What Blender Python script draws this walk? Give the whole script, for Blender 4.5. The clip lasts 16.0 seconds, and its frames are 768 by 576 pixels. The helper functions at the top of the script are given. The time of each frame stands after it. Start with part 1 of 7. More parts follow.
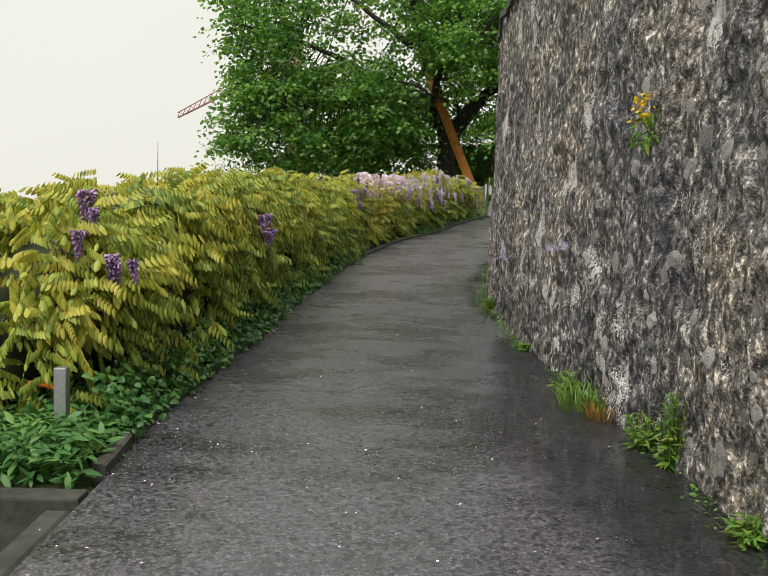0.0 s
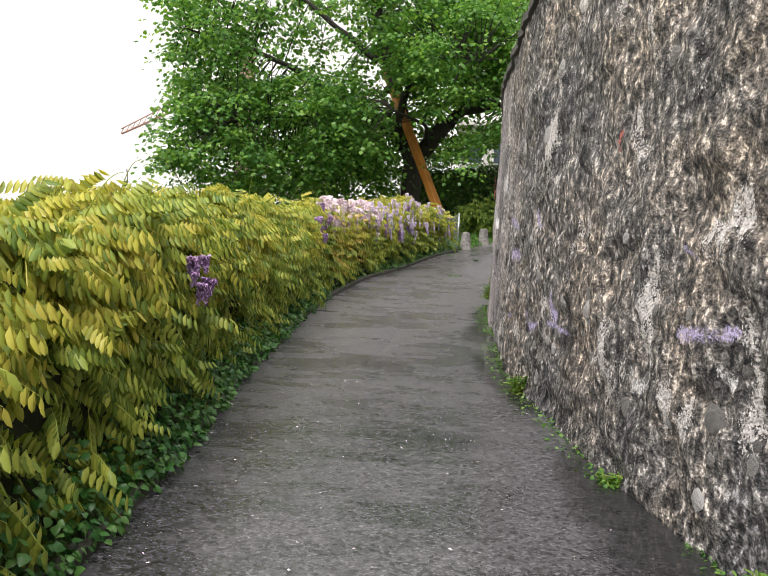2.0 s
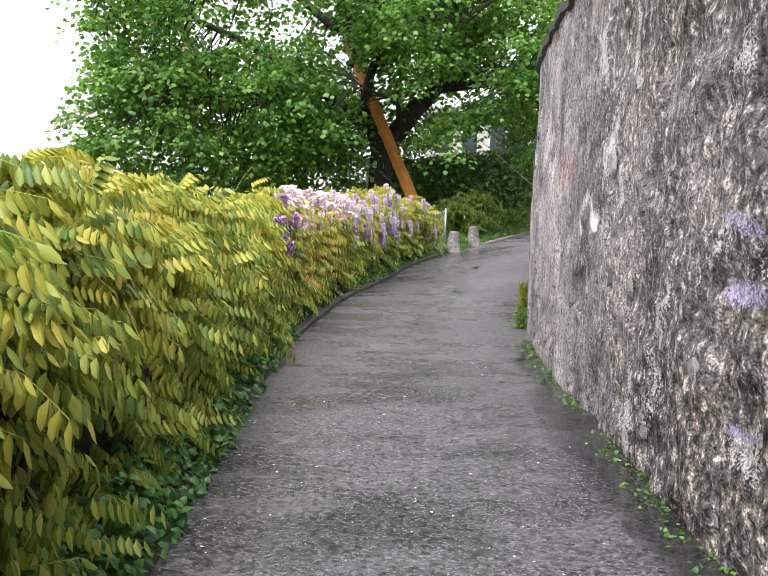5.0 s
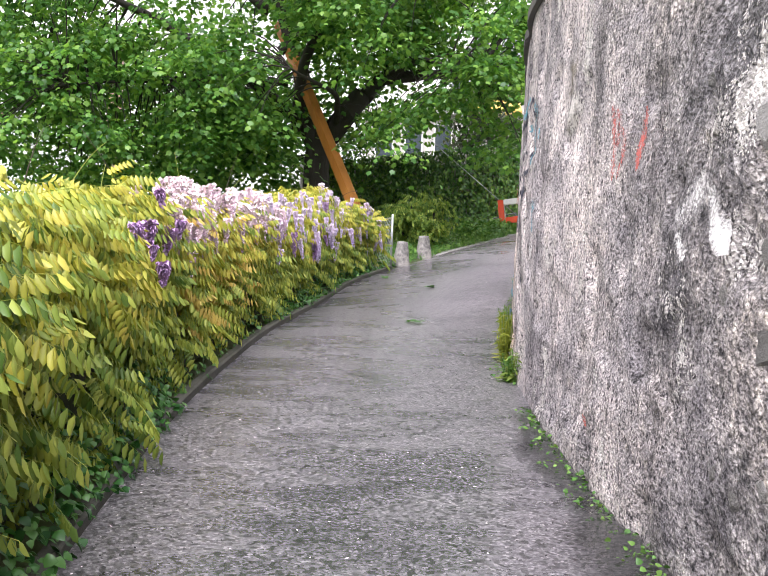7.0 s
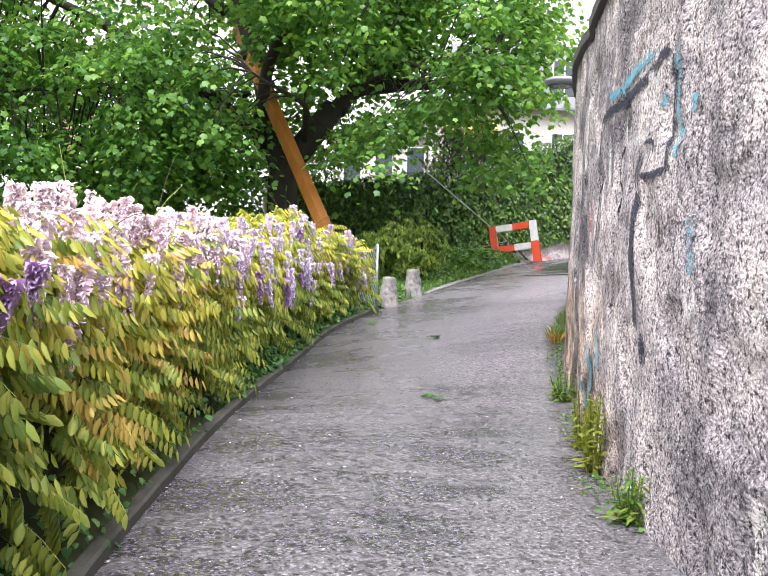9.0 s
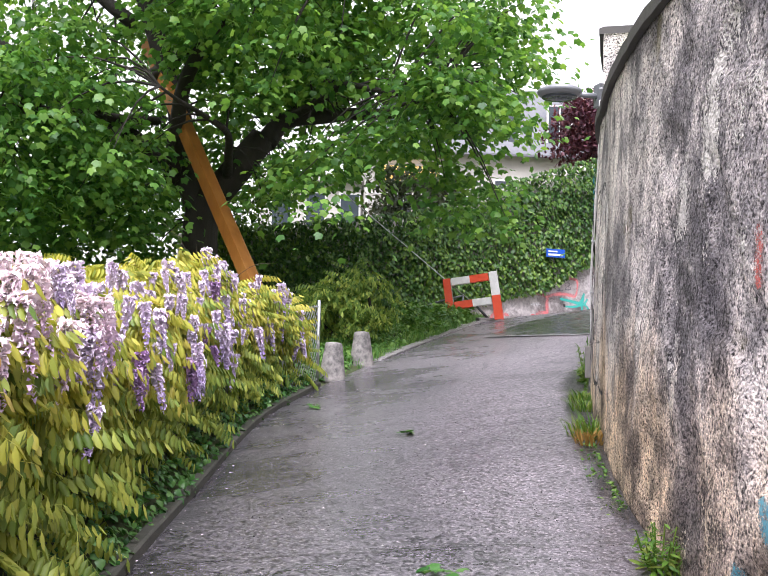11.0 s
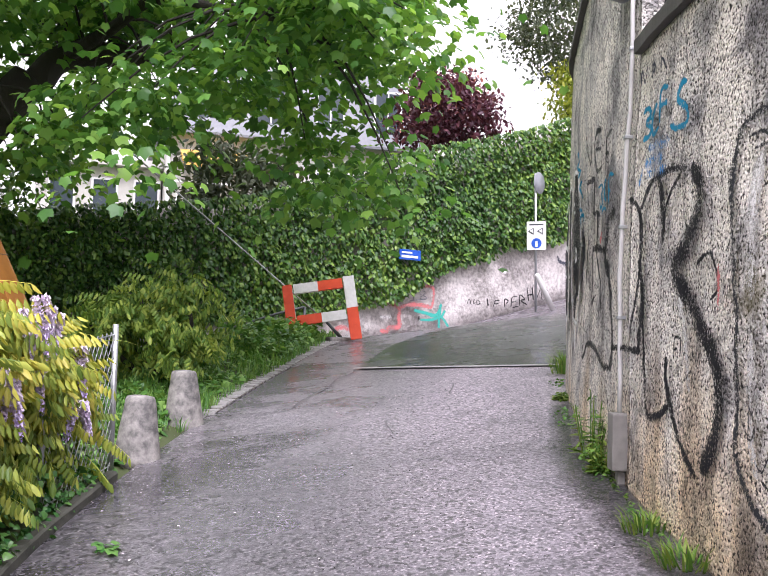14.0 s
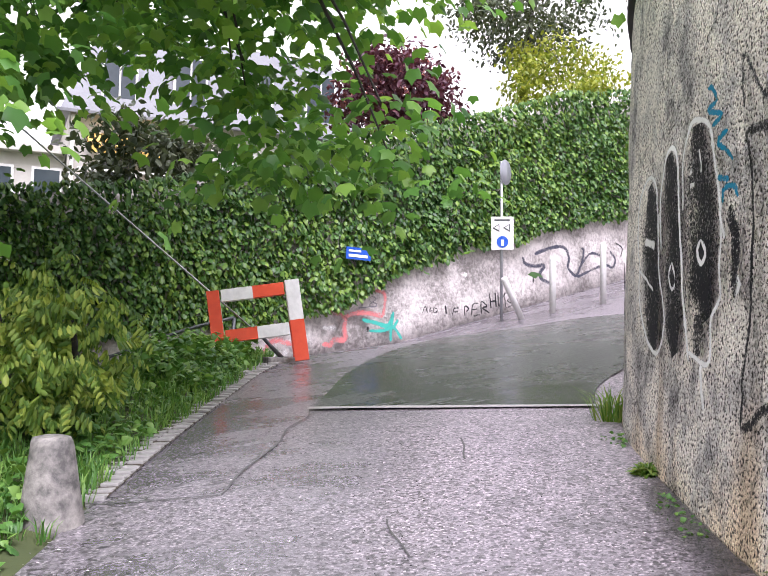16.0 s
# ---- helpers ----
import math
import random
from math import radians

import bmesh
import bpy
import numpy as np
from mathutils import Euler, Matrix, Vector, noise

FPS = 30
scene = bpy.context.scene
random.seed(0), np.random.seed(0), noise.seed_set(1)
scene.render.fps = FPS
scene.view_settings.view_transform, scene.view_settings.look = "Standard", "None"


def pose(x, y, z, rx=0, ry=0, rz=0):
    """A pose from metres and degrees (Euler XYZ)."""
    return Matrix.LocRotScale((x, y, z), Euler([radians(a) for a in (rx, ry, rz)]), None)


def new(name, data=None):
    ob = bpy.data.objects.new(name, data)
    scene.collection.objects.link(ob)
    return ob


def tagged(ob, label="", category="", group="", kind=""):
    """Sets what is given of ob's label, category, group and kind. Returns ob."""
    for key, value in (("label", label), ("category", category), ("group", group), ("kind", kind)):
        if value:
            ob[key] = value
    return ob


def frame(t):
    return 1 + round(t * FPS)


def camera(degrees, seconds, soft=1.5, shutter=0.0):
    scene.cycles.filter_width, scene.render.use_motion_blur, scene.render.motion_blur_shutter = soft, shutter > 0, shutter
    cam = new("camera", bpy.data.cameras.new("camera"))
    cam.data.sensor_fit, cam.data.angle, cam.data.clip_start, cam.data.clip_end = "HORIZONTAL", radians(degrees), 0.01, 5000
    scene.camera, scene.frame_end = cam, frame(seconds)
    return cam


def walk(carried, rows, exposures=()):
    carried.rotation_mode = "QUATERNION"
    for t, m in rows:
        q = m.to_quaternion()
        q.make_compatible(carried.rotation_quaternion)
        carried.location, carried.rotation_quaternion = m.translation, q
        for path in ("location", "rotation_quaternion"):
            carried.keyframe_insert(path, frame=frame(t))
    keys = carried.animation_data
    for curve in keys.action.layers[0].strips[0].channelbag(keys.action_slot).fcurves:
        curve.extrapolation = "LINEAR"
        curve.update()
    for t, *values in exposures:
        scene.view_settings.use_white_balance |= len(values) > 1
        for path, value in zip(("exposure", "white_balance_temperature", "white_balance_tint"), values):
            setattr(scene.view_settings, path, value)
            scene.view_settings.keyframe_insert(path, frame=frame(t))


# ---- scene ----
cam = camera(44.9, 16.0, soft=0.55)
METRES, EYE, TILT, LEAN, TURN = 26.0, 1.45, 0.0, 0.0, 0.0
ROWS = [
    (0.0, 0.0, 0.0, 0.0, 0.12, -4.53, -1.47),
    (0.5, -0.0019, 0.0329, 0.0014, 0.19, -4.56, -1.44),
    (1.0, -0.0035, 0.0646, 0.0024, 0.24, -4.57, -1.44),
    (1.5, -0.009, 0.0941, 0.0038, -0.99, -3.83, -1.84),
    (2.0, -0.0137, 0.1282, 0.0044, -3.1, -2.82, -2.99),
    (2.5, -0.0204, 0.1598, 0.0039, -3.36, -3.24, -2.73),
    (3.0, -0.0248, 0.1938, 0.0037, -3.31, -3.24, -2.63),
    (3.5, -0.0268, 0.2242, 0.0047, -3.4, -3.36, -2.61),
    (4.0, -0.0259, 0.2541, 0.0065, -4.6, -3.02, -2.38),
    (6.5, -0.009, 0.411, 0.0113, -8.13, -2.73, -1.85),
    (7.0, -0.0053, 0.4425, 0.0123, -9.91, -2.3, -2.21),
    (7.5, -0.0031, 0.4754, 0.0136, -10.37, -2.23, -2.13),
    (8.0, 0.0007, 0.5061, 0.014, -10.49, -2.23, -2.13),
    (8.5, 0.0013, 0.5365, 0.0153, -11.59, -1.96, -1.83),
    (9.0, 0.0025, 0.5676, 0.0171, -12.29, -0.43, -1.61),
    (9.5, 0.006, 0.5982, 0.0193, -14.51, 1.08, -1.61),
    (12.0, 0.0303, 0.7536, 0.0274, -20.11, 3.23, -1.28),
    (12.5, 0.0351, 0.7841, 0.0299, -24.28, 2.72, -1.25),
    (13.0, 0.0428, 0.8136, 0.0322, -26.21, 2.47, -1.26),
    (13.5, 0.0484, 0.8416, 0.0344, -28.92, 3.3, -1.11),
    (14.0, 0.0587, 0.8712, 0.0362, -29.52, 3.44, -1.31),
    (14.5, 0.069, 0.8987, 0.0383, -32.53, 3.64, -1.28),
    (15.0, 0.0805, 0.9261, 0.0407, -32.97, 3.7, -1.35),
    (15.5, 0.0933, 0.9531, 0.0433, -34.38, 3.74, -1.48),
    (16.0, 0.1019, 0.9809, 0.0459, -34.54, 3.59, -1.35),
]
walk(cam, [(t, pose(0, 0, EYE, TILT, LEAN, TURN) @ pose(METRES * x, METRES * y, METRES * z, 90 + pitch, roll, yaw)) for t, x, y, z, yaw, pitch, roll in ROWS],
     exposures=[(0.0, 0.05, 6350, 9), (0.5, 0.3, 6330, 10), (1.5, 0.45, 6300, 13), (3.5, 0.85, 6050, 18), (6.5, 0.9, 5950, 20), (7.0, 1.2, 5950, 20), (9.0, 1.36, 5900, 20), (9.7, 1.12, 5850, 21), (12.5, 1.04, 5850, 23), (13.2, 1.27, 5850, 24), (14.5, 1.02, 5850, 25), (15.5, 1.02, 5850, 25), (16.0, 1.2, 5850, 25)])

# ---- world and light: a bright overcast sky after rain ----
SUN_UP, SUN_ROUND = 58.0, 200.0
world = bpy.data.worlds.new("overcast")
scene.world = world
world.use_nodes = True
wn = world.node_tree.nodes
sky = wn.new("ShaderNodeTexSky")
sky.sky_type = "NISHITA"
sky.sun_disc = False
sky.sun_elevation, sky.sun_rotation = radians(SUN_UP), radians(SUN_ROUND)
sky.air_density, sky.dust_density = 1.0, 6.0
cloud = wn.new("ShaderNodeTexNoise")
cloud.inputs["Scale"].default_value = 1.3
cloud_col = wn.new("ShaderNodeValToRGB")
cloud_col.color_ramp.elements[0].color = (7.7, 7.4, 6.5, 1)
cloud_col.color_ramp.elements[1].color = (8.6, 8.35, 7.5, 1)
wmix = wn.new("ShaderNodeMixRGB")
wmix.inputs[0].default_value = 0.93
wl = world.node_tree.links
wl.new(cloud.outputs["Fac"], cloud_col.inputs["Fac"])
wl.new(sky.outputs["Color"], wmix.inputs[1])
wl.new(cloud_col.outputs["Color"], wmix.inputs[2])
wl.new(wmix.outputs[0], wn["Background"].inputs["Color"])
wn["Background"].inputs["Strength"].default_value = 0.112
sun = new("sun", bpy.data.lights.new("sun", "SUN"))
sun.data.energy, sun.data.angle, sun.data.color = 3.2, radians(42), (1.0, 0.97, 0.92)
sun.matrix_world = pose(0, 0, 40, 90 - SUN_UP, 0, 180 - SUN_ROUND)


# ---- numeric helpers ----
def ss(a, b, x):
    u = np.clip((np.asarray(x, float) - a) / (b - a), 0, 1)
    return u * u * (3 - 2 * u)


def spline(points, step=0.05):
    """A Catmull-Rom curve through the points, resampled evenly: places and arc lengths."""
    p = np.array(points, float)
    p = np.vstack([2 * p[0] - p[1], p, 2 * p[-1] - p[-2]])
    out = []
    for i in range(1, len(p) - 2):
        u = np.linspace(0, 1, 60, endpoint=False)[:, None]
        a, b, c, d = p[i - 1], p[i], p[i + 1], p[i + 2]
        out.append(0.5 * (2 * b + (c - a) * u + (2 * a - 5 * b + 4 * c - d) * u ** 2 + (3 * b - a - 3 * c + d) * u ** 3))
    q = np.vstack(out + [p[-2:-1]])
    s = np.r_[0, np.cumsum(np.linalg.norm(np.diff(q, axis=0), axis=1))]
    t = np.linspace(0, s[-1], max(2, int(s[-1] / step)))
    return np.column_stack([np.interp(t, s, q[:, k]) for k in range(q.shape[1])]), t


def wave(p, scale, seed=0.0):
    """Smooth noise in about -1..1, for arrays of points."""
    off = Vector((seed * 7.3, seed * 3.1, seed * 5.7))
    return np.array([noise.noise(Vector(q) * scale + off) for q in p])


def turns(ax, ay, az):
    """Rotation matrices Rz @ Ry @ Rx from arrays of radians."""
    n = len(ax)
    cx, sx, cy, sy, cz, sz = np.cos(ax), np.sin(ax), np.cos(ay), np.sin(ay), np.cos(az), np.sin(az)
    m = np.empty((n, 3, 3))
    m[:, 0, 0], m[:, 0, 1], m[:, 0, 2] = cz * cy, cz * sy * sx - sz * cx, cz * sy * cx + sz * sx
    m[:, 1, 0], m[:, 1, 1], m[:, 1, 2] = sz * cy, sz * sy * sx + cz * cx, sz * sy * cx - cz * sx
    m[:, 2, 0], m[:, 2, 1], m[:, 2, 2] = -sy, cy * sx, cy * cx
    return m


rng = np.random.default_rng(7)

# ---- mesh helpers ----


def mesh_of(name, v, f, material, smooth=False):
    """A mesh from vertex and face arrays; f is an (n, 3) or (n, 4) array, or a list of tuples."""
    me = bpy.data.meshes.new(name)
    v = np.asarray(v, float)
    if isinstance(f, np.ndarray):
        n, k = f.shape
        me.vertices.add(len(v))
        me.vertices.foreach_set("co", v.ravel())
        me.loops.add(n * k)
        me.loops.foreach_set("vertex_index", f.ravel().astype(np.int32))
        me.polygons.add(n)
        me.polygons.foreach_set("loop_start", np.arange(0, n * k, k, dtype=np.int32))
        me.update(calc_edges=True)
    else:
        me.from_pydata(v.tolist(), [], f)
        me.update()
    if smooth:
        me.polygons.foreach_set("use_smooth", np.ones(len(me.polygons), bool))
    if material:
        me.materials.append(material)
    return me


def bm_mesh(name, bm, material, smooth=False):
    me = bpy.data.meshes.new(name)
    bmesh.ops.recalc_face_normals(bm, faces=bm.faces)
    bm.to_mesh(me)
    bm.free()
    if smooth:
        me.polygons.foreach_set("use_smooth", np.ones(len(me.polygons), bool))
    me.materials.append(material)
    return me


def part(name, data, material, parent, label="", smooth=False):
    """Links a bmesh or mesh as one object under a thing or a part."""
    me = bm_mesh(name, data, material, smooth) if isinstance(data, bmesh.types.BMesh) else data
    ob = new(name, me)
    ob.parent = parent
    return tagged(ob, label)


def thing(name, label, category, group="", kind="", at=None):
    ob = new(name)
    if at is not None:
        ob.matrix_world = at
    return tagged(ob, label, category, group, kind)


def box(bm, x0, y0, z0, x1, y1, z1, bevel=0.0, m=None):
    made = bmesh.ops.create_cube(bm, size=1.0)["verts"]
    for v in made:
        v.co = Vector((x0 + (v.co.x + 0.5) * (x1 - x0), y0 + (v.co.y + 0.5) * (y1 - y0), z0 + (v.co.z + 0.5) * (z1 - z0)))
    if bevel:
        edges = list({e for v in made for e in v.link_edges})
        res = bmesh.ops.bevel(bm, geom=edges, offset=bevel, segments=2, affect="EDGES", profile=0.6)
        made = list({v for f in res["faces"] for v in f.verts} | {v for v in made if v.is_valid})
    if m is not None:
        bmesh.ops.transform(bm, matrix=m, verts=made)
    return bm


def boxed(*args, **kw):
    return box(bmesh.new(), *args, **kw)


def tube(points, radii, sides=8, cap=True):
    """Vertices and quads of a tube along points, with a radius at each."""
    p = np.asarray(points, float)
    r = np.broadcast_to(np.asarray(radii, float), (len(p),))
    t = np.gradient(p, axis=0)
    t /= np.linalg.norm(t, axis=1)[:, None] + 1e-9
    up = np.array([0, 0, 1.0]) if abs(t[0, 2]) < 0.9 else np.array([1.0, 0, 0])
    a = np.linspace(0, 2 * math.pi, sides, endpoint=False)
    v = []
    for i in range(len(p)):
        side = np.cross(t[i], up)
        side /= np.linalg.norm(side) + 1e-9
        up = np.cross(side, t[i])
        v.append(p[i] + r[i] * (np.cos(a)[:, None] * side + np.sin(a)[:, None] * up))
    v = np.vstack(v)
    f = []
    for i in range(len(p) - 1):
        for k in range(sides):
            j = (k + 1) % sides
            f.append((i * sides + k, i * sides + j, (i + 1) * sides + j, (i + 1) * sides + k))
    if cap:
        f.append(tuple(range(sides))[::-1])
        f.append(tuple(range((len(p) - 1) * sides, len(p) * sides)))
    return v, f


def join(pieces):
    v, f, n = [], [], 0
    for a, b in pieces:
        v.append(np.asarray(a, float))
        f += [tuple(i + n for i in q) for q in b]
        n += len(a)
    return np.vstack(v), f


def lathe(profile, sides=20):
    """A turned shape about z from (radius, height) pairs."""
    a = np.linspace(0, 2 * math.pi, sides, endpoint=False)
    v = np.vstack([np.column_stack([r * np.cos(a), r * np.sin(a), np.full(sides, h)]) for r, h in profile])
    f = [(i * sides + k, i * sides + (k + 1) % sides, (i + 1) * sides + (k + 1) % sides, (i + 1) * sides + k)
         for i in range(len(profile) - 1) for k in range(sides)]
    f += [tuple(range(sides))[::-1], tuple(range((len(profile) - 1) * sides, len(profile) * sides))]
    return v, f


def scatter(tv, tf, pos, rot, size):
    """Copies of a small triangle template at many places, as arrays for one mesh."""
    tv, tf = np.asarray(tv, float), np.asarray(tf, int)
    n, k = len(pos), len(tv)
    v = np.einsum("nij,kj->nki", rot, tv) * np.asarray(size)[:, None, None] + pos[:, None, :]
    f = tf[None] + (np.arange(n) * k)[:, None, None]
    return v.reshape(-1, 3), f.reshape(-1, 3)


# ---- materials ----
def nodes_of(name):
    m = bpy.data.materials.new(name)
    m.use_nodes = True
    return m, m.node_tree.nodes, m.node_tree.links, m.node_tree.nodes["Principled BSDF"]


def ramp_of(nt, stops):
    r = nt.new("ShaderNodeValToRGB")
    e = r.color_ramp.elements
    while len(e) < len(stops):
        e.new(0.5)
    for k, (at, c) in enumerate(stops):
        e[k].position = at
        e[k].color = (*c, 1) if len(c) == 3 else c
    return r


def noise_of(nt, lk, src, scale, detail=6.0, rough=0.6, stretch=None):
    n = nt.new("ShaderNodeTexNoise")
    n.inputs["Scale"].default_value, n.inputs["Detail"].default_value, n.inputs["Roughness"].default_value = scale, detail, rough
    if stretch:
        mp = nt.new("ShaderNodeMapping")
        mp.inputs["Scale"].default_value = stretch
        lk.new(src, mp.inputs["Vector"])
        src = mp.outputs[0]
    lk.new(src, n.inputs["Vector"])
    return n


def mix_of(nt, lk, fac, a, b, how="MIX"):
    m = nt.new("ShaderNodeMixRGB")
    m.blend_type = how
    for k, v in ((0, fac), (1, a), (2, b)):
        if isinstance(v, (int, float)):
            m.inputs[k].default_value = v
        elif isinstance(v, tuple):
            m.inputs[k].default_value = (*v, 1)
        else:
            lk.new(v, m.inputs[k])
    return m.outputs[0]


def bump_of(nt, lk, b, height, strength, distance=0.02):
    n = nt.new("ShaderNodeBump")
    n.inputs["Strength"].default_value, n.inputs["Distance"].default_value = strength, distance
    lk.new(height, n.inputs["Height"])
    lk.new(n.outputs[0], b.inputs["Normal"])


def stuff(name, dark, light, scale=8.0, rough=0.7, bump=0.3, metal=0.0, coarse=0.8, spread=(0.3, 0.7), stretch=None, distance=0.01):
    """A plain worn surface: two scales of noise between two colours, with fine relief."""
    m, nt, lk, b = nodes_of(name)
    co = nt.new("ShaderNodeTexCoord").outputs["Object"]
    fine = noise_of(nt, lk, co, scale, 8, 0.65, stretch)
    big = noise_of(nt, lk, co, coarse, 3)
    h = mix_of(nt, lk, 0.45, fine.outputs["Fac"], big.outputs["Fac"])
    r = ramp_of(nt, [(spread[0], dark), (spread[1], light)])
    lk.new(h, r.inputs["Fac"])
    lk.new(r.outputs[0], b.inputs["Base Color"])
    rr = ramp_of(nt, [(0.3, (rough * 0.75,) * 3), (0.7, (min(1, rough * 1.2),) * 3)])
    lk.new(fine.outputs["Fac"], rr.inputs["Fac"])
    lk.new(rr.outputs[0], b.inputs["Roughness"])
    b.inputs["Metallic"].default_value = metal
    bump_of(nt, lk, b, fine.outputs["Fac"], bump, distance)
    return m


def leafy(name, colours, rough=0.45, thin=0.35, patch=0.5):
    """Leaves: the colour differs from leaf to leaf and, more slowly, from place to place; light shines through."""
    m, nt, lk, b = nodes_of(name)
    geo = nt.new("ShaderNodeNewGeometry")
    co = nt.new("ShaderNodeTexCoord").outputs["Object"]
    big = noise_of(nt, lk, co, patch, 3)
    h = mix_of(nt, lk, 0.5, geo.outputs["Random Per Island"], big.outputs["Fac"])
    r = ramp_of(nt, [(0.22 + 0.56 * k / (len(colours) - 1), c) for k, c in enumerate(colours)])
    lk.new(h, r.inputs["Fac"])
    lk.new(r.outputs[0], b.inputs["Base Color"])
    b.inputs["Roughness"].default_value = rough
    b.inputs["Specular IOR Level"].default_value = 0.35
    tr = nt.new("ShaderNodeBsdfTranslucent")
    lk.new(mix_of(nt, lk, 1.0, r.outputs[0], (1.3, 1.3, 0.7), "MULTIPLY"), tr.inputs["Color"])
    mx = nt.new("ShaderNodeMixShader")
    mx.inputs[0].default_value = thin
    lk.new(b.outputs[0], mx.inputs[1])
    lk.new(tr.outputs[0], mx.inputs[2])
    lk.new(mx.outputs[0], nt["Material Output"].inputs["Surface"])
    return m


def speck_of(nt, lk, src, scale, feature="F1", out="Color"):
    n = nt.new("ShaderNodeTexVoronoi")
    n.feature = feature
    n.inputs["Scale"].default_value = scale
    lk.new(src, n.inputs["Vector"])
    return n


def warped(nt, lk, co, scale, amount):
    """Coordinates pushed about by noise, so that cells look broken and irregular."""
    n = noise_of(nt, lk, co, scale, 4)
    sub = nt.new("ShaderNodeVectorMath")
    sub.operation = "MULTIPLY_ADD"
    lk.new(n.outputs["Color"], sub.inputs[0])
    sub.inputs[1].default_value = (amount,) * 3
    lk.new(co, sub.inputs[2])
    return sub.outputs[0]


def asphalt(name, dry, wet, rough_dry, rough_wet, grain=1.0, pale=0.0):
    """Wet asphalt: stony grain, darker wet patches with standing films of water across the way;
    pale: how far the paler stretches along the way show."""
    m, nt, lk, b = nodes_of(name)
    co = nt.new("ShaderNodeTexCoord").outputs["Object"]
    grit = speck_of(nt, lk, co, 42 if grain > 2 else 84)
    grit2 = speck_of(nt, lk, co, 44)
    films = noise_of(nt, lk, co, 1.7, 6, 0.62, (0.7, 1.5, 1.0))
    big = noise_of(nt, lk, co, 0.5, 4)
    w = mix_of(nt, lk, 0.42, films.outputs["Fac"], big.outputs["Fac"])
    wr = ramp_of(nt, [(0.45, (0, 0, 0)), (0.60, (1, 1, 1))])
    lk.new(w, wr.inputs["Fac"])
    col = mix_of(nt, lk, wr.outputs[0], dry, wet)
    sep = nt.new("ShaderNodeSeparateXYZ")
    lk.new(co, sep.inputs[0])
    mr = nt.new("ShaderNodeMapRange")
    mr.inputs["From Min"].default_value, mr.inputs["From Max"].default_value = 0.0, 40.0
    lk.new(sep.outputs["Y"], mr.inputs["Value"])
    tone = ramp_of(nt, [(0.2, (1, 1, 1)), (0.42, (1.7, 1.65, 1.62)), (0.53, (1.7, 1.65, 1.62)), (0.60, (1.2, 1.16, 1.15)), (0.71, (1.25, 1.2, 1.19)), (0.78, (2.3, 2.15, 2.15))])
    lk.new(mr.outputs[0], tone.inputs["Fac"])
    col = mix_of(nt, lk, pale, col, mix_of(nt, lk, 1.0, col, tone.outputs[0], "MULTIPLY"))
    # palest grains; on the patch they are raised to paint in its wet sparkle
    gr = ramp_of(nt, [(0.0, (0.35, 0.35, 0.36)), (0.55, (0.85, 0.85, 0.86)), (0.9, (1.3, 1.29, 1.29)), (0.96, (2.0 + 1.2 * (grain > 2), 1.98 + 1.2 * (grain > 2), 1.96 + 1.2 * (grain > 2)))])
    bw = nt.new("ShaderNodeSeparateColor")
    lk.new(grit.outputs["Color"], bw.inputs[0])
    lk.new(bw.outputs[0], gr.inputs["Fac"])
    col = mix_of(nt, lk, 0.95, col, gr.outputs[0], "MULTIPLY")
    bw2 = nt.new("ShaderNodeSeparateColor")
    lk.new(grit2.outputs["Color"], bw2.inputs[0])
    pits = ramp_of(nt, [(0.0, (0.25, 0.25, 0.26)), (0.2, (0.45, 0.45, 0.45)), (0.27, (1.1, 1.1, 1.1))])
    lk.new(bw2.outputs[1], pits.inputs["Fac"])
    col = mix_of(nt, lk, 0.9, col, pits.outputs[0], "MULTIPLY")
    # an older, coarser and paler strip on the wall's side of the upper stretch, and on the plateau
    # its added paleness stands in for sky sheen on the wet surface
    side = nt.new("ShaderNodeAttribute")
    side.attribute_name = "side"
    sr = ramp_of(nt, [(0.42, (0, 0, 0)), (0.64, (1, 1, 1))])
    lk.new(mix_of(nt, lk, 0.35, side.outputs["Fac"], films.outputs["Fac"]), sr.inputs["Fac"])
    up = ramp_of(nt, [(0.52, (0, 0, 0)), (0.60, (1, 1, 1))])
    lk.new(mr.outputs[0], up.inputs["Fac"])
    old = mix_of(nt, lk, 1.0, sr.outputs[0], up.outputs[0], "MULTIPLY")
    old = mix_of(nt, lk, pale, (0, 0, 0), old)
    col = mix_of(nt, lk, old, col, mix_of(nt, lk, 1.0, col, (2.0, 1.9, 1.98), "MULTIPLY"))
    lk.new(col, b.inputs["Base Color"])
    rgh = mix_of(nt, lk, wr.outputs[0], (rough_dry,) * 3, (rough_wet,) * 3)
    lk.new(mix_of(nt, lk, old, rgh, (0.40, 0.40, 0.40)), b.inputs["Roughness"])
    b.inputs["Specular IOR Level"].default_value = 0.85
    hh = mix_of(nt, lk, 0.5, bw.outputs[0], bw2.outputs[1])
    bump_of(nt, lk, b, hh, min(1.0, 0.62 * grain), 0.009)
    return m


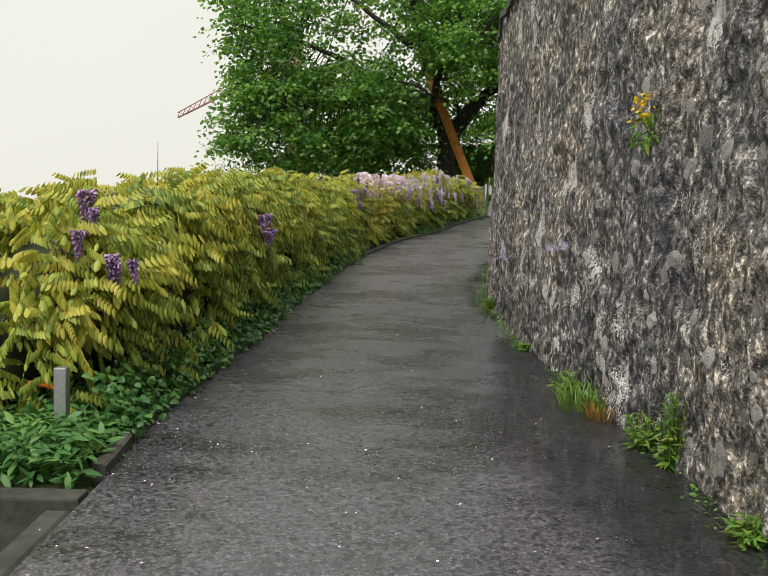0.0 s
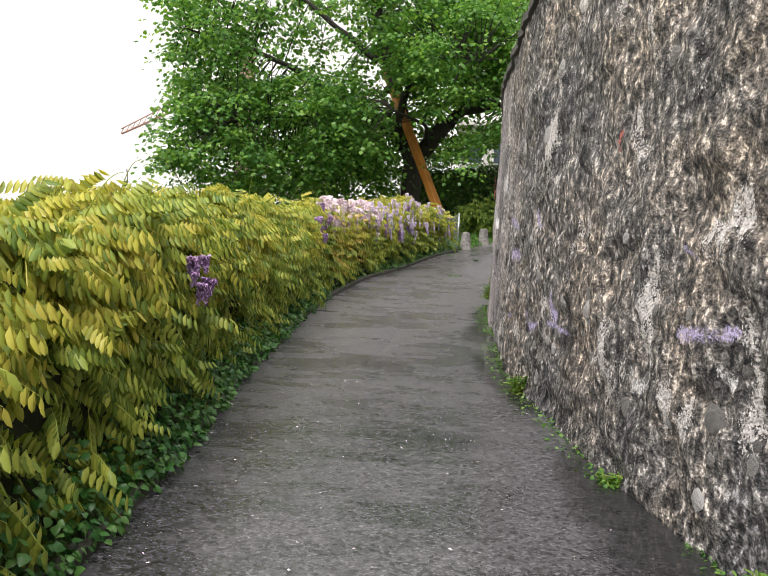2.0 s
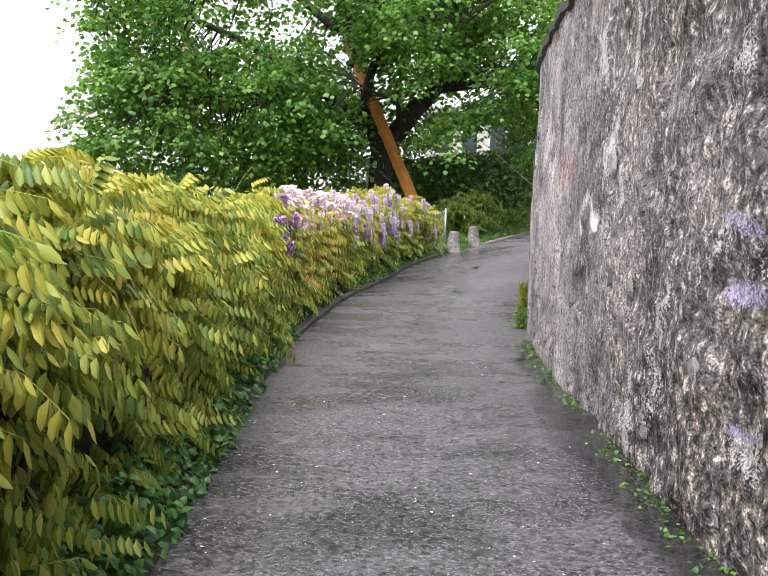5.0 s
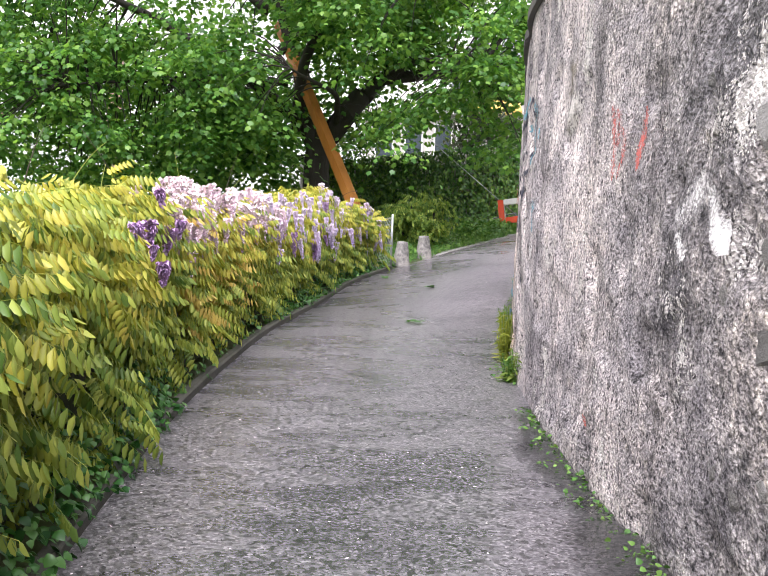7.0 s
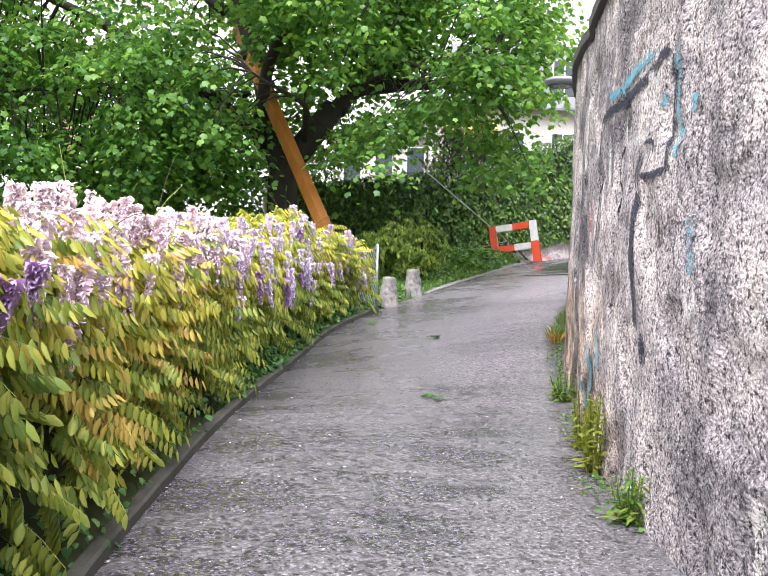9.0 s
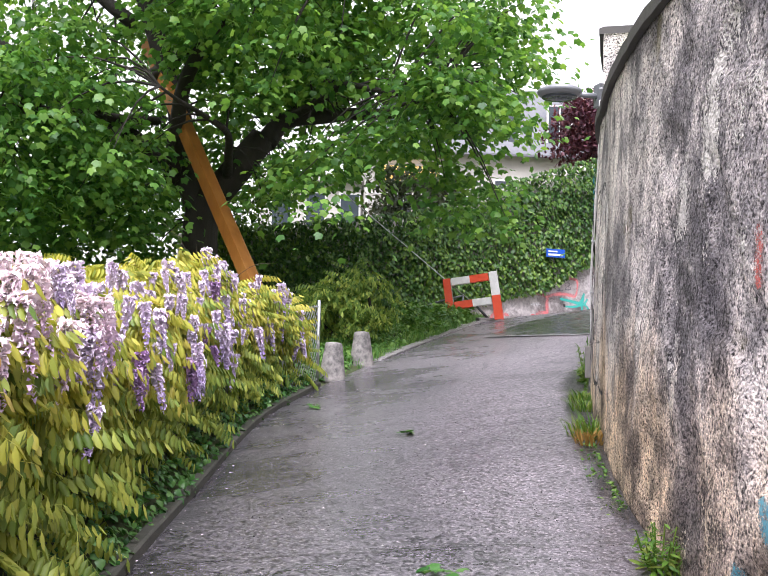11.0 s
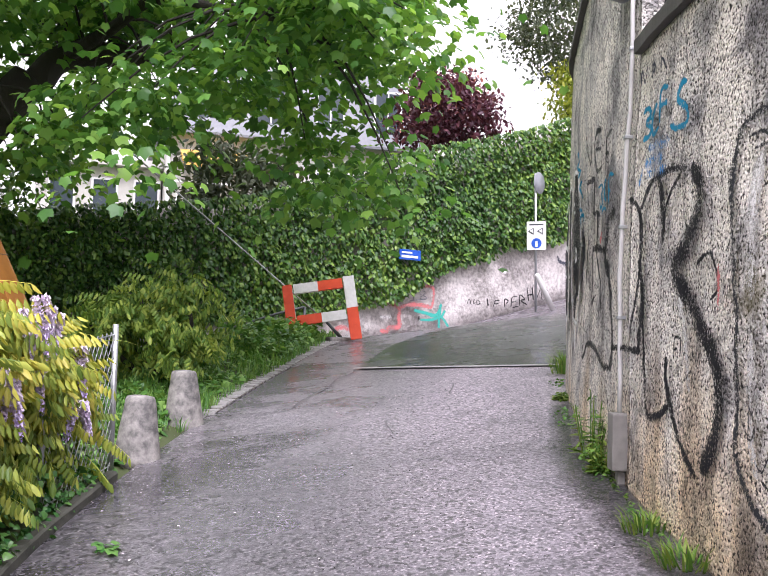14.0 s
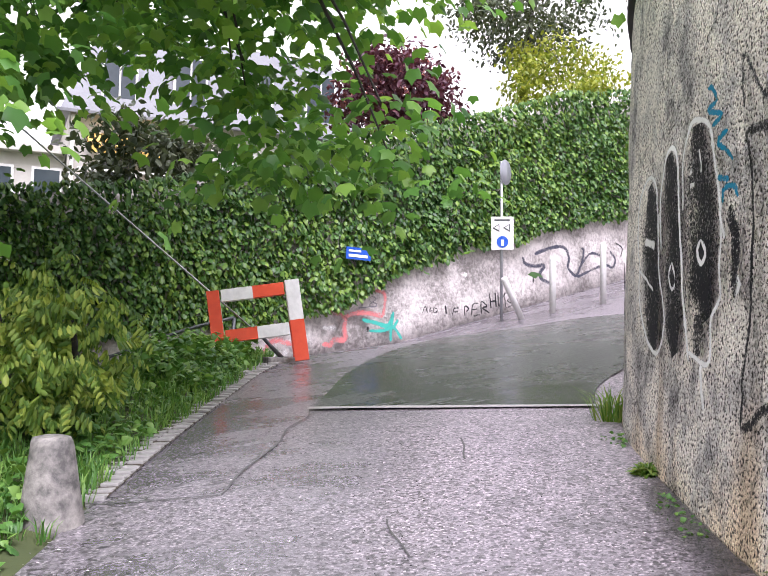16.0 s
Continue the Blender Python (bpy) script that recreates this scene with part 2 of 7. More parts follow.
def old_wall(name):
    """A tall old retaining wall: dark rubble with lime patches at its low end, pitted pinkish render further up, warm roughcast at its upper end."""
    m, nt, lk, b = nodes_of(name)
    co = nt.new("ShaderNodeTexCoord").outputs["Object"]
    sep = nt.new("ShaderNodeSeparateXYZ")
    lk.new(co, sep.inputs[0])

    def along(a, c):
        jit = noise_of(nt, lk, co, 0.7, 4)
        add = nt.new("ShaderNodeMath")
        add.operation = "MULTIPLY_ADD"
        add.inputs[1].default_value = 9.0
        lk.new(jit.outputs["Fac"], add.inputs[0])
        lk.new(sep.outputs["Y"], add.inputs[2])
        mr = nt.new("ShaderNodeMapRange")
        mr.inputs["From Min"].default_value, mr.inputs["From Max"].default_value = a + 4.5, c + 4.5
        lk.new(add.outputs[0], mr.inputs["Value"])
        return mr.outputs[0]

    def graded(src, *stops):
        r = ramp_of(nt, [(at, (c,) * 3 if isinstance(c, (int, float)) else c) for at, c in stops])
        lk.new(src, r.inputs["Fac"])
        return r.outputs[0]

    def times(a, c, fac=1.0):
        return mix_of(nt, lk, fac, a, c, "MULTIPLY")
    lumps = noise_of(nt, lk, warped(nt, lk, co, 9, 0.05), 17, 4, 0.6, (1, 1, 0.8)).outputs["Fac"]
    grit = noise_of(nt, lk, co, 62, 2.5, 0.55).outputs["Fac"]
    coarse = noise_of(nt, lk, co, 27, 4, 0.6).outputs["Fac"]
    mid = noise_of(nt, lk, co, 3.0, 9, 0.66).outputs["Fac"]
    big = noise_of(nt, lk, co, 0.9, 6, 0.6).outputs["Fac"]
    streak = noise_of(nt, lk, co, 2.2, 7, 0.62, (1, 1, 0.12)).outputs["Fac"]
    hole = speck_of(nt, lk, warped(nt, lk, co, 30, 0.03), 55).outputs["Distance"]
    # rubble: near-black mortar, grey stone, pale chips
    rub = graded(mix_of(nt, lk, 0.35, lumps, coarse), (0.38, (0.020, 0.020, 0.022)), (0.455, (0.085, 0.083, 0.082)), (0.52, (0.20, 0.19, 0.18)), (0.575, (0.40, 0.375, 0.35)), (0.605, (0.80, 0.76, 0.72)))
    rubble = times(rub, graded(big, (0.36, (0.60, 0.61, 0.66)), (0.5, (1.0, 0.98, 0.96)), (0.62, (1.35, 1.22, 1.08))))
    # render: pinkish grey, pitted and speckled, darker where damp
    ren = graded(mix_of(nt, lk, 0.5, grit, coarse), (0.37, (0.045, 0.042, 0.047)), (0.43, (0.26, 0.245, 0.25)), (0.48, (0.56, 0.525, 0.52)), (0.58, (0.88, 0.83, 0.815)))
    ren = times(ren, graded(mix_of(nt, lk, 0.5, mid, big), (0.40, (0.38, 0.37, 0.40)), (0.48, (0.70, 0.68, 0.70)), (0.54, (0.94, 0.90, 0.90)), (0.61, (1.3, 1.24, 1.21))))
    # roughcast: warm and pale with fine dark grains, sooty in places
    cast = graded(grit, (0.36, (0.03, 0.028, 0.027)), (0.42, (0.34, 0.31, 0.285)), (0.46, (0.74, 0.685, 0.63)), (0.6, (0.90, 0.86, 0.81)))
    cast = times(cast, graded(mix_of(nt, lk, 0.4, mid, big), (0.39, (0.34, 0.34, 0.365)), (0.46, (0.80, 0.80, 0.81)), (0.52, (1.12, 1.10, 1.07))))
    up1, up2 = along(12.5, 17.5), along(21.5, 24.5)
    col = mix_of(nt, lk, up2, mix_of(nt, lk, up1, rubble, ren), cast)
    col = times(col, graded(hole, (0.0, 0.12), (0.16, 0.4), (0.24, 1.0)), 0.75)
    col = times(col, graded(streak, (0.37, (0.22, 0.22, 0.235)), (0.43, (0.72, 0.72, 0.73)), (0.48, 1.0)), 0.45)
    # damp stretch before the taller end, blackened by algae
    damp = times(times(along(19.0, 21.0), graded(along(23.8, 25.2), (0.0, 1.0), (1.0, 0.0))), graded(mix_of(nt, lk, 0.5, mid, big), (0.47, 1.0), (0.56, 0.0)))
    col = mix_of(nt, lk, damp, col, times(col, (0.48, 0.48, 0.50)))
    # old plaster left in ragged pale islands, most of it on the middle stretch
    isle = graded(mix_of(nt, lk, 0.22, noise_of(nt, lk, co, 2.1, 9, 0.62, (1, 1, 0.75)).outputs["Fac"], grit), (0.575, 0.0), (0.592, 1.0))
    col = mix_of(nt, lk, times(isle, graded(up2, (0.0, 0.92), (1.0, 0.2))), col, times((0.80, 0.755, 0.72), graded(coarse, (0.36, 0.55), (0.5, 1.0))))
    crack = speck_of(nt, lk, warped(nt, lk, co, 2.6, 0.6), 0.9, "DISTANCE_TO_EDGE").outputs["Distance"]
    col = times(col, graded(crack, (0.0, 0.10), (0.008, 0.35), (0.014, 1.0)), 0.55)
    moss = graded(noise_of(nt, lk, co, 1.3, 7, 0.7).outputs["Fac"], (0.62, 0.0), (0.69, 0.65))
    col = mix_of(nt, lk, moss, col, (0.12, 0.10, 0.035))
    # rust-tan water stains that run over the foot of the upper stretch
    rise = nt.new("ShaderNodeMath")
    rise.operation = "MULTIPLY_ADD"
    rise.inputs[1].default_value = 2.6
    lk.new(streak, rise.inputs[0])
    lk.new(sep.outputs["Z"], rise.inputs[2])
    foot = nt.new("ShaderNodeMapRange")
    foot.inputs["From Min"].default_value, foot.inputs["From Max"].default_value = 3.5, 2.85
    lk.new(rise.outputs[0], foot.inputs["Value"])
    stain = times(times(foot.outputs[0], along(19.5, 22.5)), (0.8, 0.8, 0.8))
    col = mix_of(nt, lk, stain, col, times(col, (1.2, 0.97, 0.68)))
    lk.new(col, b.inputs["Base Color"])
    b.inputs["Roughness"].default_value = 0.7
    b.inputs["Specular IOR Level"].default_value = 0.3
    relief = mix_of(nt, lk, 0.45, mix_of(nt, lk, 0.5, lumps, isle), mix_of(nt, lk, 0.5, grit, hole))
    bump_of(nt, lk, b, relief, 0.9, 0.06)
    return m


M_ROAD = asphalt("wet_asphalt", (0.092, 0.089, 0.096), (0.056, 0.055, 0.060), 0.34, 0.18, 1.0, 1.0)
M_PATCH = asphalt("dark_asphalt_patch", (0.062, 0.068, 0.063), (0.04, 0.044, 0.041), 0.30, 0.16, 2.2)
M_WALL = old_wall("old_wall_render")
M_COPING = stuff("dark_coping", (0.035, 0.034, 0.032), (0.11, 0.105, 0.095), 14, 0.8, 0.5)
M_CONC = stuff("old_concrete", (0.09, 0.085, 0.082), (0.36, 0.335, 0.31), 18, 0.75, 0.6, coarse=3.0, spread=(0.38, 0.6))
M_SETT = stuff("pale_sett_stone", (0.22, 0.21, 0.205), (0.48, 0.46, 0.45), 25, 0.4, 0.4)
M_KERB = stuff("wet_kerb_stone", (0.022, 0.024, 0.016), (0.085, 0.082, 0.068), 18, 0.75, 0.5, coarse=2.5, spread=(0.38, 0.66))
M_SOIL = stuff("soil", (0.03, 0.024, 0.016), (0.09, 0.07, 0.045), 12, 0.9, 0.8)
M_GRASS_G = stuff("grassy_ground", (0.03, 0.045, 0.015), (0.08, 0.095, 0.03), 3, 0.9, 0.6)
M_BARK = stuff("dark_bark", (0.012, 0.010, 0.009), (0.05, 0.042, 0.034), 9, 0.85, 0.9, stretch=(1, 1, 0.25), distance=0.04)
M_PROP = stuff("orange_timber", (0.27, 0.095, 0.015), (0.50, 0.21, 0.045), 6, 0.4, 0.25, stretch=(1, 1, 0.12))
M_STEM = stuff("wisteria_stem", (0.035, 0.027, 0.018), (0.12, 0.09, 0.06), 25, 0.8, 0.5)
M_HEDGE_SHADE = stuff("hedge_inside_shade", (0.008, 0.012, 0.004), (0.035, 0.045, 0.012), 9, 0.9, 1.0)
M_WIST = leafy("wisteria_leaf_yellow", [(0.15, 0.20, 0.025), (0.36, 0.38, 0.05), (0.53, 0.50, 0.08), (0.50, 0.44, 0.08)], 0.4, 0.35)
M_WISTG = leafy("wisteria_leaf_green", [(0.09, 0.17, 0.03), (0.28, 0.35, 0.06), (0.48, 0.50, 0.09)], 0.42, 0.35)
M_WISTB = leafy("wisteria_leaf_bronze", [(0.46, 0.34, 0.08), (0.62, 0.46, 0.12), (0.62, 0.53, 0.14)], 0.42, 0.35)
M_IVY = leafy("ground_ivy_leaf", [(0.02, 0.08, 0.02), (0.05, 0.15, 0.03), (0.12, 0.24, 0.06)], 0.35, 0.2)
M_CLIMB = leafy("wall_ivy_leaf", [(0.022, 0.065, 0.016), (0.065, 0.15, 0.03), (0.18, 0.28, 0.045)], 0.4, 0.25, 0.35)
M_MAPLE = leafy("maple_leaf", [(0.045, 0.13, 0.032), (0.115, 0.265, 0.052), (0.25, 0.42, 0.08)], 0.36, 0.5, 0.9)
M_BUSH = leafy("bush_leaf", [(0.06, 0.14, 0.03), (0.19, 0.30, 0.055), (0.42, 0.49, 0.10)], 0.45, 0.4)
M_VERGE = leafy("verge_leaf", [(0.05, 0.14, 0.03), (0.11, 0.25, 0.05), (0.24, 0.38, 0.09)], 0.4, 0.3)
M_GRASS = leafy("grass_blade", [(0.07, 0.18, 0.03), (0.15, 0.28, 0.04), (0.28, 0.32, 0.07)], 0.45, 0.3)
M_DRYG = leafy("dry_grass", [(0.30, 0.17, 0.04), (0.45, 0.28, 0.08)], 0.6, 0.25)
M_PINK = leafy("pale_pink_blossom", [(0.66, 0.50, 0.62), (0.86, 0.76, 0.83), (0.78, 0.63, 0.75)], 0.6, 0.06)
M_LILAC = leafy("lilac_blossom", [(0.50, 0.41, 0.62), (0.70, 0.61, 0.78), (0.86, 0.80, 0.87)], 0.6, 0.06)
M_PURPLE = leafy("purple_blossom", [(0.20, 0.10, 0.26), (0.38, 0.24, 0.45), (0.60, 0.46, 0.64)], 0.6, 0.06)
for bloom, tip in ((M_PINK, (0.80, 0.66, 0.86)), (M_LILAC, (0.70, 0.58, 0.92)), (M_PURPLE, (0.85, 0.75, 1.0))):
    bt, bk = bloom.node_tree.nodes, bloom.node_tree.links
    bsep = bt.new("ShaderNodeSeparateXYZ")
    bk.new(bt.new("ShaderNodeTexCoord").outputs["Object"], bsep.inputs[0])
    bmr = bt.new("ShaderNodeMapRange")
    bmr.inputs["From Min"].default_value, bmr.inputs["From Max"].default_value = -0.06, -0.30
    bk.new(bsep.outputs["Z"], bmr.inputs["Value"])
    shade = ramp_of(bt, [(0.0, (1.15, 1.15, 1.12)), (1.0, tip)])
    bk.new(bmr.outputs[0], shade.inputs["Fac"])
    bramp = bt["Color Ramp"]
    tinted = mix_of(bt, bk, 1.0, bramp.outputs[0], shade.outputs[0], "MULTIPLY")
    bk.new(tinted, bt["Principled BSDF"].inputs["Base Color"])
M_YELLOW = leafy("yellow_blossom", [(0.75, 0.50, 0.02), (0.85, 0.65, 0.03)], 0.6, 0.2)
M_PLUM = leafy("purple_shrub_leaf", [(0.035, 0.010, 0.020), (0.09, 0.025, 0.045), (0.14, 0.05, 0.06)], 0.45, 0.25)
M_LIME = leafy("yellow_green_leaf", [(0.11, 0.17, 0.02), (0.24, 0.28, 0.03), (0.34, 0.36, 0.05)], 0.45, 0.35)
M_OLIVE = leafy("grey_green_leaf", [(0.035, 0.055, 0.03), (0.08, 0.10, 0.06), (0.13, 0.15, 0.09)], 0.45, 0.25)
M_ROSE = leafy("rose_tree_leaf", [(0.35, 0.12, 0.13), (0.5, 0.22, 0.2)], 0.5, 0.3)
M_STEEL = stuff("galvanised_steel", (0.30, 0.31, 0.32), (0.52, 0.53, 0.54), 30, 0.42, 0.1, 0.85)
M_DARKSTEEL = stuff("dark_painted_steel", (0.05, 0.055, 0.06), (0.11, 0.115, 0.12), 20, 0.4, 0.1, 0.3)
M_LAMP = stuff("lamp_grey_paint", (0.17, 0.18, 0.20), (0.27, 0.28, 0.30), 9, 0.35, 0.05, 0.2)
M_WHITE = stuff("worn_white_paint", (0.52, 0.51, 0.49), (0.80, 0.79, 0.77), 12, 0.45, 0.15)
M_RED = stuff("red_orange_paint", (0.55, 0.045, 0.012), (0.74, 0.085, 0.02), 12, 0.42, 0.15)
M_BLUE = stuff("blue_enamel", (0.01, 0.06, 0.36), (0.02, 0.10, 0.50), 6, 0.3, 0.05)
M_PVC = stuff("grey_conduit", (0.42, 0.41, 0.40), (0.60, 0.59, 0.57), 10, 0.5, 0.1)
M_BOX = stuff("weathered_box_grey", (0.14, 0.13, 0.12), (0.27, 0.255, 0.235), 16, 0.6, 0.2)
M_ORANGE = stuff("orange_hose_rubber", (0.75, 0.16, 0.01), (0.9, 0.24, 0.02), 5, 0.45, 0.1)
M_LOWWALL = stuff("pale_plaster", (0.24, 0.215, 0.205), (0.66, 0.61, 0.59), 14, 0.8, 0.8, coarse=1.6, spread=(0.40, 0.58), distance=0.04)
M_HOUSE = stuff("house_render", (0.40, 0.385, 0.35), (0.54, 0.52, 0.48), 4, 0.85, 0.2)
M_SLATE = stuff("slate", (0.10, 0.105, 0.12), (0.22, 0.225, 0.24), 5, 0.6, 0.4)
M_OCHRE = stuff("ochre_awning", (0.50, 0.30, 0.06), (0.65, 0.42, 0.10), 4, 0.8, 0.2)
M_PUDDLE, pn, pl, pb = nodes_of("puddle_water")
pb.inputs["Base Color"].default_value, pb.inputs["Roughness"].default_value = (0.022, 0.023, 0.021, 1), 0.07
pat = pn.new("ShaderNodeAttribute")
pat.attribute_name = "edge"
pco = pn.new("ShaderNodeTexCoord").outputs["Object"]
pramp = ramp_of(pn, [(0.42, (0, 0, 0)), (0.66, (0.5, 0.5, 0.5))])
pl.new(mix_of(pn, pl, 0.45, pat.outputs["Fac"], noise_of(pn, pl, pco, 3.5, 6).outputs["Fac"]), pramp.inputs["Fac"])
pmix = pn.new("ShaderNodeMixShader")
pl.new(pramp.outputs[0], pmix.inputs[0])
pl.new(pn.new("ShaderNodeBsdfTransparent").outputs[0], pmix.inputs[1])
pl.new(pb.outputs[0], pmix.inputs[2])
pl.new(pmix.outputs[0], pn["Material Output"].inputs["Surface"])
M_WATER = stuff("dark_wet_slab", (0.018, 0.019, 0.017), (0.05, 0.052, 0.045), 6, 0.5, 0.3)
def stone_of(name):
    """Pale broken stones set in the wall: each its own grey, some limed."""
    m, nt, lk, b = nodes_of(name)
    co = nt.new("ShaderNodeTexCoord").outputs["Object"]
    info = nt.new("ShaderNodeObjectInfo")
    fine = noise_of(nt, lk, co, 22, 8, 0.7)
    r = ramp_of(nt, [(0.0, (0.12, 0.118, 0.115)), (0.45, (0.30, 0.285, 0.265)), (0.75, (0.52, 0.50, 0.48)), (1.0, (0.74, 0.72, 0.70))])
    lk.new(mix_of(nt, lk, 0.35, info.outputs["Random"], fine.outputs["Fac"]), r.inputs["Fac"])
    g = ramp_of(nt, [(0.38, (0.35, 0.35, 0.35)), (0.52, (1, 1, 1))])
    lk.new(fine.outputs["Fac"], g.inputs["Fac"])
    lk.new(mix_of(nt, lk, 0.8, r.outputs[0], g.outputs[0], "MULTIPLY"), b.inputs["Base Color"])
    b.inputs["Roughness"].default_value = 0.7
    bump_of(nt, lk, b, fine.outputs["Fac"], 0.9, 0.02)
    return m


M_STONE = stone_of("pale_rubble_stone")

# ---- plan: edges of the way ----
LEFT = [(-1.6, -6), (-1.5, 0), (-1.42, 4.3), (-1.42, 6), (-1.17, 9), (-1.05, 11.6), (-0.82, 14.3), (-0.47, 17.4), (0.05, 20.1), (1.0, 23.8), (2.0, 27.0),
        (3.0, 28.9), (4.15, 30.65), (5.08, 32.0), (5.9, 33.07), (7.26, 34.8), (8.5, 36.4), (9.6, 39.05), (12.3, 39.32), (16, 39.7), (24, 40.5), (36, 41.7)]
RIGHT = [(1.95, -6), (1.85, 0), (1.68, 4.5), (1.55, 6), (1.35, 8.8), (1.33, 11.5), (1.58, 13.9), (1.95, 16.75), (2.5, 19.6), (3.6, 22.9), (4.55, 25.0),
         (5.47, 26.7), (6.5, 28.3), (7.56, 29.7), (8.4, 30.5), (9.4, 31.2), (10.6, 31.8), (12.2, 32.5), (15, 33.8), (19, 35.5), (27, 37.6), (38, 39.6)]


def way_z(x, y):
    """Height of the way: a gentle climb, then a steeper plateau that tilts up to the east."""
    x, y = np.asarray(x, float), np.asarray(y, float)
    low = np.interp(y, [-6, 0, 4.5, 8.4, 11.4, 14, 16.8, 20, 25, 30], [-0.35, -0.12, 0.05, 0.22, 0.32, 0.44, 0.55, 0.74, 1.2, 1.6])
    high = -0.669 + 0.124 * x + 0.0586 * np.minimum(y, 36) + ss(35.5, 39, y) * np.clip(-0.33 + 0.11 * (x - 12), -0.28, 0.5)
    k = ss(20, 26, y)
    return low * (1 - k) + high * k


def both(n=12):
    """Matching stations along the left and right edge."""
    a, b = np.array(LEFT, float), np.array(RIGHT, float)
    c, _ = spline(np.hstack([a, b]), 0.25)
    return c[:, :2], c[:, 2:]


EDGE_L, EDGE_R = both()

# ---- large structure ----
def loft(a, b, cols, zf, lift=0.0):
    """A sheet between two matching edges."""
    n = len(a)
    u = np.linspace(0, 1, cols)[None, :, None]
    p = a[:, None, :] * (1 - u) + b[:, None, :] * u
    p = p.reshape(-1, 2)
    v = np.column_stack([p, zf(p[:, 0], p[:, 1]) + lift])
    i = (np.arange(n - 1)[:, None] * cols + np.arange(cols - 1)[None]).ravel()
    return v, np.column_stack([i, i + 1, i + cols + 1, i + cols])


v, f = loft(EDGE_L, EDGE_R + (EDGE_R - EDGE_L) / np.linalg.norm(EDGE_R - EDGE_L, axis=1)[:, None] * 0.15, 24, way_z)
v[:, 2] += 0.006 * wave(v, 1.1, 3)
road = new("road", mesh_of("road", v, f[:, ::-1].copy(), M_ROAD, True))
road.data.attributes.new("side", "FLOAT", "POINT").data.foreach_set("value", np.tile(np.linspace(0, 1, 24), len(EDGE_L)))
tagged(road, "narrow rain-wet grey asphalt way climbing between wall and hedge", "road", kind="structure")

WALL, WALL_S = spline(RIGHT, 0.06)
tan = np.gradient(WALL, axis=0)
tan /= np.linalg.norm(tan, axis=1)[:, None]
WALL_N = np.column_stack([-tan[:, 1], tan[:, 0]])
S_JOIN = WALL_S[np.argmin(np.linalg.norm(WALL - np.array([5.5, 26.75]), axis=1))]


def wall_at(s, z, out=0.0):
    """Points on the worn face of the tall wall at arc length s and height z."""
    s, z = np.atleast_1d(np.asarray(s, float)), np.atleast_1d(np.asarray(z, float))
    xy = np.column_stack([np.interp(s, WALL_S, WALL[:, k]) for k in (0, 1)])
    nn = np.column_stack([np.interp(s, WALL_S, WALL_N[:, k]) for k in (0, 1)])
    p = np.column_stack([xy, z])
    amp = 0.028 * (1 - ss(11, 18, xy[:, 1])) + 0.007
    d = amp * (wave(p, 4.5, 1) + 0.6 * wave(p, 11, 2)) + 0.03 * wave(p, 0.8, 4)
    d = d - 0.028 * (1 - 0.8 * ss(21, 24, xy[:, 1])) * ss(0.12, 0.22, wave(p, 2.3, 6))
    lean = 0.018 * (z - way_z(xy[:, 0], xy[:, 1]))
    p[:, :2] += nn * (d - lean + out)[:, None]
    return p


def wall_top(s):
    y = np.interp(s, WALL_S, WALL[:, 1])
    return np.interp(y, [0, 15, 20, 23, 26.7], [3.9, 3.85, 3.86, 3.95, 4.16])


def wall_sheet(s0, s1, top, step_s=0.05, step_z=0.05, thick=0.5):
    """A thick wall with a worn front face between two arc lengths."""
    ss_ = np.arange(s0, s1, step_s)
    rows = int(4.4 / step_z)
    v = []
    for q in ss_:
        x, y = np.interp(q, WALL_S, WALL[:, 0]), np.interp(q, WALL_S, WALL[:, 1])
        z0 = float(way_z(x, y)) - 0.12
        z = np.linspace(z0, top(q), rows)
        p = wall_at(np.full(rows, q), z)
        nn = np.array([np.interp(q, WALL_S, WALL_N[:, 0]), np.interp(q, WALL_S, WALL_N[:, 1]), 0])
        b1, b0 = p[-1] - nn * thick, p[0] - nn * thick
        v.append(np.vstack([p, b1, b0]))
    k = rows + 2
    n = len(ss_)
    i = (np.arange(n - 1)[:, None] * k + np.arange(k)[None]).ravel()
    j = (np.arange(n - 1)[:, None] * k + (np.arange(k)[None] + 1) % k).ravel()
    f = np.column_stack([i, j, j + k, i + k])
    return np.vstack(v), [tuple(q) for q in f.tolist()] + [tuple(range(k)), tuple(range((n - 1) * k, n * k))[::-1]]


def coping_run(s0, s1, top, high=0.11, over=0.05, thick=0.5):
    ss_ = np.arange(s0, s1, 0.15)
    v, f = [], []
    for q in ss_:
        p = wall_at([q], [top(q)])[0]
        nn = np.array([np.interp(q, WALL_S, WALL_N[:, 0]), np.interp(q, WALL_S, WALL_N[:, 1]), 0])
        o, i = p + nn * over, p - nn * (thick + over)
        up = np.array([0, 0, 1.0])
        v += [o, o + up * high * 0.75, o + up * high - nn * 0.05, i + up * high, i]
    n = len(ss_)
    for a in range(n - 1):
        for k in range(5):
            f.append((a * 5 + k, a * 5 + (k + 1) % 5, a * 5 + 5 + (k + 1) % 5, a * 5 + 5 + k))
    f += [tuple(range(5)), tuple(range((n - 1) * 5, n * 5))[::-1]]
    return np.array(v), f


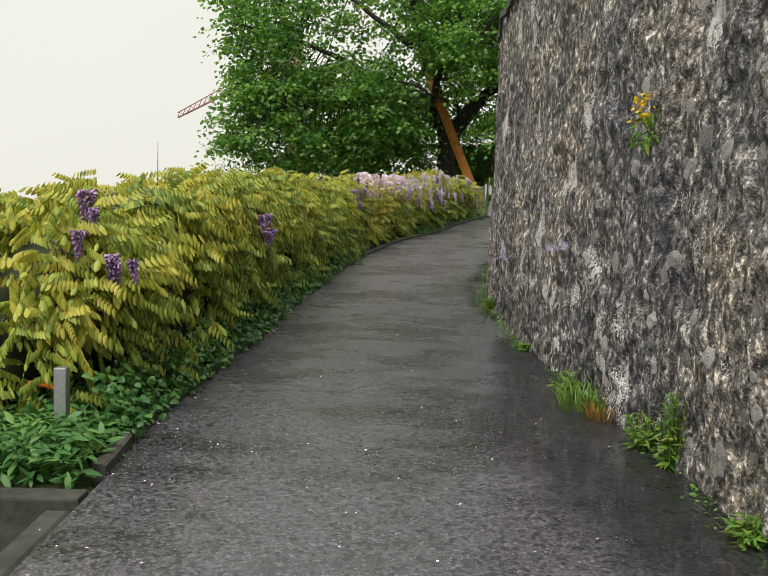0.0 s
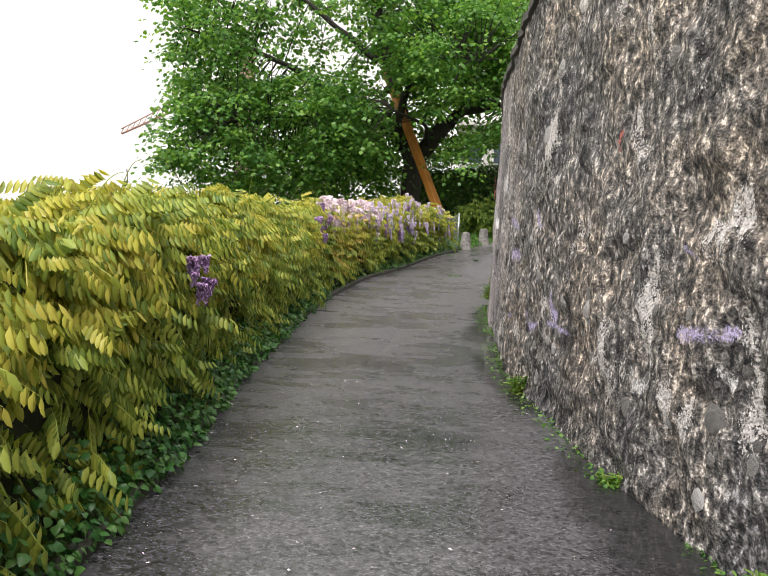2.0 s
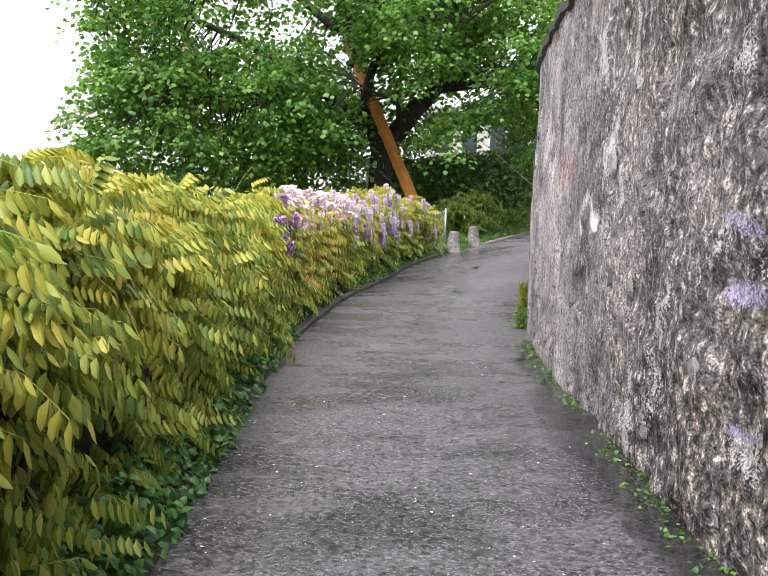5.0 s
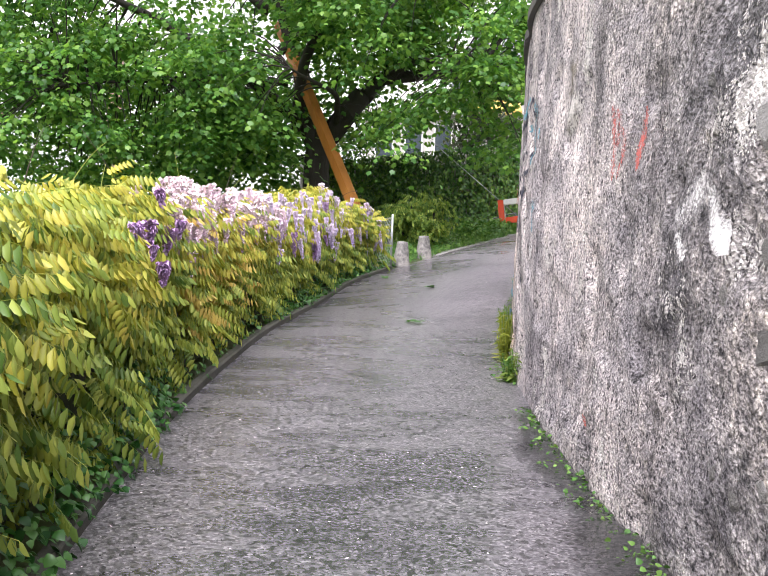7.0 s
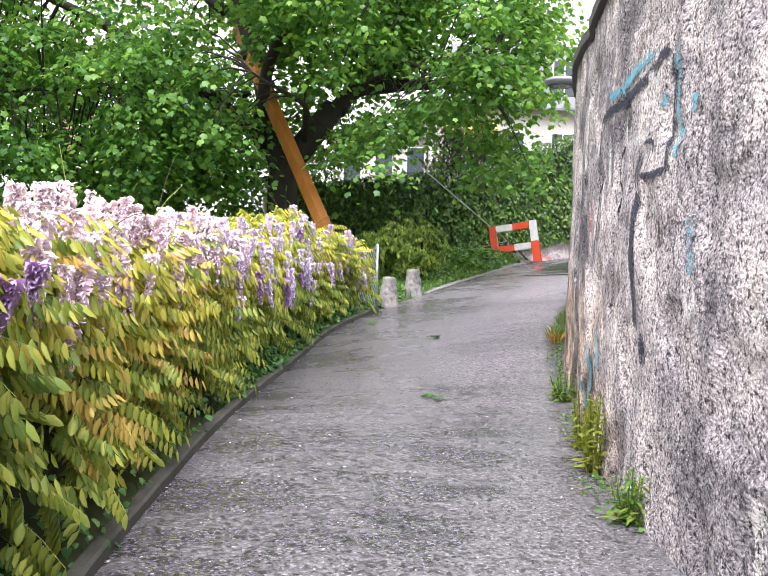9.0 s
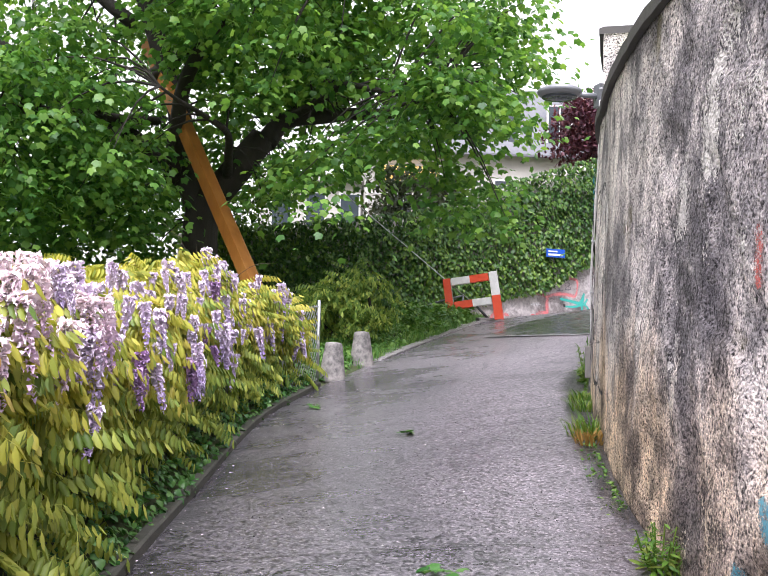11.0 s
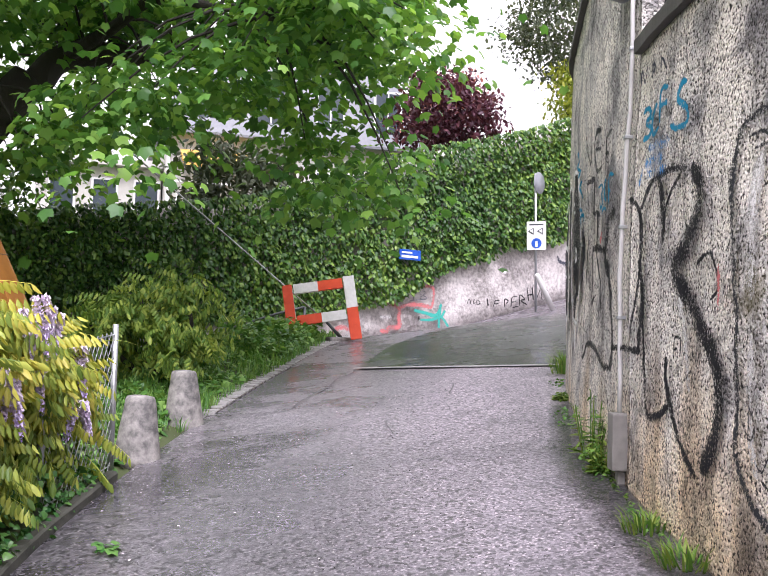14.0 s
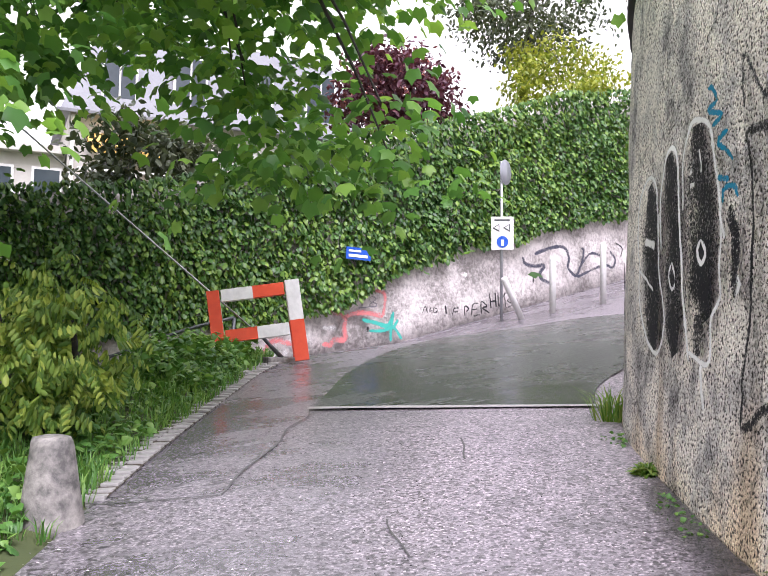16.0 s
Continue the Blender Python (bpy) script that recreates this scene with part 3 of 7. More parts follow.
v, f = wall_sheet(0.0, S_JOIN, wall_top)
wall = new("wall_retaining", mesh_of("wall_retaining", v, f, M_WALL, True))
tagged(wall, "tall curving retaining wall of grey rubble and stained render", "wall", kind="structure")
v, f = coping_run(0.0, S_JOIN, wall_top)
coping = part("coping", mesh_of("coping", v, f, M_COPING, False), None, wall, "dark weathered concrete coping")


def upper_top(s):
    return np.interp(s, [S_JOIN, S_JOIN + 3.5, S_JOIN + 9, 60], [5.35, 5.2, 5.3, 6.5])


v, f = wall_sheet(S_JOIN, WALL_S[-1], upper_top, 0.1, 0.08)
upper = new("wall_upper", mesh_of("wall_upper", v, f, M_WALL, True))
tagged(upper, "taller curved end of the grey rendered wall covered in graffiti", "wall", kind="structure")
v, f = coping_run(S_JOIN, WALL_S[-1], upper_top, 0.08, 0.05)
part("coping", mesh_of("coping", v, f, M_COPING, False), None, upper, "thin dark coping strip")
# the taller wall turns a corner and runs back behind the lower one
c0 = wall_at([S_JOIN + 0.05], [3.0])[0]
back = thing("wall_return", "smooth pale rendered wall above and behind the coping", "wall", kind="structure")
m_back = stuff("smooth_pale_render", (0.33, 0.31, 0.29), (0.47, 0.45, 0.42), 9, 0.8, 0.25, coarse=1.2)
ang = math.atan2(-1.3, 3.2)
part("face", boxed(0.03, -0.0, 1.0, 7.0, 0.35, 5.35, 0.02, Matrix.Translation((c0[0] + 0.12, c0[1] + 0.05, 0)) @ Matrix.Rotation(ang, 4, "Z")), m_back, back)

# ivy wall behind the plateau
IVY_P, IVY_D = np.array([12.1, 39.3]), np.array([1.0, 0.1]) / math.hypot(1, 0.1)


def ivy_line(u):
    """A point of the ivy wall's face at u metres from its middle."""
    return IVY_P + np.asarray(u, float)[..., None] * IVY_D


def ivy_top(u):
    return np.interp(u, [-9, -4.7, -3.5, -2, -0.5, 1.5, 2.7, 5, 12, 26], [4.2, 4.9, 5.25, 5.85, 6.4, 6.95, 7.3, 8.15, 9.6, 12])


def ivy_foot(u):
    return np.interp(u, [-9, -4, -2.9, -2, -0.8, 0, 0.9, 2.3, 3.3, 5.2, 14, 26], [2.2, 2.6, 2.65, 2.85, 3.15, 3.62, 3.98, 4.35, 4.6, 5.2, 6.6, 8.5])


def ivy_base(u):
    p = ivy_line(np.asarray(u, float))
    road_z = way_z(p[..., 0], p[..., 1])
    return np.where(np.asarray(u) > -3.0, road_z, np.interp(u, [-10, -6, -3], [0.4, 1.0, 2.2]))


us = np.arange(-10, 26, 0.25)
v, f = [], []
for u in us:
    a = ivy_line(np.array(u))
    nn = np.array([-IVY_D[1], IVY_D[0]])
    zb, zt = float(ivy_base(u)) - 0.15, float(ivy_top(u))
    for k in range(9):
        z = zb + (zt - zb) * k / 8
        w = 0.05 * noise.noise(Vector((a[0] * 1.2, 0, z * 1.2)))
        v.append((a[0] + nn[0] * (w + 0.02 * (z - zb)), a[1] + nn[1] * (w + 0.02 * (z - zb)), z))
    v.append((a[0] + nn[0] * 0.8, a[1] + nn[1] * 0.8, zt))
    v.append((a[0] + nn[0] * 0.8, a[1] + nn[1] * 0.8, zb))
for a in range(len(us) - 1):
    for k in range(11):
        f.append((a * 11 + k, a * 11 + 11 + k, a * 11 + 11 + (k + 1) % 11, a * 11 + (k + 1) % 11))
f += [tuple(range(11)), tuple(range((len(us) - 1) * 11, len(us) * 11))[::-1]]
ivy_wall = new("wall_ivy", mesh_of("wall_ivy", np.array(v), f, M_LOWWALL, True))
tagged(ivy_wall, "high retaining wall with pale plaster foot under dense creeper", "wall", kind="structure")


# ground: one sheet to the horizon
def left_x(y):
    a = np.array(LEFT[:17], float)
    return np.interp(y, a[:, 1], a[:, 0])


def ground_z(x, y):
    x, y = np.asarray(x, float), np.asarray(y, float)
    d = left_x(y) - x
    edge = way_z(np.maximum(x, left_x(y)), y)
    bed = edge - 0.05 + 0.03 * ss(0, 0.3, d) - 1.3 * ss(1.5, 4.5, d)
    bed = np.where(y < 4.55, edge - 0.55 - 0.6 * ss(2, 8, d), bed)
    verge = edge + 0.10 * ss(0.2, 0.9, d) * ss(31.5, 33.5, y) - 0.42 * np.maximum(0, d - 1.3)
    verge = np.maximum(verge, 0.6)
    k = ss(29, 31, y)
    z = bed * (1 - k) + verge * k
    z = np.where(d < 0, edge - np.where(y < 4.55, 0.5, 0.08), z)
    wy = IVY_P[1] + 0.1 * (x - IVY_P[0])
    u = (x - IVY_P[0]) / IVY_D[0]
    z = np.where((y > wy + 0.42) & (x > 2.4), ivy_top(u) - 0.35, z)
    z = np.where((x > 36) & (y < wy + 0.42), 5.0, z)
    far = ss(25, 120, np.hypot(x, y - 20))
    return z * (1 - far) + (-2.5) * far


gx = np.unique(np.r_[-1500, -700, -300, -150, -80, -50, -30, np.arange(-20, -6, 1.0), np.arange(-6, 12, 0.2), np.arange(12, 40, 1.0), 50, 80, 150, 300, 700, 1500])
gy = np.unique(np.r_[-1500, -700, -300, -100, -40, -20, np.arange(-10, 3, 1.0), np.arange(3, 42, 0.2), np.arange(42, 60, 1.5), 80, 120, 200, 400, 800, 1500])
X, Y = np.meshgrid(gx, gy, indexing="ij")
Z = ground_z(X, Y)
n1 = len(gy)
i = (np.arange(len(gx) - 1)[:, None] * n1 + np.arange(n1 - 1)[None]).ravel()
ground = new("ground", mesh_of("ground", np.column_stack([X.ravel(), Y.ravel(), Z.ravel()]), np.column_stack([i, i + n1, i + n1 + 1, i + 1]), M_GRASS_G, True))
tagged(ground, "dark damp grassy soil beside the way", "ground", kind="structure")


# ---- leaves ----
def leaflet(length, width, fold=0.25, droop=0.2):
    """A pointed leaf from the origin along +x: folded along its rib, tip bent down."""
    v = [(0, 0, 0), (0.35, -width / 2, -fold * width), (0.35, 0, 0.01), (0.35, width / 2, -fold * width), (0.75, -width * 0.36, -fold * width - droop * 0.4),
         (0.75, width * 0.36, -fold * width - droop * 0.4), (1, 0, -droop)]
    v = np.array(v) * np.array([length, length, length])
    f = [(0, 1, 2), (0, 2, 3), (1, 4, 2), (2, 5, 3), (4, 6, 2), (6, 5, 2)]
    return v, f


def pinnate(pairs=6, length=0.23, leaf=0.072):
    """A wisteria leaf: a thin arching rib with pairs of hanging leaflets and one at the tip."""
    lv, lf = leaflet(leaf, 0.46, 0.34, 0.22)
    vs, fs = [], []
    n = 0

    def add(p, ax, az):
        nonlocal n
        m = turns(np.array([0.0]), np.array([ax]), np.array([az]))[0]
        vs.append(lv @ m.T + p)
        fs.extend([(a + n, b + n, c + n) for a, b, c in lf])
        n += len(lv)

    def rib(u):
        return np.array([length * u, 0, -0.10 * length * u * u * 2.2])
    for k in range(pairs):
        u = 0.22 + 0.66 * k / (pairs - 1)
        for side in (-1, 1):
            add(rib(u), 1.0 + 0.1 * k / pairs, side * (1.15 - 0.11 * k))
    add(rib(1.0), 0.9, 0)
    r = [rib(u) for u in (0, 0.5, 1.0)]
    w = np.array([0, 0.0018, 0])
    vs.append(np.array([r[0] - w, r[0] + w, r[1] - w, r[1] + w, r[2] - w, r[2] + w]))
    fs += [(n, n + 2, n + 1), (n + 1, n + 2, n + 3), (n + 2, n + 4, n + 3), (n + 3, n + 4, n + 5)]
    return np.vstack(vs), np.array(fs)


def maple():
    """A five-lobed leaf along +x with drooping lobes."""
    lobes = [(-2.4, 0.52), (-1.6, 0.58), (-1.0, 0.86), (-0.52, 0.70), (0.0, 1.02), (0.52, 0.70), (1.0, 0.86), (1.6, 0.58), (2.4, 0.52)]
    v = [(0, 0, 0)] + [(0.12 + r * math.cos(a) * 0.75, r * math.sin(a) * 0.75, -0.34 * r * r) for a, r in lobes]
    return np.array(v), np.array([(0, k, k + 1) for k in range(1, 9)])


def heart():
    v = [(0, 0, 0), (0.2, -0.5, -0.08), (0.62, -0.36, -0.16), (1.0, 0, -0.34), (0.62, 0.36, -0.16), (0.2, 0.5, -0.08), (0.4, 0, 0.05)]
    return np.array(v), np.array([(0, 1, 6), (1, 2, 6), (2, 3, 6), (3, 4, 6), (4, 5, 6), (5, 0, 6)])


def blades(n, high, spread, lean=0.5):
    """A tuft of bent grass blades."""
    vs, fs = [], []
    for k in range(n):
        a, r = rng.uniform(0, 6.283), spread * math.sqrt(rng.uniform()) * 0.5
        h = high * rng.uniform(0.55, 1.0)
        o = np.array([r * math.cos(a), r * math.sin(a), 0])
        a2 = a + rng.normal(0, 0.6)
        d = np.array([math.cos(a2), math.sin(a2), 0])
        w = np.array([-d[1], d[0], 0]) * rng.uniform(0.004, 0.008)
        b = lean * h * rng.uniform(0.3, 1.2)
        m, t = o + d * b * 0.35 + np.array([0, 0, h * 0.6]), o + d * b + np.array([0, 0, h * rng.uniform(0.75, 1.0)])
        vs += [o - w, o + w, m - w * 0.8, m + w * 0.8, t]
        i = 5 * k
        fs += [(i, i + 1, i + 3), (i, i + 3, i + 2), (i + 2, i + 3, i + 4)]
    return np.array(vs), np.array(fs)


# ---- wisteria hedge ----
H_EDGE, H_S = spline(np.array(LEFT[2:12], float), 0.1)
keep = (H_EDGE[:, 1] > 5.3) & (H_EDGE[:, 1] < 29.25)
H_EDGE = H_EDGE[keep]
H_T = np.gradient(H_EDGE, axis=0)
H_T /= np.linalg.norm(H_T, axis=1)[:, None]
H_N = np.column_stack([H_T[:, 1], -H_T[:, 0]])  # towards the way


def hedge_top(y):
    return np.interp(y, [5.4, 6, 9, 13.5, 16, 19.5, 23, 24.6, 26.5, 27.6, 28.8, 29.3], [1.3, 1.5, 1.74, 1.92, 1.95, 2.02, 2.18, 2.4, 2.56, 2.5, 2.3, 1.8])


def hedge_point(i, u, out=0.0):
    """A point of the hedge's skin: i along it, u from 0 (front foot) over 0.5 (top) to 1 (back foot)."""
    i = np.clip(i, 0, len(H_EDGE) - 1).astype(int)
    e, nn = H_EDGE[i], H_N[i]
    y = e[:, 1]
    z0 = way_z(e[:, 0], e[:, 1]) + 0.05
    end = np.sqrt(np.clip(1 - (np.clip(6.15 - y, 0, 0.9) / 0.87) ** 2, 0.012, 1))
    top = z0 + (hedge_top(y) - z0) * (0.18 + 0.82 * end)
    core = 0.40 + 0.28 * (1 - ss(6, 9, y))
    wide = end * core + 0.04 * wave(np.column_stack([e, u * 2]), 0.9, 9)
    a = u * math.pi
    c, s = np.cos(a), np.sin(a)
    cx = np.sign(c) * np.abs(c) ** 0.55 * (wide + out)
    cz = np.abs(s) ** 0.7
    lump = 0.18 * wave(np.column_stack([e, u * 3.0]), 1.9, 5) + 0.06 * wave(np.column_stack([e, u * 4.0]), 4.3, 6)
    cx = cx + np.sign(c) * lump * np.abs(c)
    z = z0 + (top - z0 + out) * cz + lump * s
    mid = core + 0.22
    p = np.column_stack([e - nn * mid[:, None] + nn * cx[:, None], z])
    n3 = np.column_stack([nn * c[:, None], s])
    n3[:, 1] -= 1.2 * (1 - end)
    return p, n3


hedge = thing("wisteria_hedge", "long yellow-green wisteria hedge with hanging pink and lilac blossom", "hedge")
# solid core under the leaves; the shade inside is put into its near-black colour
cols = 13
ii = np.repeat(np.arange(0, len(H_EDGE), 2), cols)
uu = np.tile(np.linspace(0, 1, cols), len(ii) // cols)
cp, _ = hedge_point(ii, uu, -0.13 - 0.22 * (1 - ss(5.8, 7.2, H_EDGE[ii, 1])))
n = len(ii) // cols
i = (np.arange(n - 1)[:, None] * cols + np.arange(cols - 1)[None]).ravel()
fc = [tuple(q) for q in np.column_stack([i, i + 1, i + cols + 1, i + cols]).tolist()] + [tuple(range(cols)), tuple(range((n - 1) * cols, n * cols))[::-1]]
part("shade_core", mesh_of("shade_core", cp, fc, M_HEDGE_SHADE, True), None, hedge, "solid near-black core with the hedge's inner shade in its colour")


def hedge_leaves(count, u0, u1, y0=5.5, y1=29.1, gaps=0.0, seed=1, thin=0.75):
    r = np.random.default_rng(seed)
    i = r.integers(0, len(H_EDGE), count * 3)
    i = i[(H_EDGE[i, 1] > y0) & (H_EDGE[i, 1] < y1)][:count]
    u = r.uniform(u0, u1, len(i))
    p, n3 = hedge_point(i, u, 0.0)
    p += n3 * r.uniform(-0.14, 0.04, len(i))[:, None] + r.normal(0, 0.03, (len(i), 3))
    ok = (wave(p * np.array([1, 1, 2.1]), 2.0, 11 + seed) > -1 + gaps) & ((np.abs(p[:, 1] - 20.0) > 2.2) | (r.uniform(0, 1, len(p)) < thin))
    p, n3 = p[ok], n3[ok]
    k = len(p)
    az = np.arctan2(n3[:, 1], n3[:, 0]) + r.normal(0, 1.0, k)
    ay = r.normal(0.42, 0.32, k) - 0.45 * np.maximum(0, n3[:, 2])
    return p, turns(r.normal(0, 0.35, k), ay, az), r.uniform(0.75, 1.25, k)


PV, PF = pinnate()
p, m, s = hedge_leaves(7700, 0.16, 0.70, seed=1, gaps=0.76)
part("yellow_leaves", mesh_of("yellow_leaves", *scatter(PV, PF, p, m, s), M_WIST), None, hedge, "young yellow-green wisteria leaves")
p, m, s = hedge_leaves(6300, 0.02, 0.44, gaps=0.72, seed=2)
part("green_leaves", mesh_of("green_leaves", *scatter(PV, PF, p, m, s), M_WISTG), None, hedge, "older darker green wisteria leaves")
p, m, s = hedge_leaves(2700, 0.03, 0.97, 5.2, 6.6, seed=4)
part("end_leaves", mesh_of("end_leaves", *scatter(PV, PF, p, m, s * 0.78), M_WISTG), None, hedge, "leaves over the hedge's rounded end")
p, m, s = hedge_leaves(700, 0.66, 0.97, 5.2, 9.0, seed=5)
part("back_leaves", mesh_of("back_leaves", *scatter(PV, PF, p, m, s), M_WISTG), None, hedge)
p, m, s = hedge_leaves(2400, 0.20, 0.62, 17.6, 29.2, seed=6, thin=0.9)
part("top_leaves", mesh_of("top_leaves", *scatter(PV, PF, p + np.array([0, 0, 0.07]), m, s), M_WIST), None, hedge, "yellow leaves over the hedge's top")
p, m, s = hedge_leaves(560, 0.05, 0.40, 18.7, 21.2, seed=3, thin=1.0)
part("bronze_leaves", mesh_of("bronze_leaves", *scatter(PV, PF, p, m, s), M_WISTB), None, hedge, "bronze-brown young wisteria leaves")


def raceme(long=0.26, wide=0.05, seed=1):
    """A hanging blossom cluster: petals growing out of one thin stem, tapering down."""
    r = np.random.default_rng(seed)
    n, k = 24, 230
    z = -long * np.linspace(0, 1, n)
    v = [(0.0, 0.0, q) for q in z] + [(0.0015, 0.001, q - 0.003) for q in z[:-1]]
    f = [(i, i + 1, n + i) for i in range(n - 1)]
    for _ in range(k):
        t = 1 - math.sqrt(r.uniform())
        i, a = int(t * (n - 1)), r.uniform(0, 6.283)
        out = np.array([math.cos(a), math.sin(a), 0.0])
        side = np.array([-out[1], out[0], 0.0])
        rad, w = wide * (1 - 0.72 * t) * r.uniform(0.55, 1.1), r.uniform(0.008, 0.0125)
        at = np.array([0, 0, z[i]])
        b = len(v)
        v += [at + out * rad * 0.8 - side * w + np.array([0, 0, r.normal(0.004, 0.006)]), at + out * rad + np.array([0, 0, r.normal(-0.008, 0.008)]),
              at + out * rad * 0.8 + side * w + np.array([0, 0, r.normal(0.004, 0.006)])]
        f += [(i, b, b + 1), (i, b + 1, b + 2)]
    return np.array(v), np.array(f)


def blossoms(kind, material, count, y0, y1, u0, u1, long, wide, label, seed):
    r = np.random.default_rng(seed)
    shapes = [mesh_of(kind, *raceme(long * q, wide * q, seed * 10 + k), material) for k, q in enumerate((0.8, 1.0, 1.2))]
    idx = np.where((H_EDGE[:, 1] > y0) & (H_EDGE[:, 1] < y1))[0]
    i = r.choice(idx, count)
    p, n3 = hedge_point(i, r.uniform(u0, u1, count), 0.24)
    for k in range(count):
        ob = part(kind, shapes[k % 3], None, hedge, label if k == 0 else "")
        ob.matrix_world = pose(*p[k], r.uniform(-14, 14), r.uniform(-14, 14), r.uniform(0, 360)) @ Matrix.Scale(r.uniform(0.8, 1.25), 4)


blossoms("pink_raceme", M_PINK, 120, 18.4, 22.6, 0.25, 0.48, 0.30, 0.05, "pale pink hanging wisteria blossom", 21)
blossoms("lilac_raceme", M_LILAC, 96, 22.0, 28.6, 0.10, 0.42, 0.25, 0.043, "pale lilac hanging wisteria blossom", 22)
blossoms("purple_raceme", M_PURPLE, 8, 22.5, 26.5, 0.10, 0.3, 0.22, 0.05, "deep purple wisteria blossom", 23)
blossoms("purple_raceme", M_PURPLE, 10, 9.0, 9.35, 0.14, 0.19, 0.13, 0.042, "", 24)
blossoms("purple_raceme", M_PURPLE, 7, 5.6, 5.9, 0.2, 0.4, 0.22, 0.06, "", 25)
blossoms("purple_raceme", M_PURPLE, 9, 16.6, 18.4, 0.14, 0.34, 0.15, 0.05, "", 26)
# bare arching shoots above the hedge
r = np.random.default_rng(31)
for k in range(34):
    i = r.integers(0, len(H_EDGE), 1)
    p, n3 = hedge_point(i, r.uniform(0.28, 0.6, 1), 0.0)
    d = np.array([r.normal(0, 0.5), r.normal(0, 0.5), r.uniform(0.5, 1.1)])
    L = r.uniform(0.25, 0.6)
    t = np.linspace(0, 1, 8)[:, None]
    pts = p + d * L * t + np.array([[0, 0, -0.5 * L]]) * t ** 2.2 * r.uniform(0.3, 1.6) + n3 * 0.2 * t
    v, f = tube(pts, np.linspace(0.004, 0.0015, 8), 4)
    part("shoot", mesh_of("shoot", v, f, M_STEM if k % 2 else M_WISTG, True), None, hedge)
# stems inside
r = np.random.default_rng(32)
for k in range(22):
    i = np.array([int(len(H_EDGE) * (k + 0.5) / 22)])
    p0, n3 = hedge_point(i, np.array([0.06]), -0.12)
    t = np.linspace(0, 1, 12)[:, None]
    top = hedge_top(H_EDGE[i[0], 1]) - 0.25
    pts = p0 + np.array([[0.0, 0, 1]]) * t * (top - p0[0, 2]) + np.column_stack([0.12 * np.sin(5 * t[:, 0] + k), 0.18 * np.sin(4 * t[:, 0] + 2 * k), 0 * t[:, 0]]) * t
    v, f = tube(pts, np.linspace(0.028, 0.012, 12), 6)
    part("stem", mesh_of("stem", v, f, M_STEM, True), None, hedge)

# ivy creeping at the hedge's foot
hv, hf = heart()
r = np.random.default_rng(41)
k = 9500
i = r.integers(0, len(H_EDGE), k)
up = r.uniform(0, 1, k) ** 1.6
yy = H_EDGE[i, 1]
thin_out = (r.uniform(0, 1, k) < np.where(yy < 15, 1.0, np.where(yy < 18, 0.6, np.where(yy < 22, 0.15, 0.6))))
i, up = i[thin_out], up[thin_out]
k = len(i)
e, nn = H_EDGE[i], H_N[i]
off = np.where(e[:, 1] < 18, 0.05, -0.01) - 0.22 * up - 0.12 * r.uniform(0, 1, k) + 0.05 * wave(np.column_stack([e, up]), 2.0, 3)
p = np.column_stack([e + nn * off[:, None], way_z(e[:, 0], e[:, 1]) + 0.02 + 0.34 * up + r.uniform(0, 0.08, k)])
az = np.arctan2(nn[:, 1], nn[:, 0]) + r.normal(0, 0.9, k)
v, f = scatter(hv, hf, p, turns(r.normal(0, 0.4, k), r.normal(0.45, 0.4, k), az), r.uniform(0.03, 0.058, k))
tagged(new("ground_ivy", mesh_of("ground_ivy", v, f, M_IVY)), "dark green ivy creeping along the foot of the hedge", "ivy", kind="stuff")


# ---- big maple ----
tree = thing("maple_tree", "large leaning maple with dark trunk and dense fresh green crown", "tree")
BOUGHS = [
    ([(2.2, 36.3, 0.6), (2.25, 36.1, 2.8), (2.3, 35.9, 4.2), (2.75, 35.8, 5.0), (3.4, 35.8, 5.8)], 0.44, 0.27),
    ([(3.4, 35.8, 5.75), (3.85, 35.8, 6.25), (4.9, 35.8, 6.42), (6.0, 35.7, 6.55), (7.2, 35.2, 6.8)], 0.22, 0.05),
    ([(2.3, 35.9, 4.2), (1.95, 36.0, 5.3), (1.7, 35.9, 6.5), (0.9, 35.7, 8.8), (0.3, 35.2, 12.0)], 0.28, 0.05),
    ([(1.6, 36.0, 5.2), (-0.5, 35.4, 6.5), (-3.0, 34.8, 7.6), (-5.5, 34.3, 8.2)], 0.17, 0.03),
    ([(1.7, 36.0, 4.9), (1.8, 34.3, 6.6), (2.6, 32.2, 7.3), (3.6, 30.0, 6.9)], 0.17, 0.03),
    ([(1.2, 35.9, 6.8), (3.0, 35.5, 8.4), (5.0, 34.6, 9.4)], 0.14, 0.03),
    ([(0.9, 35.8, 7.8), (-1.5, 36.0, 9.6), (-3.6, 36.2, 11.2)], 0.13, 0.03),
    ([(2.7, 35.6, 5.0), (2.4, 33.6, 5.4), (1.2, 31.8, 5.6)], 0.10, 0.02),
    ([(3.85, 35.8, 6.25), (4.4, 33.2, 6.3), (5.2, 31.0, 5.6)], 0.10, 0.02),
    ([(1.4, 36.0, 6.0), (-1.2, 34.0, 5.6), (-3.6, 33.2, 5.2)], 0.09, 0.02),
]
limb_pts = []
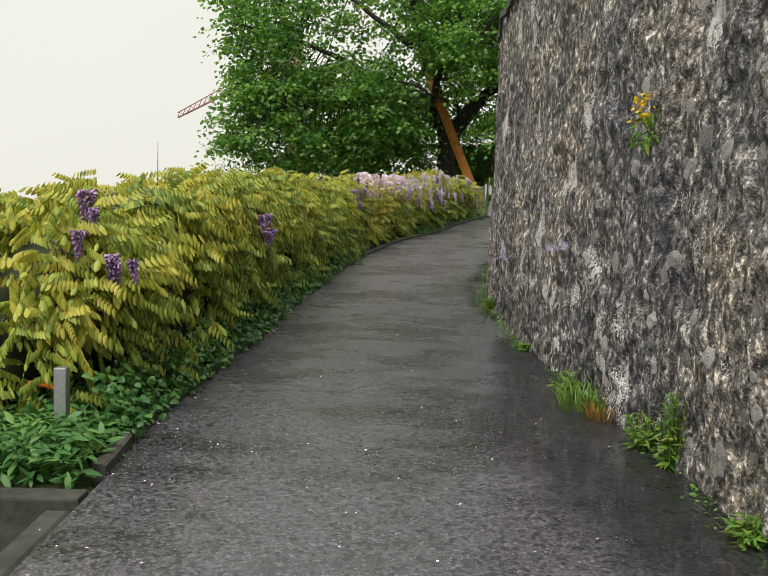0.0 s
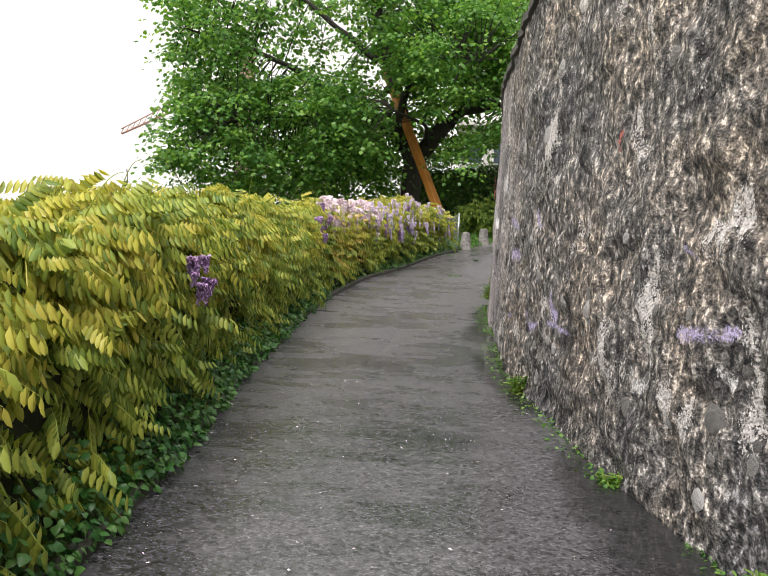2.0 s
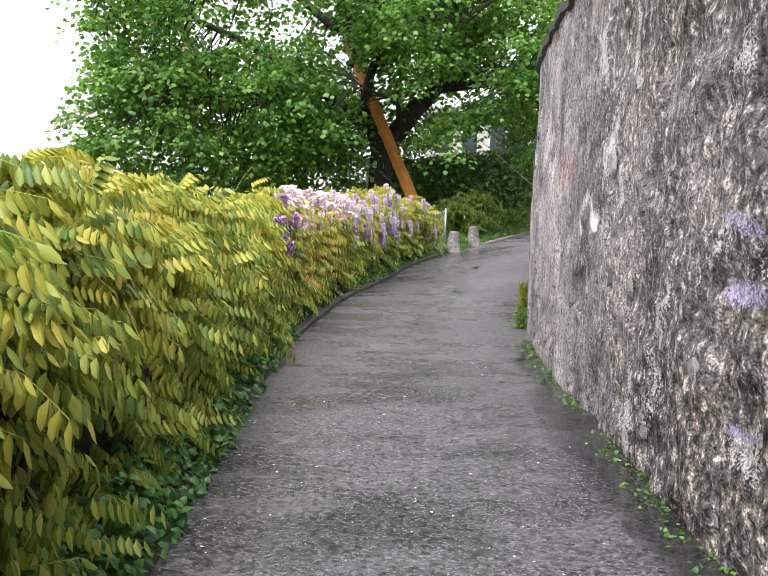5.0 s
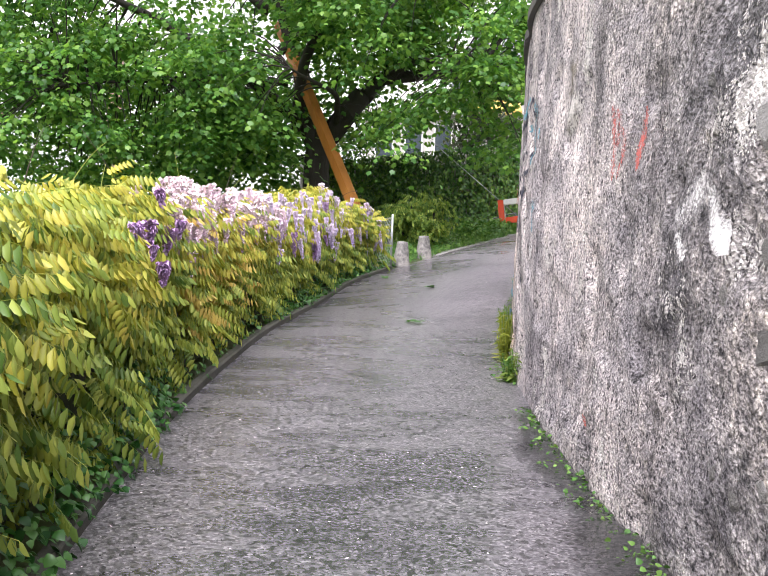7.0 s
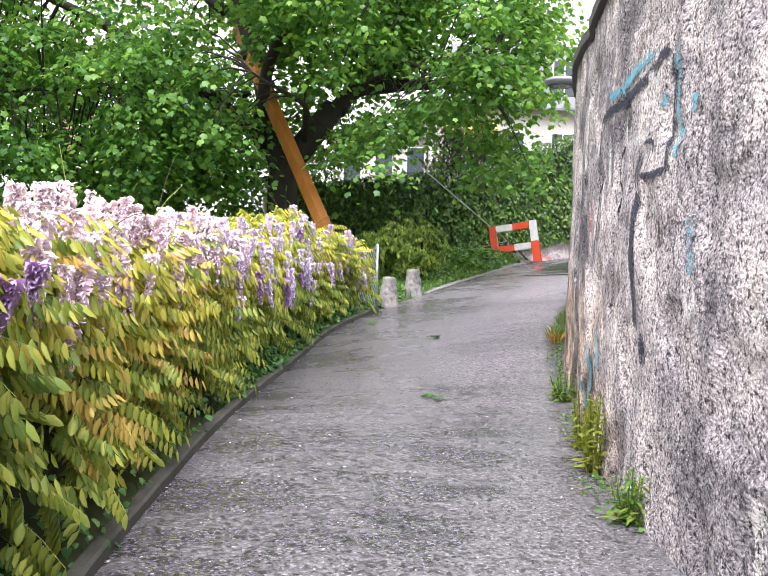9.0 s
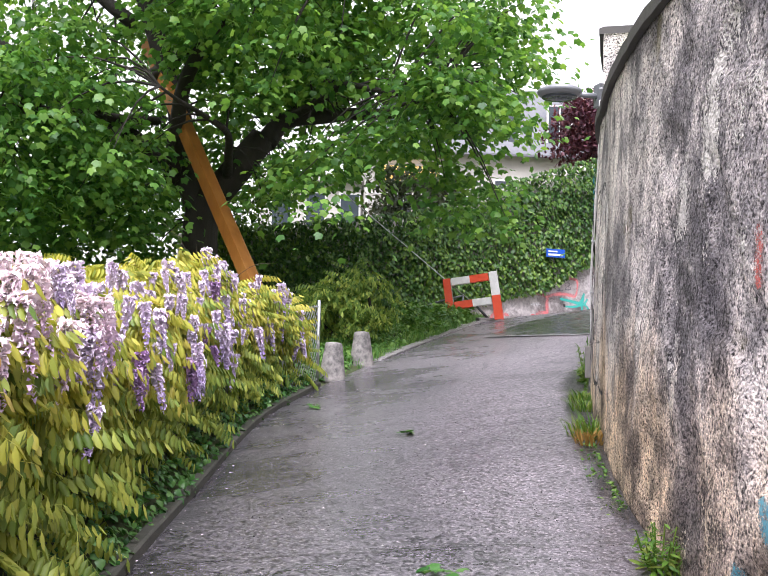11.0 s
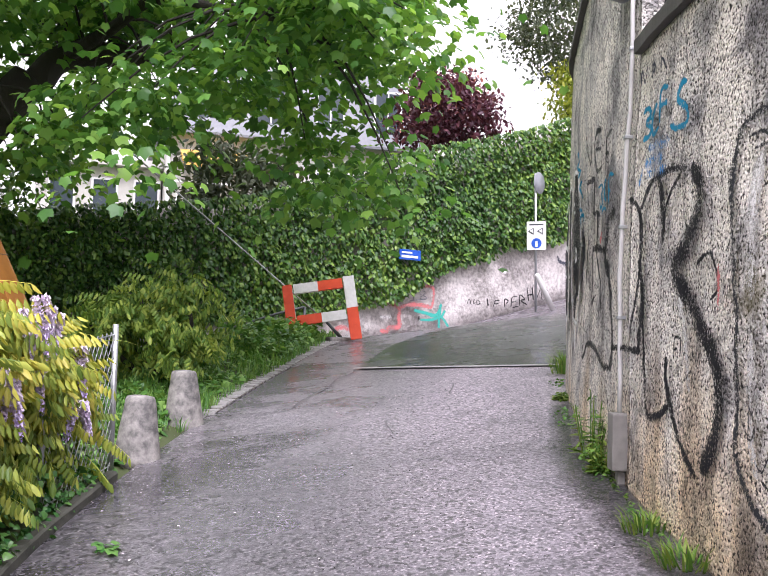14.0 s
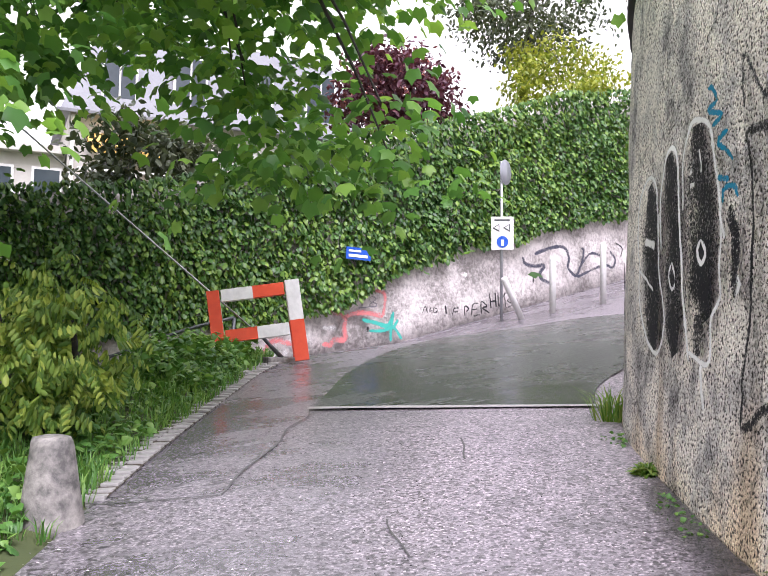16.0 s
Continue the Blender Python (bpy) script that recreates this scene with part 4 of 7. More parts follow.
for k, (pts, r0, r1) in enumerate(BOUGHS):
    q, t = spline(np.array(pts), 0.2)
    q = q + 0.06 * np.column_stack([wave(q, 0.9, 3 + k), wave(q, 0.9, 13 + k), wave(q, 0.9, 23 + k)])
    v, f = tube(q, np.linspace(r0, r1, len(q)) * (1 + 0.08 * wave(q, 2.0, k)), 10)
    part("trunk" if k == 0 else "limb", mesh_of("limb", v, f, M_BARK, True), None, tree)
    limb_pts.append(q)
BALLS = [((-0.4, 35.8, 8.6), (6.0, 5.2, 5.4)), ((4.0, 32.2, 7.0), (3.3, 3.3, 2.7)), ((-2.6, 34.6, 4.9), (4.0, 2.4, 2.0)), ((1.2, 33.4, 5.6), (2.6, 2.6, 1.9)),
         ((3.8, 36.2, 10.5), (3.8, 3.8, 3.6)), ((5.1, 31.0, 4.9), (1.6, 1.4, 1.3)), ((3.6, 30.2, 4.3), (0.8, 0.8, 0.9))]
r = np.random.default_rng(51)
clumps = []
for (c, rad), n in zip(BALLS, (800, 330, 210, 60, 230, 50, 14)):
    d = r.normal(0, 1, (n, 3))
    d /= np.linalg.norm(d, axis=1)[:, None]
    q = np.array(c) + d * np.array(rad) * (r.uniform(0.45, 1.0, n) ** 0.4)[:, None]
    q += 0.35 * np.column_stack([wave(q, 0.6, 1), wave(q, 0.6, 2), wave(q, 0.6, 3)])
    clumps.append(q)
clumps = np.vstack(clumps)
clumps = clumps[clumps[:, 2] > np.where(clumps[:, 0] < 1.5, 3.0, 3.55) + 0.25 * wave(clumps, 0.8, 8)]
# keep a window round the prop and the low trunk
gap_a, gap_b = np.array([4.35, 31.0, 4.0]), np.array([6.6, 38.0, 5.35])
gap_t = np.clip((clumps - gap_a) @ (gap_b - gap_a) / np.dot(gap_b - gap_a, gap_b - gap_a), 0, 1)
off = clumps - (gap_a + gap_t[:, None] * (gap_b - gap_a))
clumps = clumps[np.hypot(off[:, 0], off[:, 2]) > 0.85]
near_prop = (np.abs(clumps[:, 0] - (2.9 - (clumps[:, 2] - 3.3) * 0.40)) < 0.6) & (clumps[:, 2] < 6.6) & (clumps[:, 1] < 35.6)
clumps = clumps[~near_prop]
for q in (limb_pts[0], limb_pts[1][:9], limb_pts[2]):
    ahead = 35.8 - clumps[:, 1]
    dd = np.min(np.hypot((clumps[:, 0] + 0.16 * ahead)[:, None] - q[None, ::3, 0], (clumps[:, 2] + 0.21 * ahead)[:, None] - q[None, ::3, 2]), axis=1)
    clumps = clumps[(dd > 0.5) | (clumps[:, 1] > 36.3) | (clumps[:, 2] > 7.5)]
per = 52
p = np.repeat(clumps, per, axis=0)
k = len(p)
g = r.normal(0, 1, (k, 3)) * np.array([0.36, 0.36, 0.11])
p = p + g
p[:, 2] -= 0.55 * (g[:, 0] ** 2 + g[:, 1] ** 2)
MV, MF = maple()
az = np.arctan2(g[:, 1], g[:, 0]) + r.normal(0, 0.6, k)
v, f = scatter(MV, MF, p, turns(r.normal(0, 0.4, k), r.normal(0.5, 0.38, k), az), r.uniform(0.7, 1.2, k) * np.interp(p[:, 1], [29.5, 35], [0.105, 0.15]))
part("crown", mesh_of("crown", v, f, M_MAPLE), None, tree, "dense crown of fresh green lobed leaves")
tw = []
allp = np.vstack(limb_pts[1:])
for c in clumps[::2]:
    near = allp[np.argmin(np.linalg.norm(allp - c, axis=1))]
    t = np.linspace(0, 1, 5)[:, None]
    pts = near + (c - near) * t + np.array([[0, 0, 0.25]]) * np.sin(t * math.pi)
    tw.append(tube(pts, np.linspace(0.022, 0.006, 5), 4, False))
v, f = join(tw)
tagged(part("twig_growth", mesh_of("twig_growth", v, f, M_BARK, True), None, tree), kind="stuff")

# timber prop against the maple
prop = thing("timber_prop", "leaning orange-brown square timber prop supporting the maple", "tree prop")
a, b = Vector((2.95, 33.25, 2.7)), Vector((1.18, 36.35, 7.6))
a = a + (a - b) * 0.35
long = (b - a).length
m = Matrix.Translation(a) @ (b - a).to_track_quat("Z", "Y").to_matrix().to_4x4()
part("beam", boxed(-0.115, -0.11, 0, 0.115, 0.11, long, 0.012, m), M_PROP, prop)
part("cheek_board", boxed(-0.148, -0.085, 0.2, -0.118, 0.085, long * 0.9, 0.006, m), M_PROP, prop)


# ---- climbing leaves on the far wall ----
r = np.random.default_rng(61)
k = 46000
u = r.uniform(-9.5, 14, k)
lo, hi = ivy_foot(u) + 0.22 + 0.12 * wave(np.column_stack([u, u * 0, u * 0]), 1.4, 2) + 0.05 * wave(np.column_stack([u, u * 0, u * 0]), 5, 3), ivy_top(u) + 0.15
z = lo + (hi - lo) * r.uniform(0, 1, k)
a = ivy_line(u)
q = np.column_stack([a, z])
bulge = 0.10 + 0.10 * wave(q, 0.8, 5) + 0.10 * wave(q, 2.7, 6) + 0.05 * wave(q, 6.0, 8) + r.uniform(-0.04, 0.07, k)
p = np.column_stack([a[:, 0] + IVY_D[1] * bulge, a[:, 1] - IVY_D[0] * bulge, z])
az = -math.pi / 2 + r.normal(0, 0.8, k)
ivv, ivf = leaflet(1.0, 0.7, 0.15, 0.35)
v, f = scatter(ivv, ivf, p, turns(r.normal(0, 0.4, k), r.normal(0.75, 0.35, k), az), r.uniform(0.075, 0.13, k))
tagged(new("climbing_ivy", mesh_of("climbing_ivy", v, f, M_CLIMB)), "dense green creeper hanging over the far retaining wall", "creeper", kind="stuff")


# ---- bushes and trees beyond ----
def bush(name, label, category, at, radii, material, leaf, clump_n, per=26, seed=1, trunk=None, template=None, spread=0.22):
    """A shrub or small tree: a crown of leaf clumps on a few stems."""
    r = np.random.default_rng(seed)
    ob = thing(name, label, category)
    c = np.array(at, float)
    d = r.normal(0, 1, (clump_n, 3))
    d /= np.linalg.norm(d, axis=1)[:, None]
    q = c + d * np.array(radii) * (r.uniform(0.25, 1.0, clump_n) ** 0.5)[:, None]
    q += 0.25 * min(radii) * np.column_stack([wave(q, 1.2 / min(radii), s + seed) for s in (1, 2, 3)])
    p = np.repeat(q, per, axis=0)
    p = p + r.normal(0, 1, p.shape) * spread * np.array([1, 1, 0.7])
    k = len(p)
    tv, tf = template if template else leaflet(1.0, 0.55, 0.2, 0.3)
    v, f = scatter(tv, tf, p, turns(r.normal(0, 0.5, k), r.normal(0.4, 0.5, k), r.uniform(0, 6.283, k)), leaf * r.uniform(0.7, 1.2, k))
    part("crown", mesh_of("crown", v, f, material), None, ob)
    if trunk:
        base = np.array(trunk[0], float)
        for s in range(trunk[2]):
            e = q[r.integers(0, clump_n)] if trunk[2] > 1 else c
            t = np.linspace(0, 1, 7)[:, None]
            pts = base + np.array([[0.05 * s, 0.03 * s, 0]]) + (e - base) * t + 0.06 * np.sin(t * 5 + s)
            v, f = tube(pts, np.linspace(trunk[1], trunk[1] * 0.4, 7), 7)
            part("trunk", mesh_of("trunk", v, f, M_BARK, True), None, ob)
    return ob


PSV, PSF = pinnate(5, 1.0, 0.3)
bush("wisteria_bush", "rounded bush with feathery yellow-green leaves on dark twisted stems", "bush", (4.3, 32.6, 2.55), (0.8, 0.8, 0.62), M_BUSH, 0.26, 70, 12, 71, ((4.55, 32.5, 1.4), 0.05, 5), (PSV, PSF), 0.12)
bush("dark_shrub", "dense dark green shrub behind the maple", "shrub", (0.2, 39.4, 3.4), (2.6, 1.4, 2.2), M_CLIMB, 0.13, 150, 36, 72, None, None, 0.35)
bush("dark_shrub", "dense dark green shrub behind the maple", "shrub", (-4.2, 39.6, 3.2), (2.8, 1.4, 2.2), M_CLIMB, 0.13, 150, 36, 73, None, None, 0.35)
bush("dark_shrub", "dense dark green shrub beside the creeper wall", "shrub", (4.0, 39.4, 3.4), (2.2, 1.3, 1.9), M_CLIMB, 0.13, 130, 36, 74, None, None, 0.35)
bush("purple_shrub", "purple-leaved shrub above the creeper wall", "shrub", (14.5, 42.4, 8.3), (1.5, 1.2, 1.1), M_PLUM, 0.16, 105, 41, 75, ((14.5, 42.4, 6.0), 0.08, 4))
bush("yellow_green_shrub", "bright yellow-green rounded shrub above the creeper wall", "shrub", (20.2, 43.0, 9.7), (1.9, 1.4, 1.1), M_LIME, 0.14, 105, 44, 76, ((20.2, 43.0, 7.5), 0.07, 4))
bush("small_tree", "slim dark tree with grey-green crown above the creeper wall", "tree", (20.3, 44.2, 12.3), (2.2, 2.0, 1.8), M_OLIVE, 0.15, 165, 41, 77, ((19.7, 44.2, 7.5), 0.13, 1), None, 0.3)
bush("rose_tree", "small pale red flowering tree", "tree", (17.5, 47.0, 9.9), (1.2, 1.2, 1.1), M_ROSE, 0.14, 60, 35, 78, ((17.5, 47, 7.5), 0.06, 3))
bush("wall_shrub", "bushy grey-green shrub on top of the wall", "shrub", (8.2, 40.6, 5.6), (1.3, 0.8, 0.9), M_OLIVE, 0.16, 69, 38, 79)

# ---- house beyond ----
house = thing("house", "pale rendered house with slate mansard roof, balcony and ochre awning", "house")
hm = Matrix.Translation((10.5, 54.2, 0)) @ Matrix.Rotation(radians(-12), 4, "Z")
part("wall", boxed(0, 0, 0, 9.5, 8, 9.6, 0.03, hm), M_HOUSE, house)
bm = bmesh.new()
q = [hm @ Vector(c) for c in ((-0.3, -0.3, 9.6), (9.8, -0.3, 9.6), (9.8, 8.3, 9.6), (-0.3, 8.3, 9.6), (0.9, 0.9, 12.6), (8.6, 0.9, 12.6), (8.6, 7.1, 12.6), (0.9, 7.1, 12.6))]
q = [bm.verts.new(c) for c in q]
for face in ((0, 1, 5, 4), (1, 2, 6, 5), (2, 3, 7, 6), (3, 0, 4, 7), (4, 5, 6, 7), (3, 2, 1, 0)):
    bm.faces.new([q[k] for k in face])
part("roof", bm, M_SLATE, house)
m_glass = stuff("window_glass", (0.03, 0.04, 0.05), (0.07, 0.085, 0.10), 1, 0.08, 0.0)
for fl, z in enumerate((3.9, 6.9, 10.1)):
    for k in range(4):
        x = 0.9 + 2.2 * k
        y = -0.02 if fl < 2 else 0.0
        win = part("window", boxed(x, y - 0.06, z, x + 1.1, y + 0.05, z + 1.7, 0.01, hm), M_WHITE, house)
        part("pane", boxed(x + 0.08, y - 0.075, z + 0.08, x + 0.52, y - 0.055, z + 1.62, 0.0, hm), m_glass, win)
        part("pane", boxed(x + 0.58, y - 0.075, z + 0.08, x + 1.02, y - 0.055, z + 1.62, 0.0, hm), m_glass, win)
bal = part("balcony", boxed(0.2, -1.5, 6.45, 9.3, -0.02, 6.7, 0.02, hm), M_HOUSE, house)
for k in range(24):
    part("baluster", boxed(0.3 + 0.39 * k, -1.46, 6.7, 0.33 + 0.39 * k, -1.43, 7.6, 0.0, hm), M_WHITE, bal)
part("handrail", boxed(0.2, -1.5, 7.6, 9.3, -1.4, 7.66, 0.0, hm), M_WHITE, bal)
bm = bmesh.new()
q = [bm.verts.new(hm @ Vector(c)) for c in ((0.5, -0.08, 9.0), (2.9, -0.08, 9.0), (2.9, -1.7, 8.3), (0.5, -1.7, 8.3), (2.9, -1.7, 8.1), (0.5, -1.7, 8.1), (0.5, -0.08, 8.9), (2.9, -0.08, 8.9))]
for face in ((0, 1, 2, 3), (3, 2, 4, 5), (6, 5, 4, 7)):
    bm.faces.new([q[k] for k in face])
part("awning", bm, M_OCHRE, house)
part("side_wing", boxed(-4.2, 0.6, 0, -0.05, 7.0, 8.3, 0.03, hm), M_HOUSE, house, "pale flat-roofed side wing")
part("wing_roof_slab", boxed(-4.5, 0.2, 8.3, -0.05, 7.2, 8.55, 0.02, hm), M_HOUSE, house)
for x in (-3.8, -2.4, -1.0):
    win = part("window", boxed(x, 0.52, 6.2, x + 0.9, 0.63, 7.9, 0.01, hm), M_WHITE, house)
    part("pane", boxed(x + 0.08, 0.50, 6.28, x + 0.82, 0.525, 7.82, 0.0, hm), m_glass, win)
part("gutter", boxed(-0.4, -0.45, 9.5, 9.9, -0.31, 9.62, 0.02, hm), M_SLATE, house)
part("downpipe", boxed(0.05, -0.16, 0, 0.17, -0.04, 9.5, 0.02, hm), M_WHITE, house)


# ---- street furniture ----
def bollard(x, y, tilt, label):
    z = float(way_z(x, y)) - 0.05
    ob = thing("stone_bollard", label, "bollard", "stone bollards", at=pose(x, y, z, tilt[0], tilt[1], 20))
    v, f = lathe([(0.176, 0), (0.172, 0.05), (0.152, 0.22), (0.118, 0.46), (0.112, 0.50), (0.10, 0.523), (0.06, 0.53)], 18)
    v = v + 0.008 * np.column_stack([wave(v, 6, 1), wave(v, 6, 2), wave(v, 6, 3)])
    part("post", mesh_of("bollard", v, f, M_CONC, True), None, ob)
    return ob


bollard(3.38, 29.62, (0, 2), "squat tapered concrete bollard standing by the fence end")
bollard(4.08, 30.72, (0, -2), "squat tapered concrete bollard standing at the verge")

lamp = thing("wall_lamp", "round flat grey street lamp on a wall bracket", "street lamp")
lz = 4.76
lc = wall_at([S_JOIN + 0.35], [lz])[0]
head = np.array([lc[0] - 0.53, lc[1] + 0.02, lz])
v, f = lathe([(0.10, -0.055), (0.20, -0.05), (0.235, -0.02), (0.245, 0.0), (0.235, 0.02), (0.17, 0.05), (0.06, 0.065)], 28)
part("shade", mesh_of("shade", v + head, f, M_LAMP, True), None, lamp)
v, f = lathe([(0.12, -0.066), (0.19, -0.062), (0.19, -0.054)], 24)
part("lens", mesh_of("lens", v + head, f, m_glass, True), None, lamp)
v, f = tube([head + np.array([0.2, 0, 0]), head + np.array([0.53, 0, 0])], 0.03, 10)
part("arm", mesh_of("arm", v, f, M_LAMP, True), None, lamp)
part("bracket", boxed(lc[0] - 0.09, lc[1] - 0.07, lz - 0.13, lc[0] + 0.02, lc[1] + 0.07, lz + 0.13, 0.01), M_LAMP, lamp)

conduit = thing("conduit", "pale cable conduit running down the wall into a box", "conduit")
cs = S_JOIN + 0.1
cz0 = float(way_z(5.5, 26.75))
zz = np.linspace(cz0 + 0.42, lz - 0.1, 14)
pts = wall_at(np.full(14, cs), zz, 0.03)
v, f = tube(pts, 0.015, 8)
part("pipe", mesh_of("pipe", v, f, M_PVC, True), None, conduit)
b0 = wall_at([cs], [cz0 + 0.26])[0]
wa = math.atan2(*(np.interp(cs, WALL_S, WALL_N[:, k]) for k in (1, 0)))
bmat = Matrix.Translation(b0) @ Matrix.Rotation(wa, 4, "Z")
part("junction_box", boxed(-0.02, -0.07, -0.17, 0.09, 0.07, 0.17, 0.012, bmat), M_BOX, conduit, "grey-brown weathered junction box")
part("lower_pipe", boxed(0.0, -0.035, -0.36, 0.05, 0.035, -0.17, 0.01, bmat), M_BOX, conduit)
for k in range(5):
    q = wall_at([cs], [cz0 + 1.0 + 0.55 * k])[0]
    part("clip", boxed(-0.01, -0.022, -0.01, 0.05, 0.022, 0.01, 0.003, Matrix.Translation(q) @ Matrix.Rotation(wa, 4, "Z")), M_STEEL, conduit)

# red and white barrier round the cable anchor
barrier = thing("barrier", "red and white striped wooden barrier frame standing on the way", "barrier")
bz = float(way_z(8.2, 35.2))


def striped(name, x0, z0, x1, z1, y0, y1, n, first, m, horizontal):
    for k in range(n):
        mt = M_RED if (k + first) % 2 else M_WHITE
        if horizontal:
            part(name, boxed(x0 + (x1 - x0) * k / n, y0, z0, x0 + (x1 - x0) * (k + 1) / n, y1, z1, 0.003, m), mt, barrier)
        else:
            part(name, boxed(x0, y0, z0 + (z1 - z0) * k / n, x1, y1, z0 + (z1 - z0) * (k + 1) / n, 0.003, m), mt, barrier)


for off, tilt, turn in ((0.0, -9, 0), (0.42, 9, 0)):
    m = pose(7.27 + 0.45 * off, 35.72 + 0.9 * off, bz - 0.12, 0, -9, -27) @ pose(0, 0, 0, tilt, 0, 0)
    striped("rail_board", 0.17, 0.83, 0.93, 0.98, -0.02, 0.02, 2, 0, m, True)
    striped("rail_board", 0.17, 0.33, 0.93, 0.48, -0.02, 0.02, 2, 1, m, True)
    striped("post_board", 0.0, 0.24, 0.15, 0.36, -0.022, 0.022, 1, 0, m, False)
    striped("post_board", 0.0, 0.36, 0.15, 0.98, -0.022, 0.022, 1, 1 if off == 0 else 0, m, False)
    striped("post_board", 0.95, 0.0, 1.12, 1.0, -0.022, 0.022, 2, 1, m, False)
    part("leg", boxed(0.04, -0.02, 0.0, 0.10, 0.02, 0.26, 0.004, m), M_CONC, barrier)

anchor = thing("cable_anchor", "thin steel guy cable tied to a concrete block, holding the maple", "cable")
part("block", boxed(7.85, 35.5, bz - 0.04, 8.35, 35.8, bz + 0.07, 0.02), M_CONC, anchor)
v, f = tube([(8.1, 35.62, bz + 0.06), (7.9, 35.75, bz + 0.3)], [0.03, 0.02], 8)
part("turnbuckle", mesh_of("turnbuckle", v, f, M_DARKSTEEL, True), None, anchor)
v, f = tube(np.linspace((7.9, 35.75, bz + 0.3), (2.2, 37.6, 7.6), 12), 0.012, 6)
part("cable", mesh_of("cable", v, f, M_STEEL, True), None, anchor)

# road sign on a pole
sx, sy = 14.45, 38.75
sz = float(way_z(sx, sy))
sign = thing("road_sign", "grey pole with white notice board and round grey sign", "road sign")
v, f = tube([(sx, sy, sz - 0.05), (sx - 0.06, sy, sz + 3.05)], 0.03, 10)
part("pole", mesh_of("pole", v, f, M_STEEL, True), None, sign)
bmat = pose(sx - 0.04, sy - 0.045, sz + 1.35, 0, -1, -40)
brd = part("board", boxed(-0.21, -0.012, 0, 0.21, 0.0, 0.63, 0.004, bmat), M_WHITE, sign, "white board with two warning triangles above a blue disc")
v, f = lathe([(0.11, -0.003), (0.11, 0.003)], 24)
disc = mesh_of("disc", v, f, M_BLUE)
ob = part("disc", disc, None, brd, "blue disc")
ob.matrix_world = bmat @ pose(0, -0.017, 0.15, 90, 0, 0)
part("walker_mark", boxed(-0.025, -0.026, 0.07, 0.025, -0.021, 0.19, 0.0, bmat), M_WHITE, brd)
for x in (-0.1, 0.1):
    bm = bmesh.new()
    bmesh.ops.create_cone(bm, cap_ends=True, segments=3, radius1=0.085, radius2=0.085, depth=0.006)
    bmesh.ops.transform(bm, matrix=bmat @ pose(x, -0.017, 0.42, 90, 0, 0) @ pose(0, 0, 0, 0, 0, 90), verts=bm.verts)
    part("triangle", bm, M_DARKSTEEL, brd)
    bm = bmesh.new()
    bmesh.ops.create_cone(bm, cap_ends=True, segments=3, radius1=0.055, radius2=0.055, depth=0.006)
    bmesh.ops.transform(bm, matrix=bmat @ pose(x, -0.021, 0.42, 90, 0, 0) @ pose(0, 0, 0, 0, 0, 90), verts=bm.verts)
    part("triangle_field", bm, M_WHITE, brd)
part("text_bar", boxed(-0.15, -0.017, 0.55, 0.15, -0.013, 0.58, 0.0, bmat), M_DARKSTEEL, brd)
v, f = lathe([(0.24, -0.006), (0.245, 0.0), (0.24, 0.006)], 32)
ob = part("round_sign", mesh_of("round_sign", v, f, M_LAMP, True), None, sign, "grey back of a round sign")
ob.matrix_world = pose(sx + 0.05, sy, sz + 2.85, 90, 0, 22)


def white_post(x, y, tilt, high, label):
    z = float(way_z(x, y)) - 0.04
    ob = thing("white_post", label, "bollard", "white posts", at=pose(x, y, z, tilt[0], tilt[1], 0))
    v, f = lathe([(0.062, 0), (0.06, high - 0.03), (0.05, high), (0.02, high + 0.01)], 14)
    part("post", mesh_of("post", v, f, M_WHITE, True), None, ob)
    return ob


white_post(14.62, 38.35, (0, -32), 0.92, "white tubular steel post knocked over to a slant")
white_post(15.2, 38.15, (0, -1), 1.08, "upright white tubular steel post")
white_post(16.25, 37.85, (0, -1), 1.22, "upright white tubular steel post")

plate = thing("street_name_plate", "blue enamel street name plate half hidden in creeper", "sign")
pp = ivy_line(np.array(-0.8))
pm = pose(pp[0], pp[1] - 0.30, 4.12, 0, 0, 6)
part("plate", boxed(-0.27, -0.008, 0, 0.27, 0.008, 0.21, 0.003, pm), M_BLUE, plate)
part("text_bar", boxed(-0.22, -0.013, 0.13, 0.05, -0.009, 0.165, 0.0, pm), M_WHITE, plate)
part("text_bar", boxed(-0.22, -0.013, 0.04, 0.20, -0.009, 0.09, 0.0, pm), M_WHITE, plate)

# handrail going down beside the verge
rail = thing("handrail", "low dark metal handrail descending beside the verge", "railing")
rp = np.array([(8.05, 36.9, 2.98), (7.45, 37.1, 2.80), (6.5, 37.3, 2.42), (5.6, 37.5, 2.08), (4.6, 37.7, 1.7)])
v, f = tube(spline(rp, 0.2)[0], 0.022, 8)
part("top_bar", mesh_of("top_bar", v, f, M_DARKSTEEL, True), None, rail)
v, f = tube(spline(rp - np.array([0, 0, 0.28]), 0.2)[0], 0.014, 8)
part("lower_bar", mesh_of("lower_bar", v, f, M_DARKSTEEL, True), None, rail)
for q in rp:
    v, f = tube([q - np.array([0.06, 0, 0.95]), q], 0.026, 8)
    part("post", mesh_of("post", v, f, M_DARKSTEEL, True), None, rail)

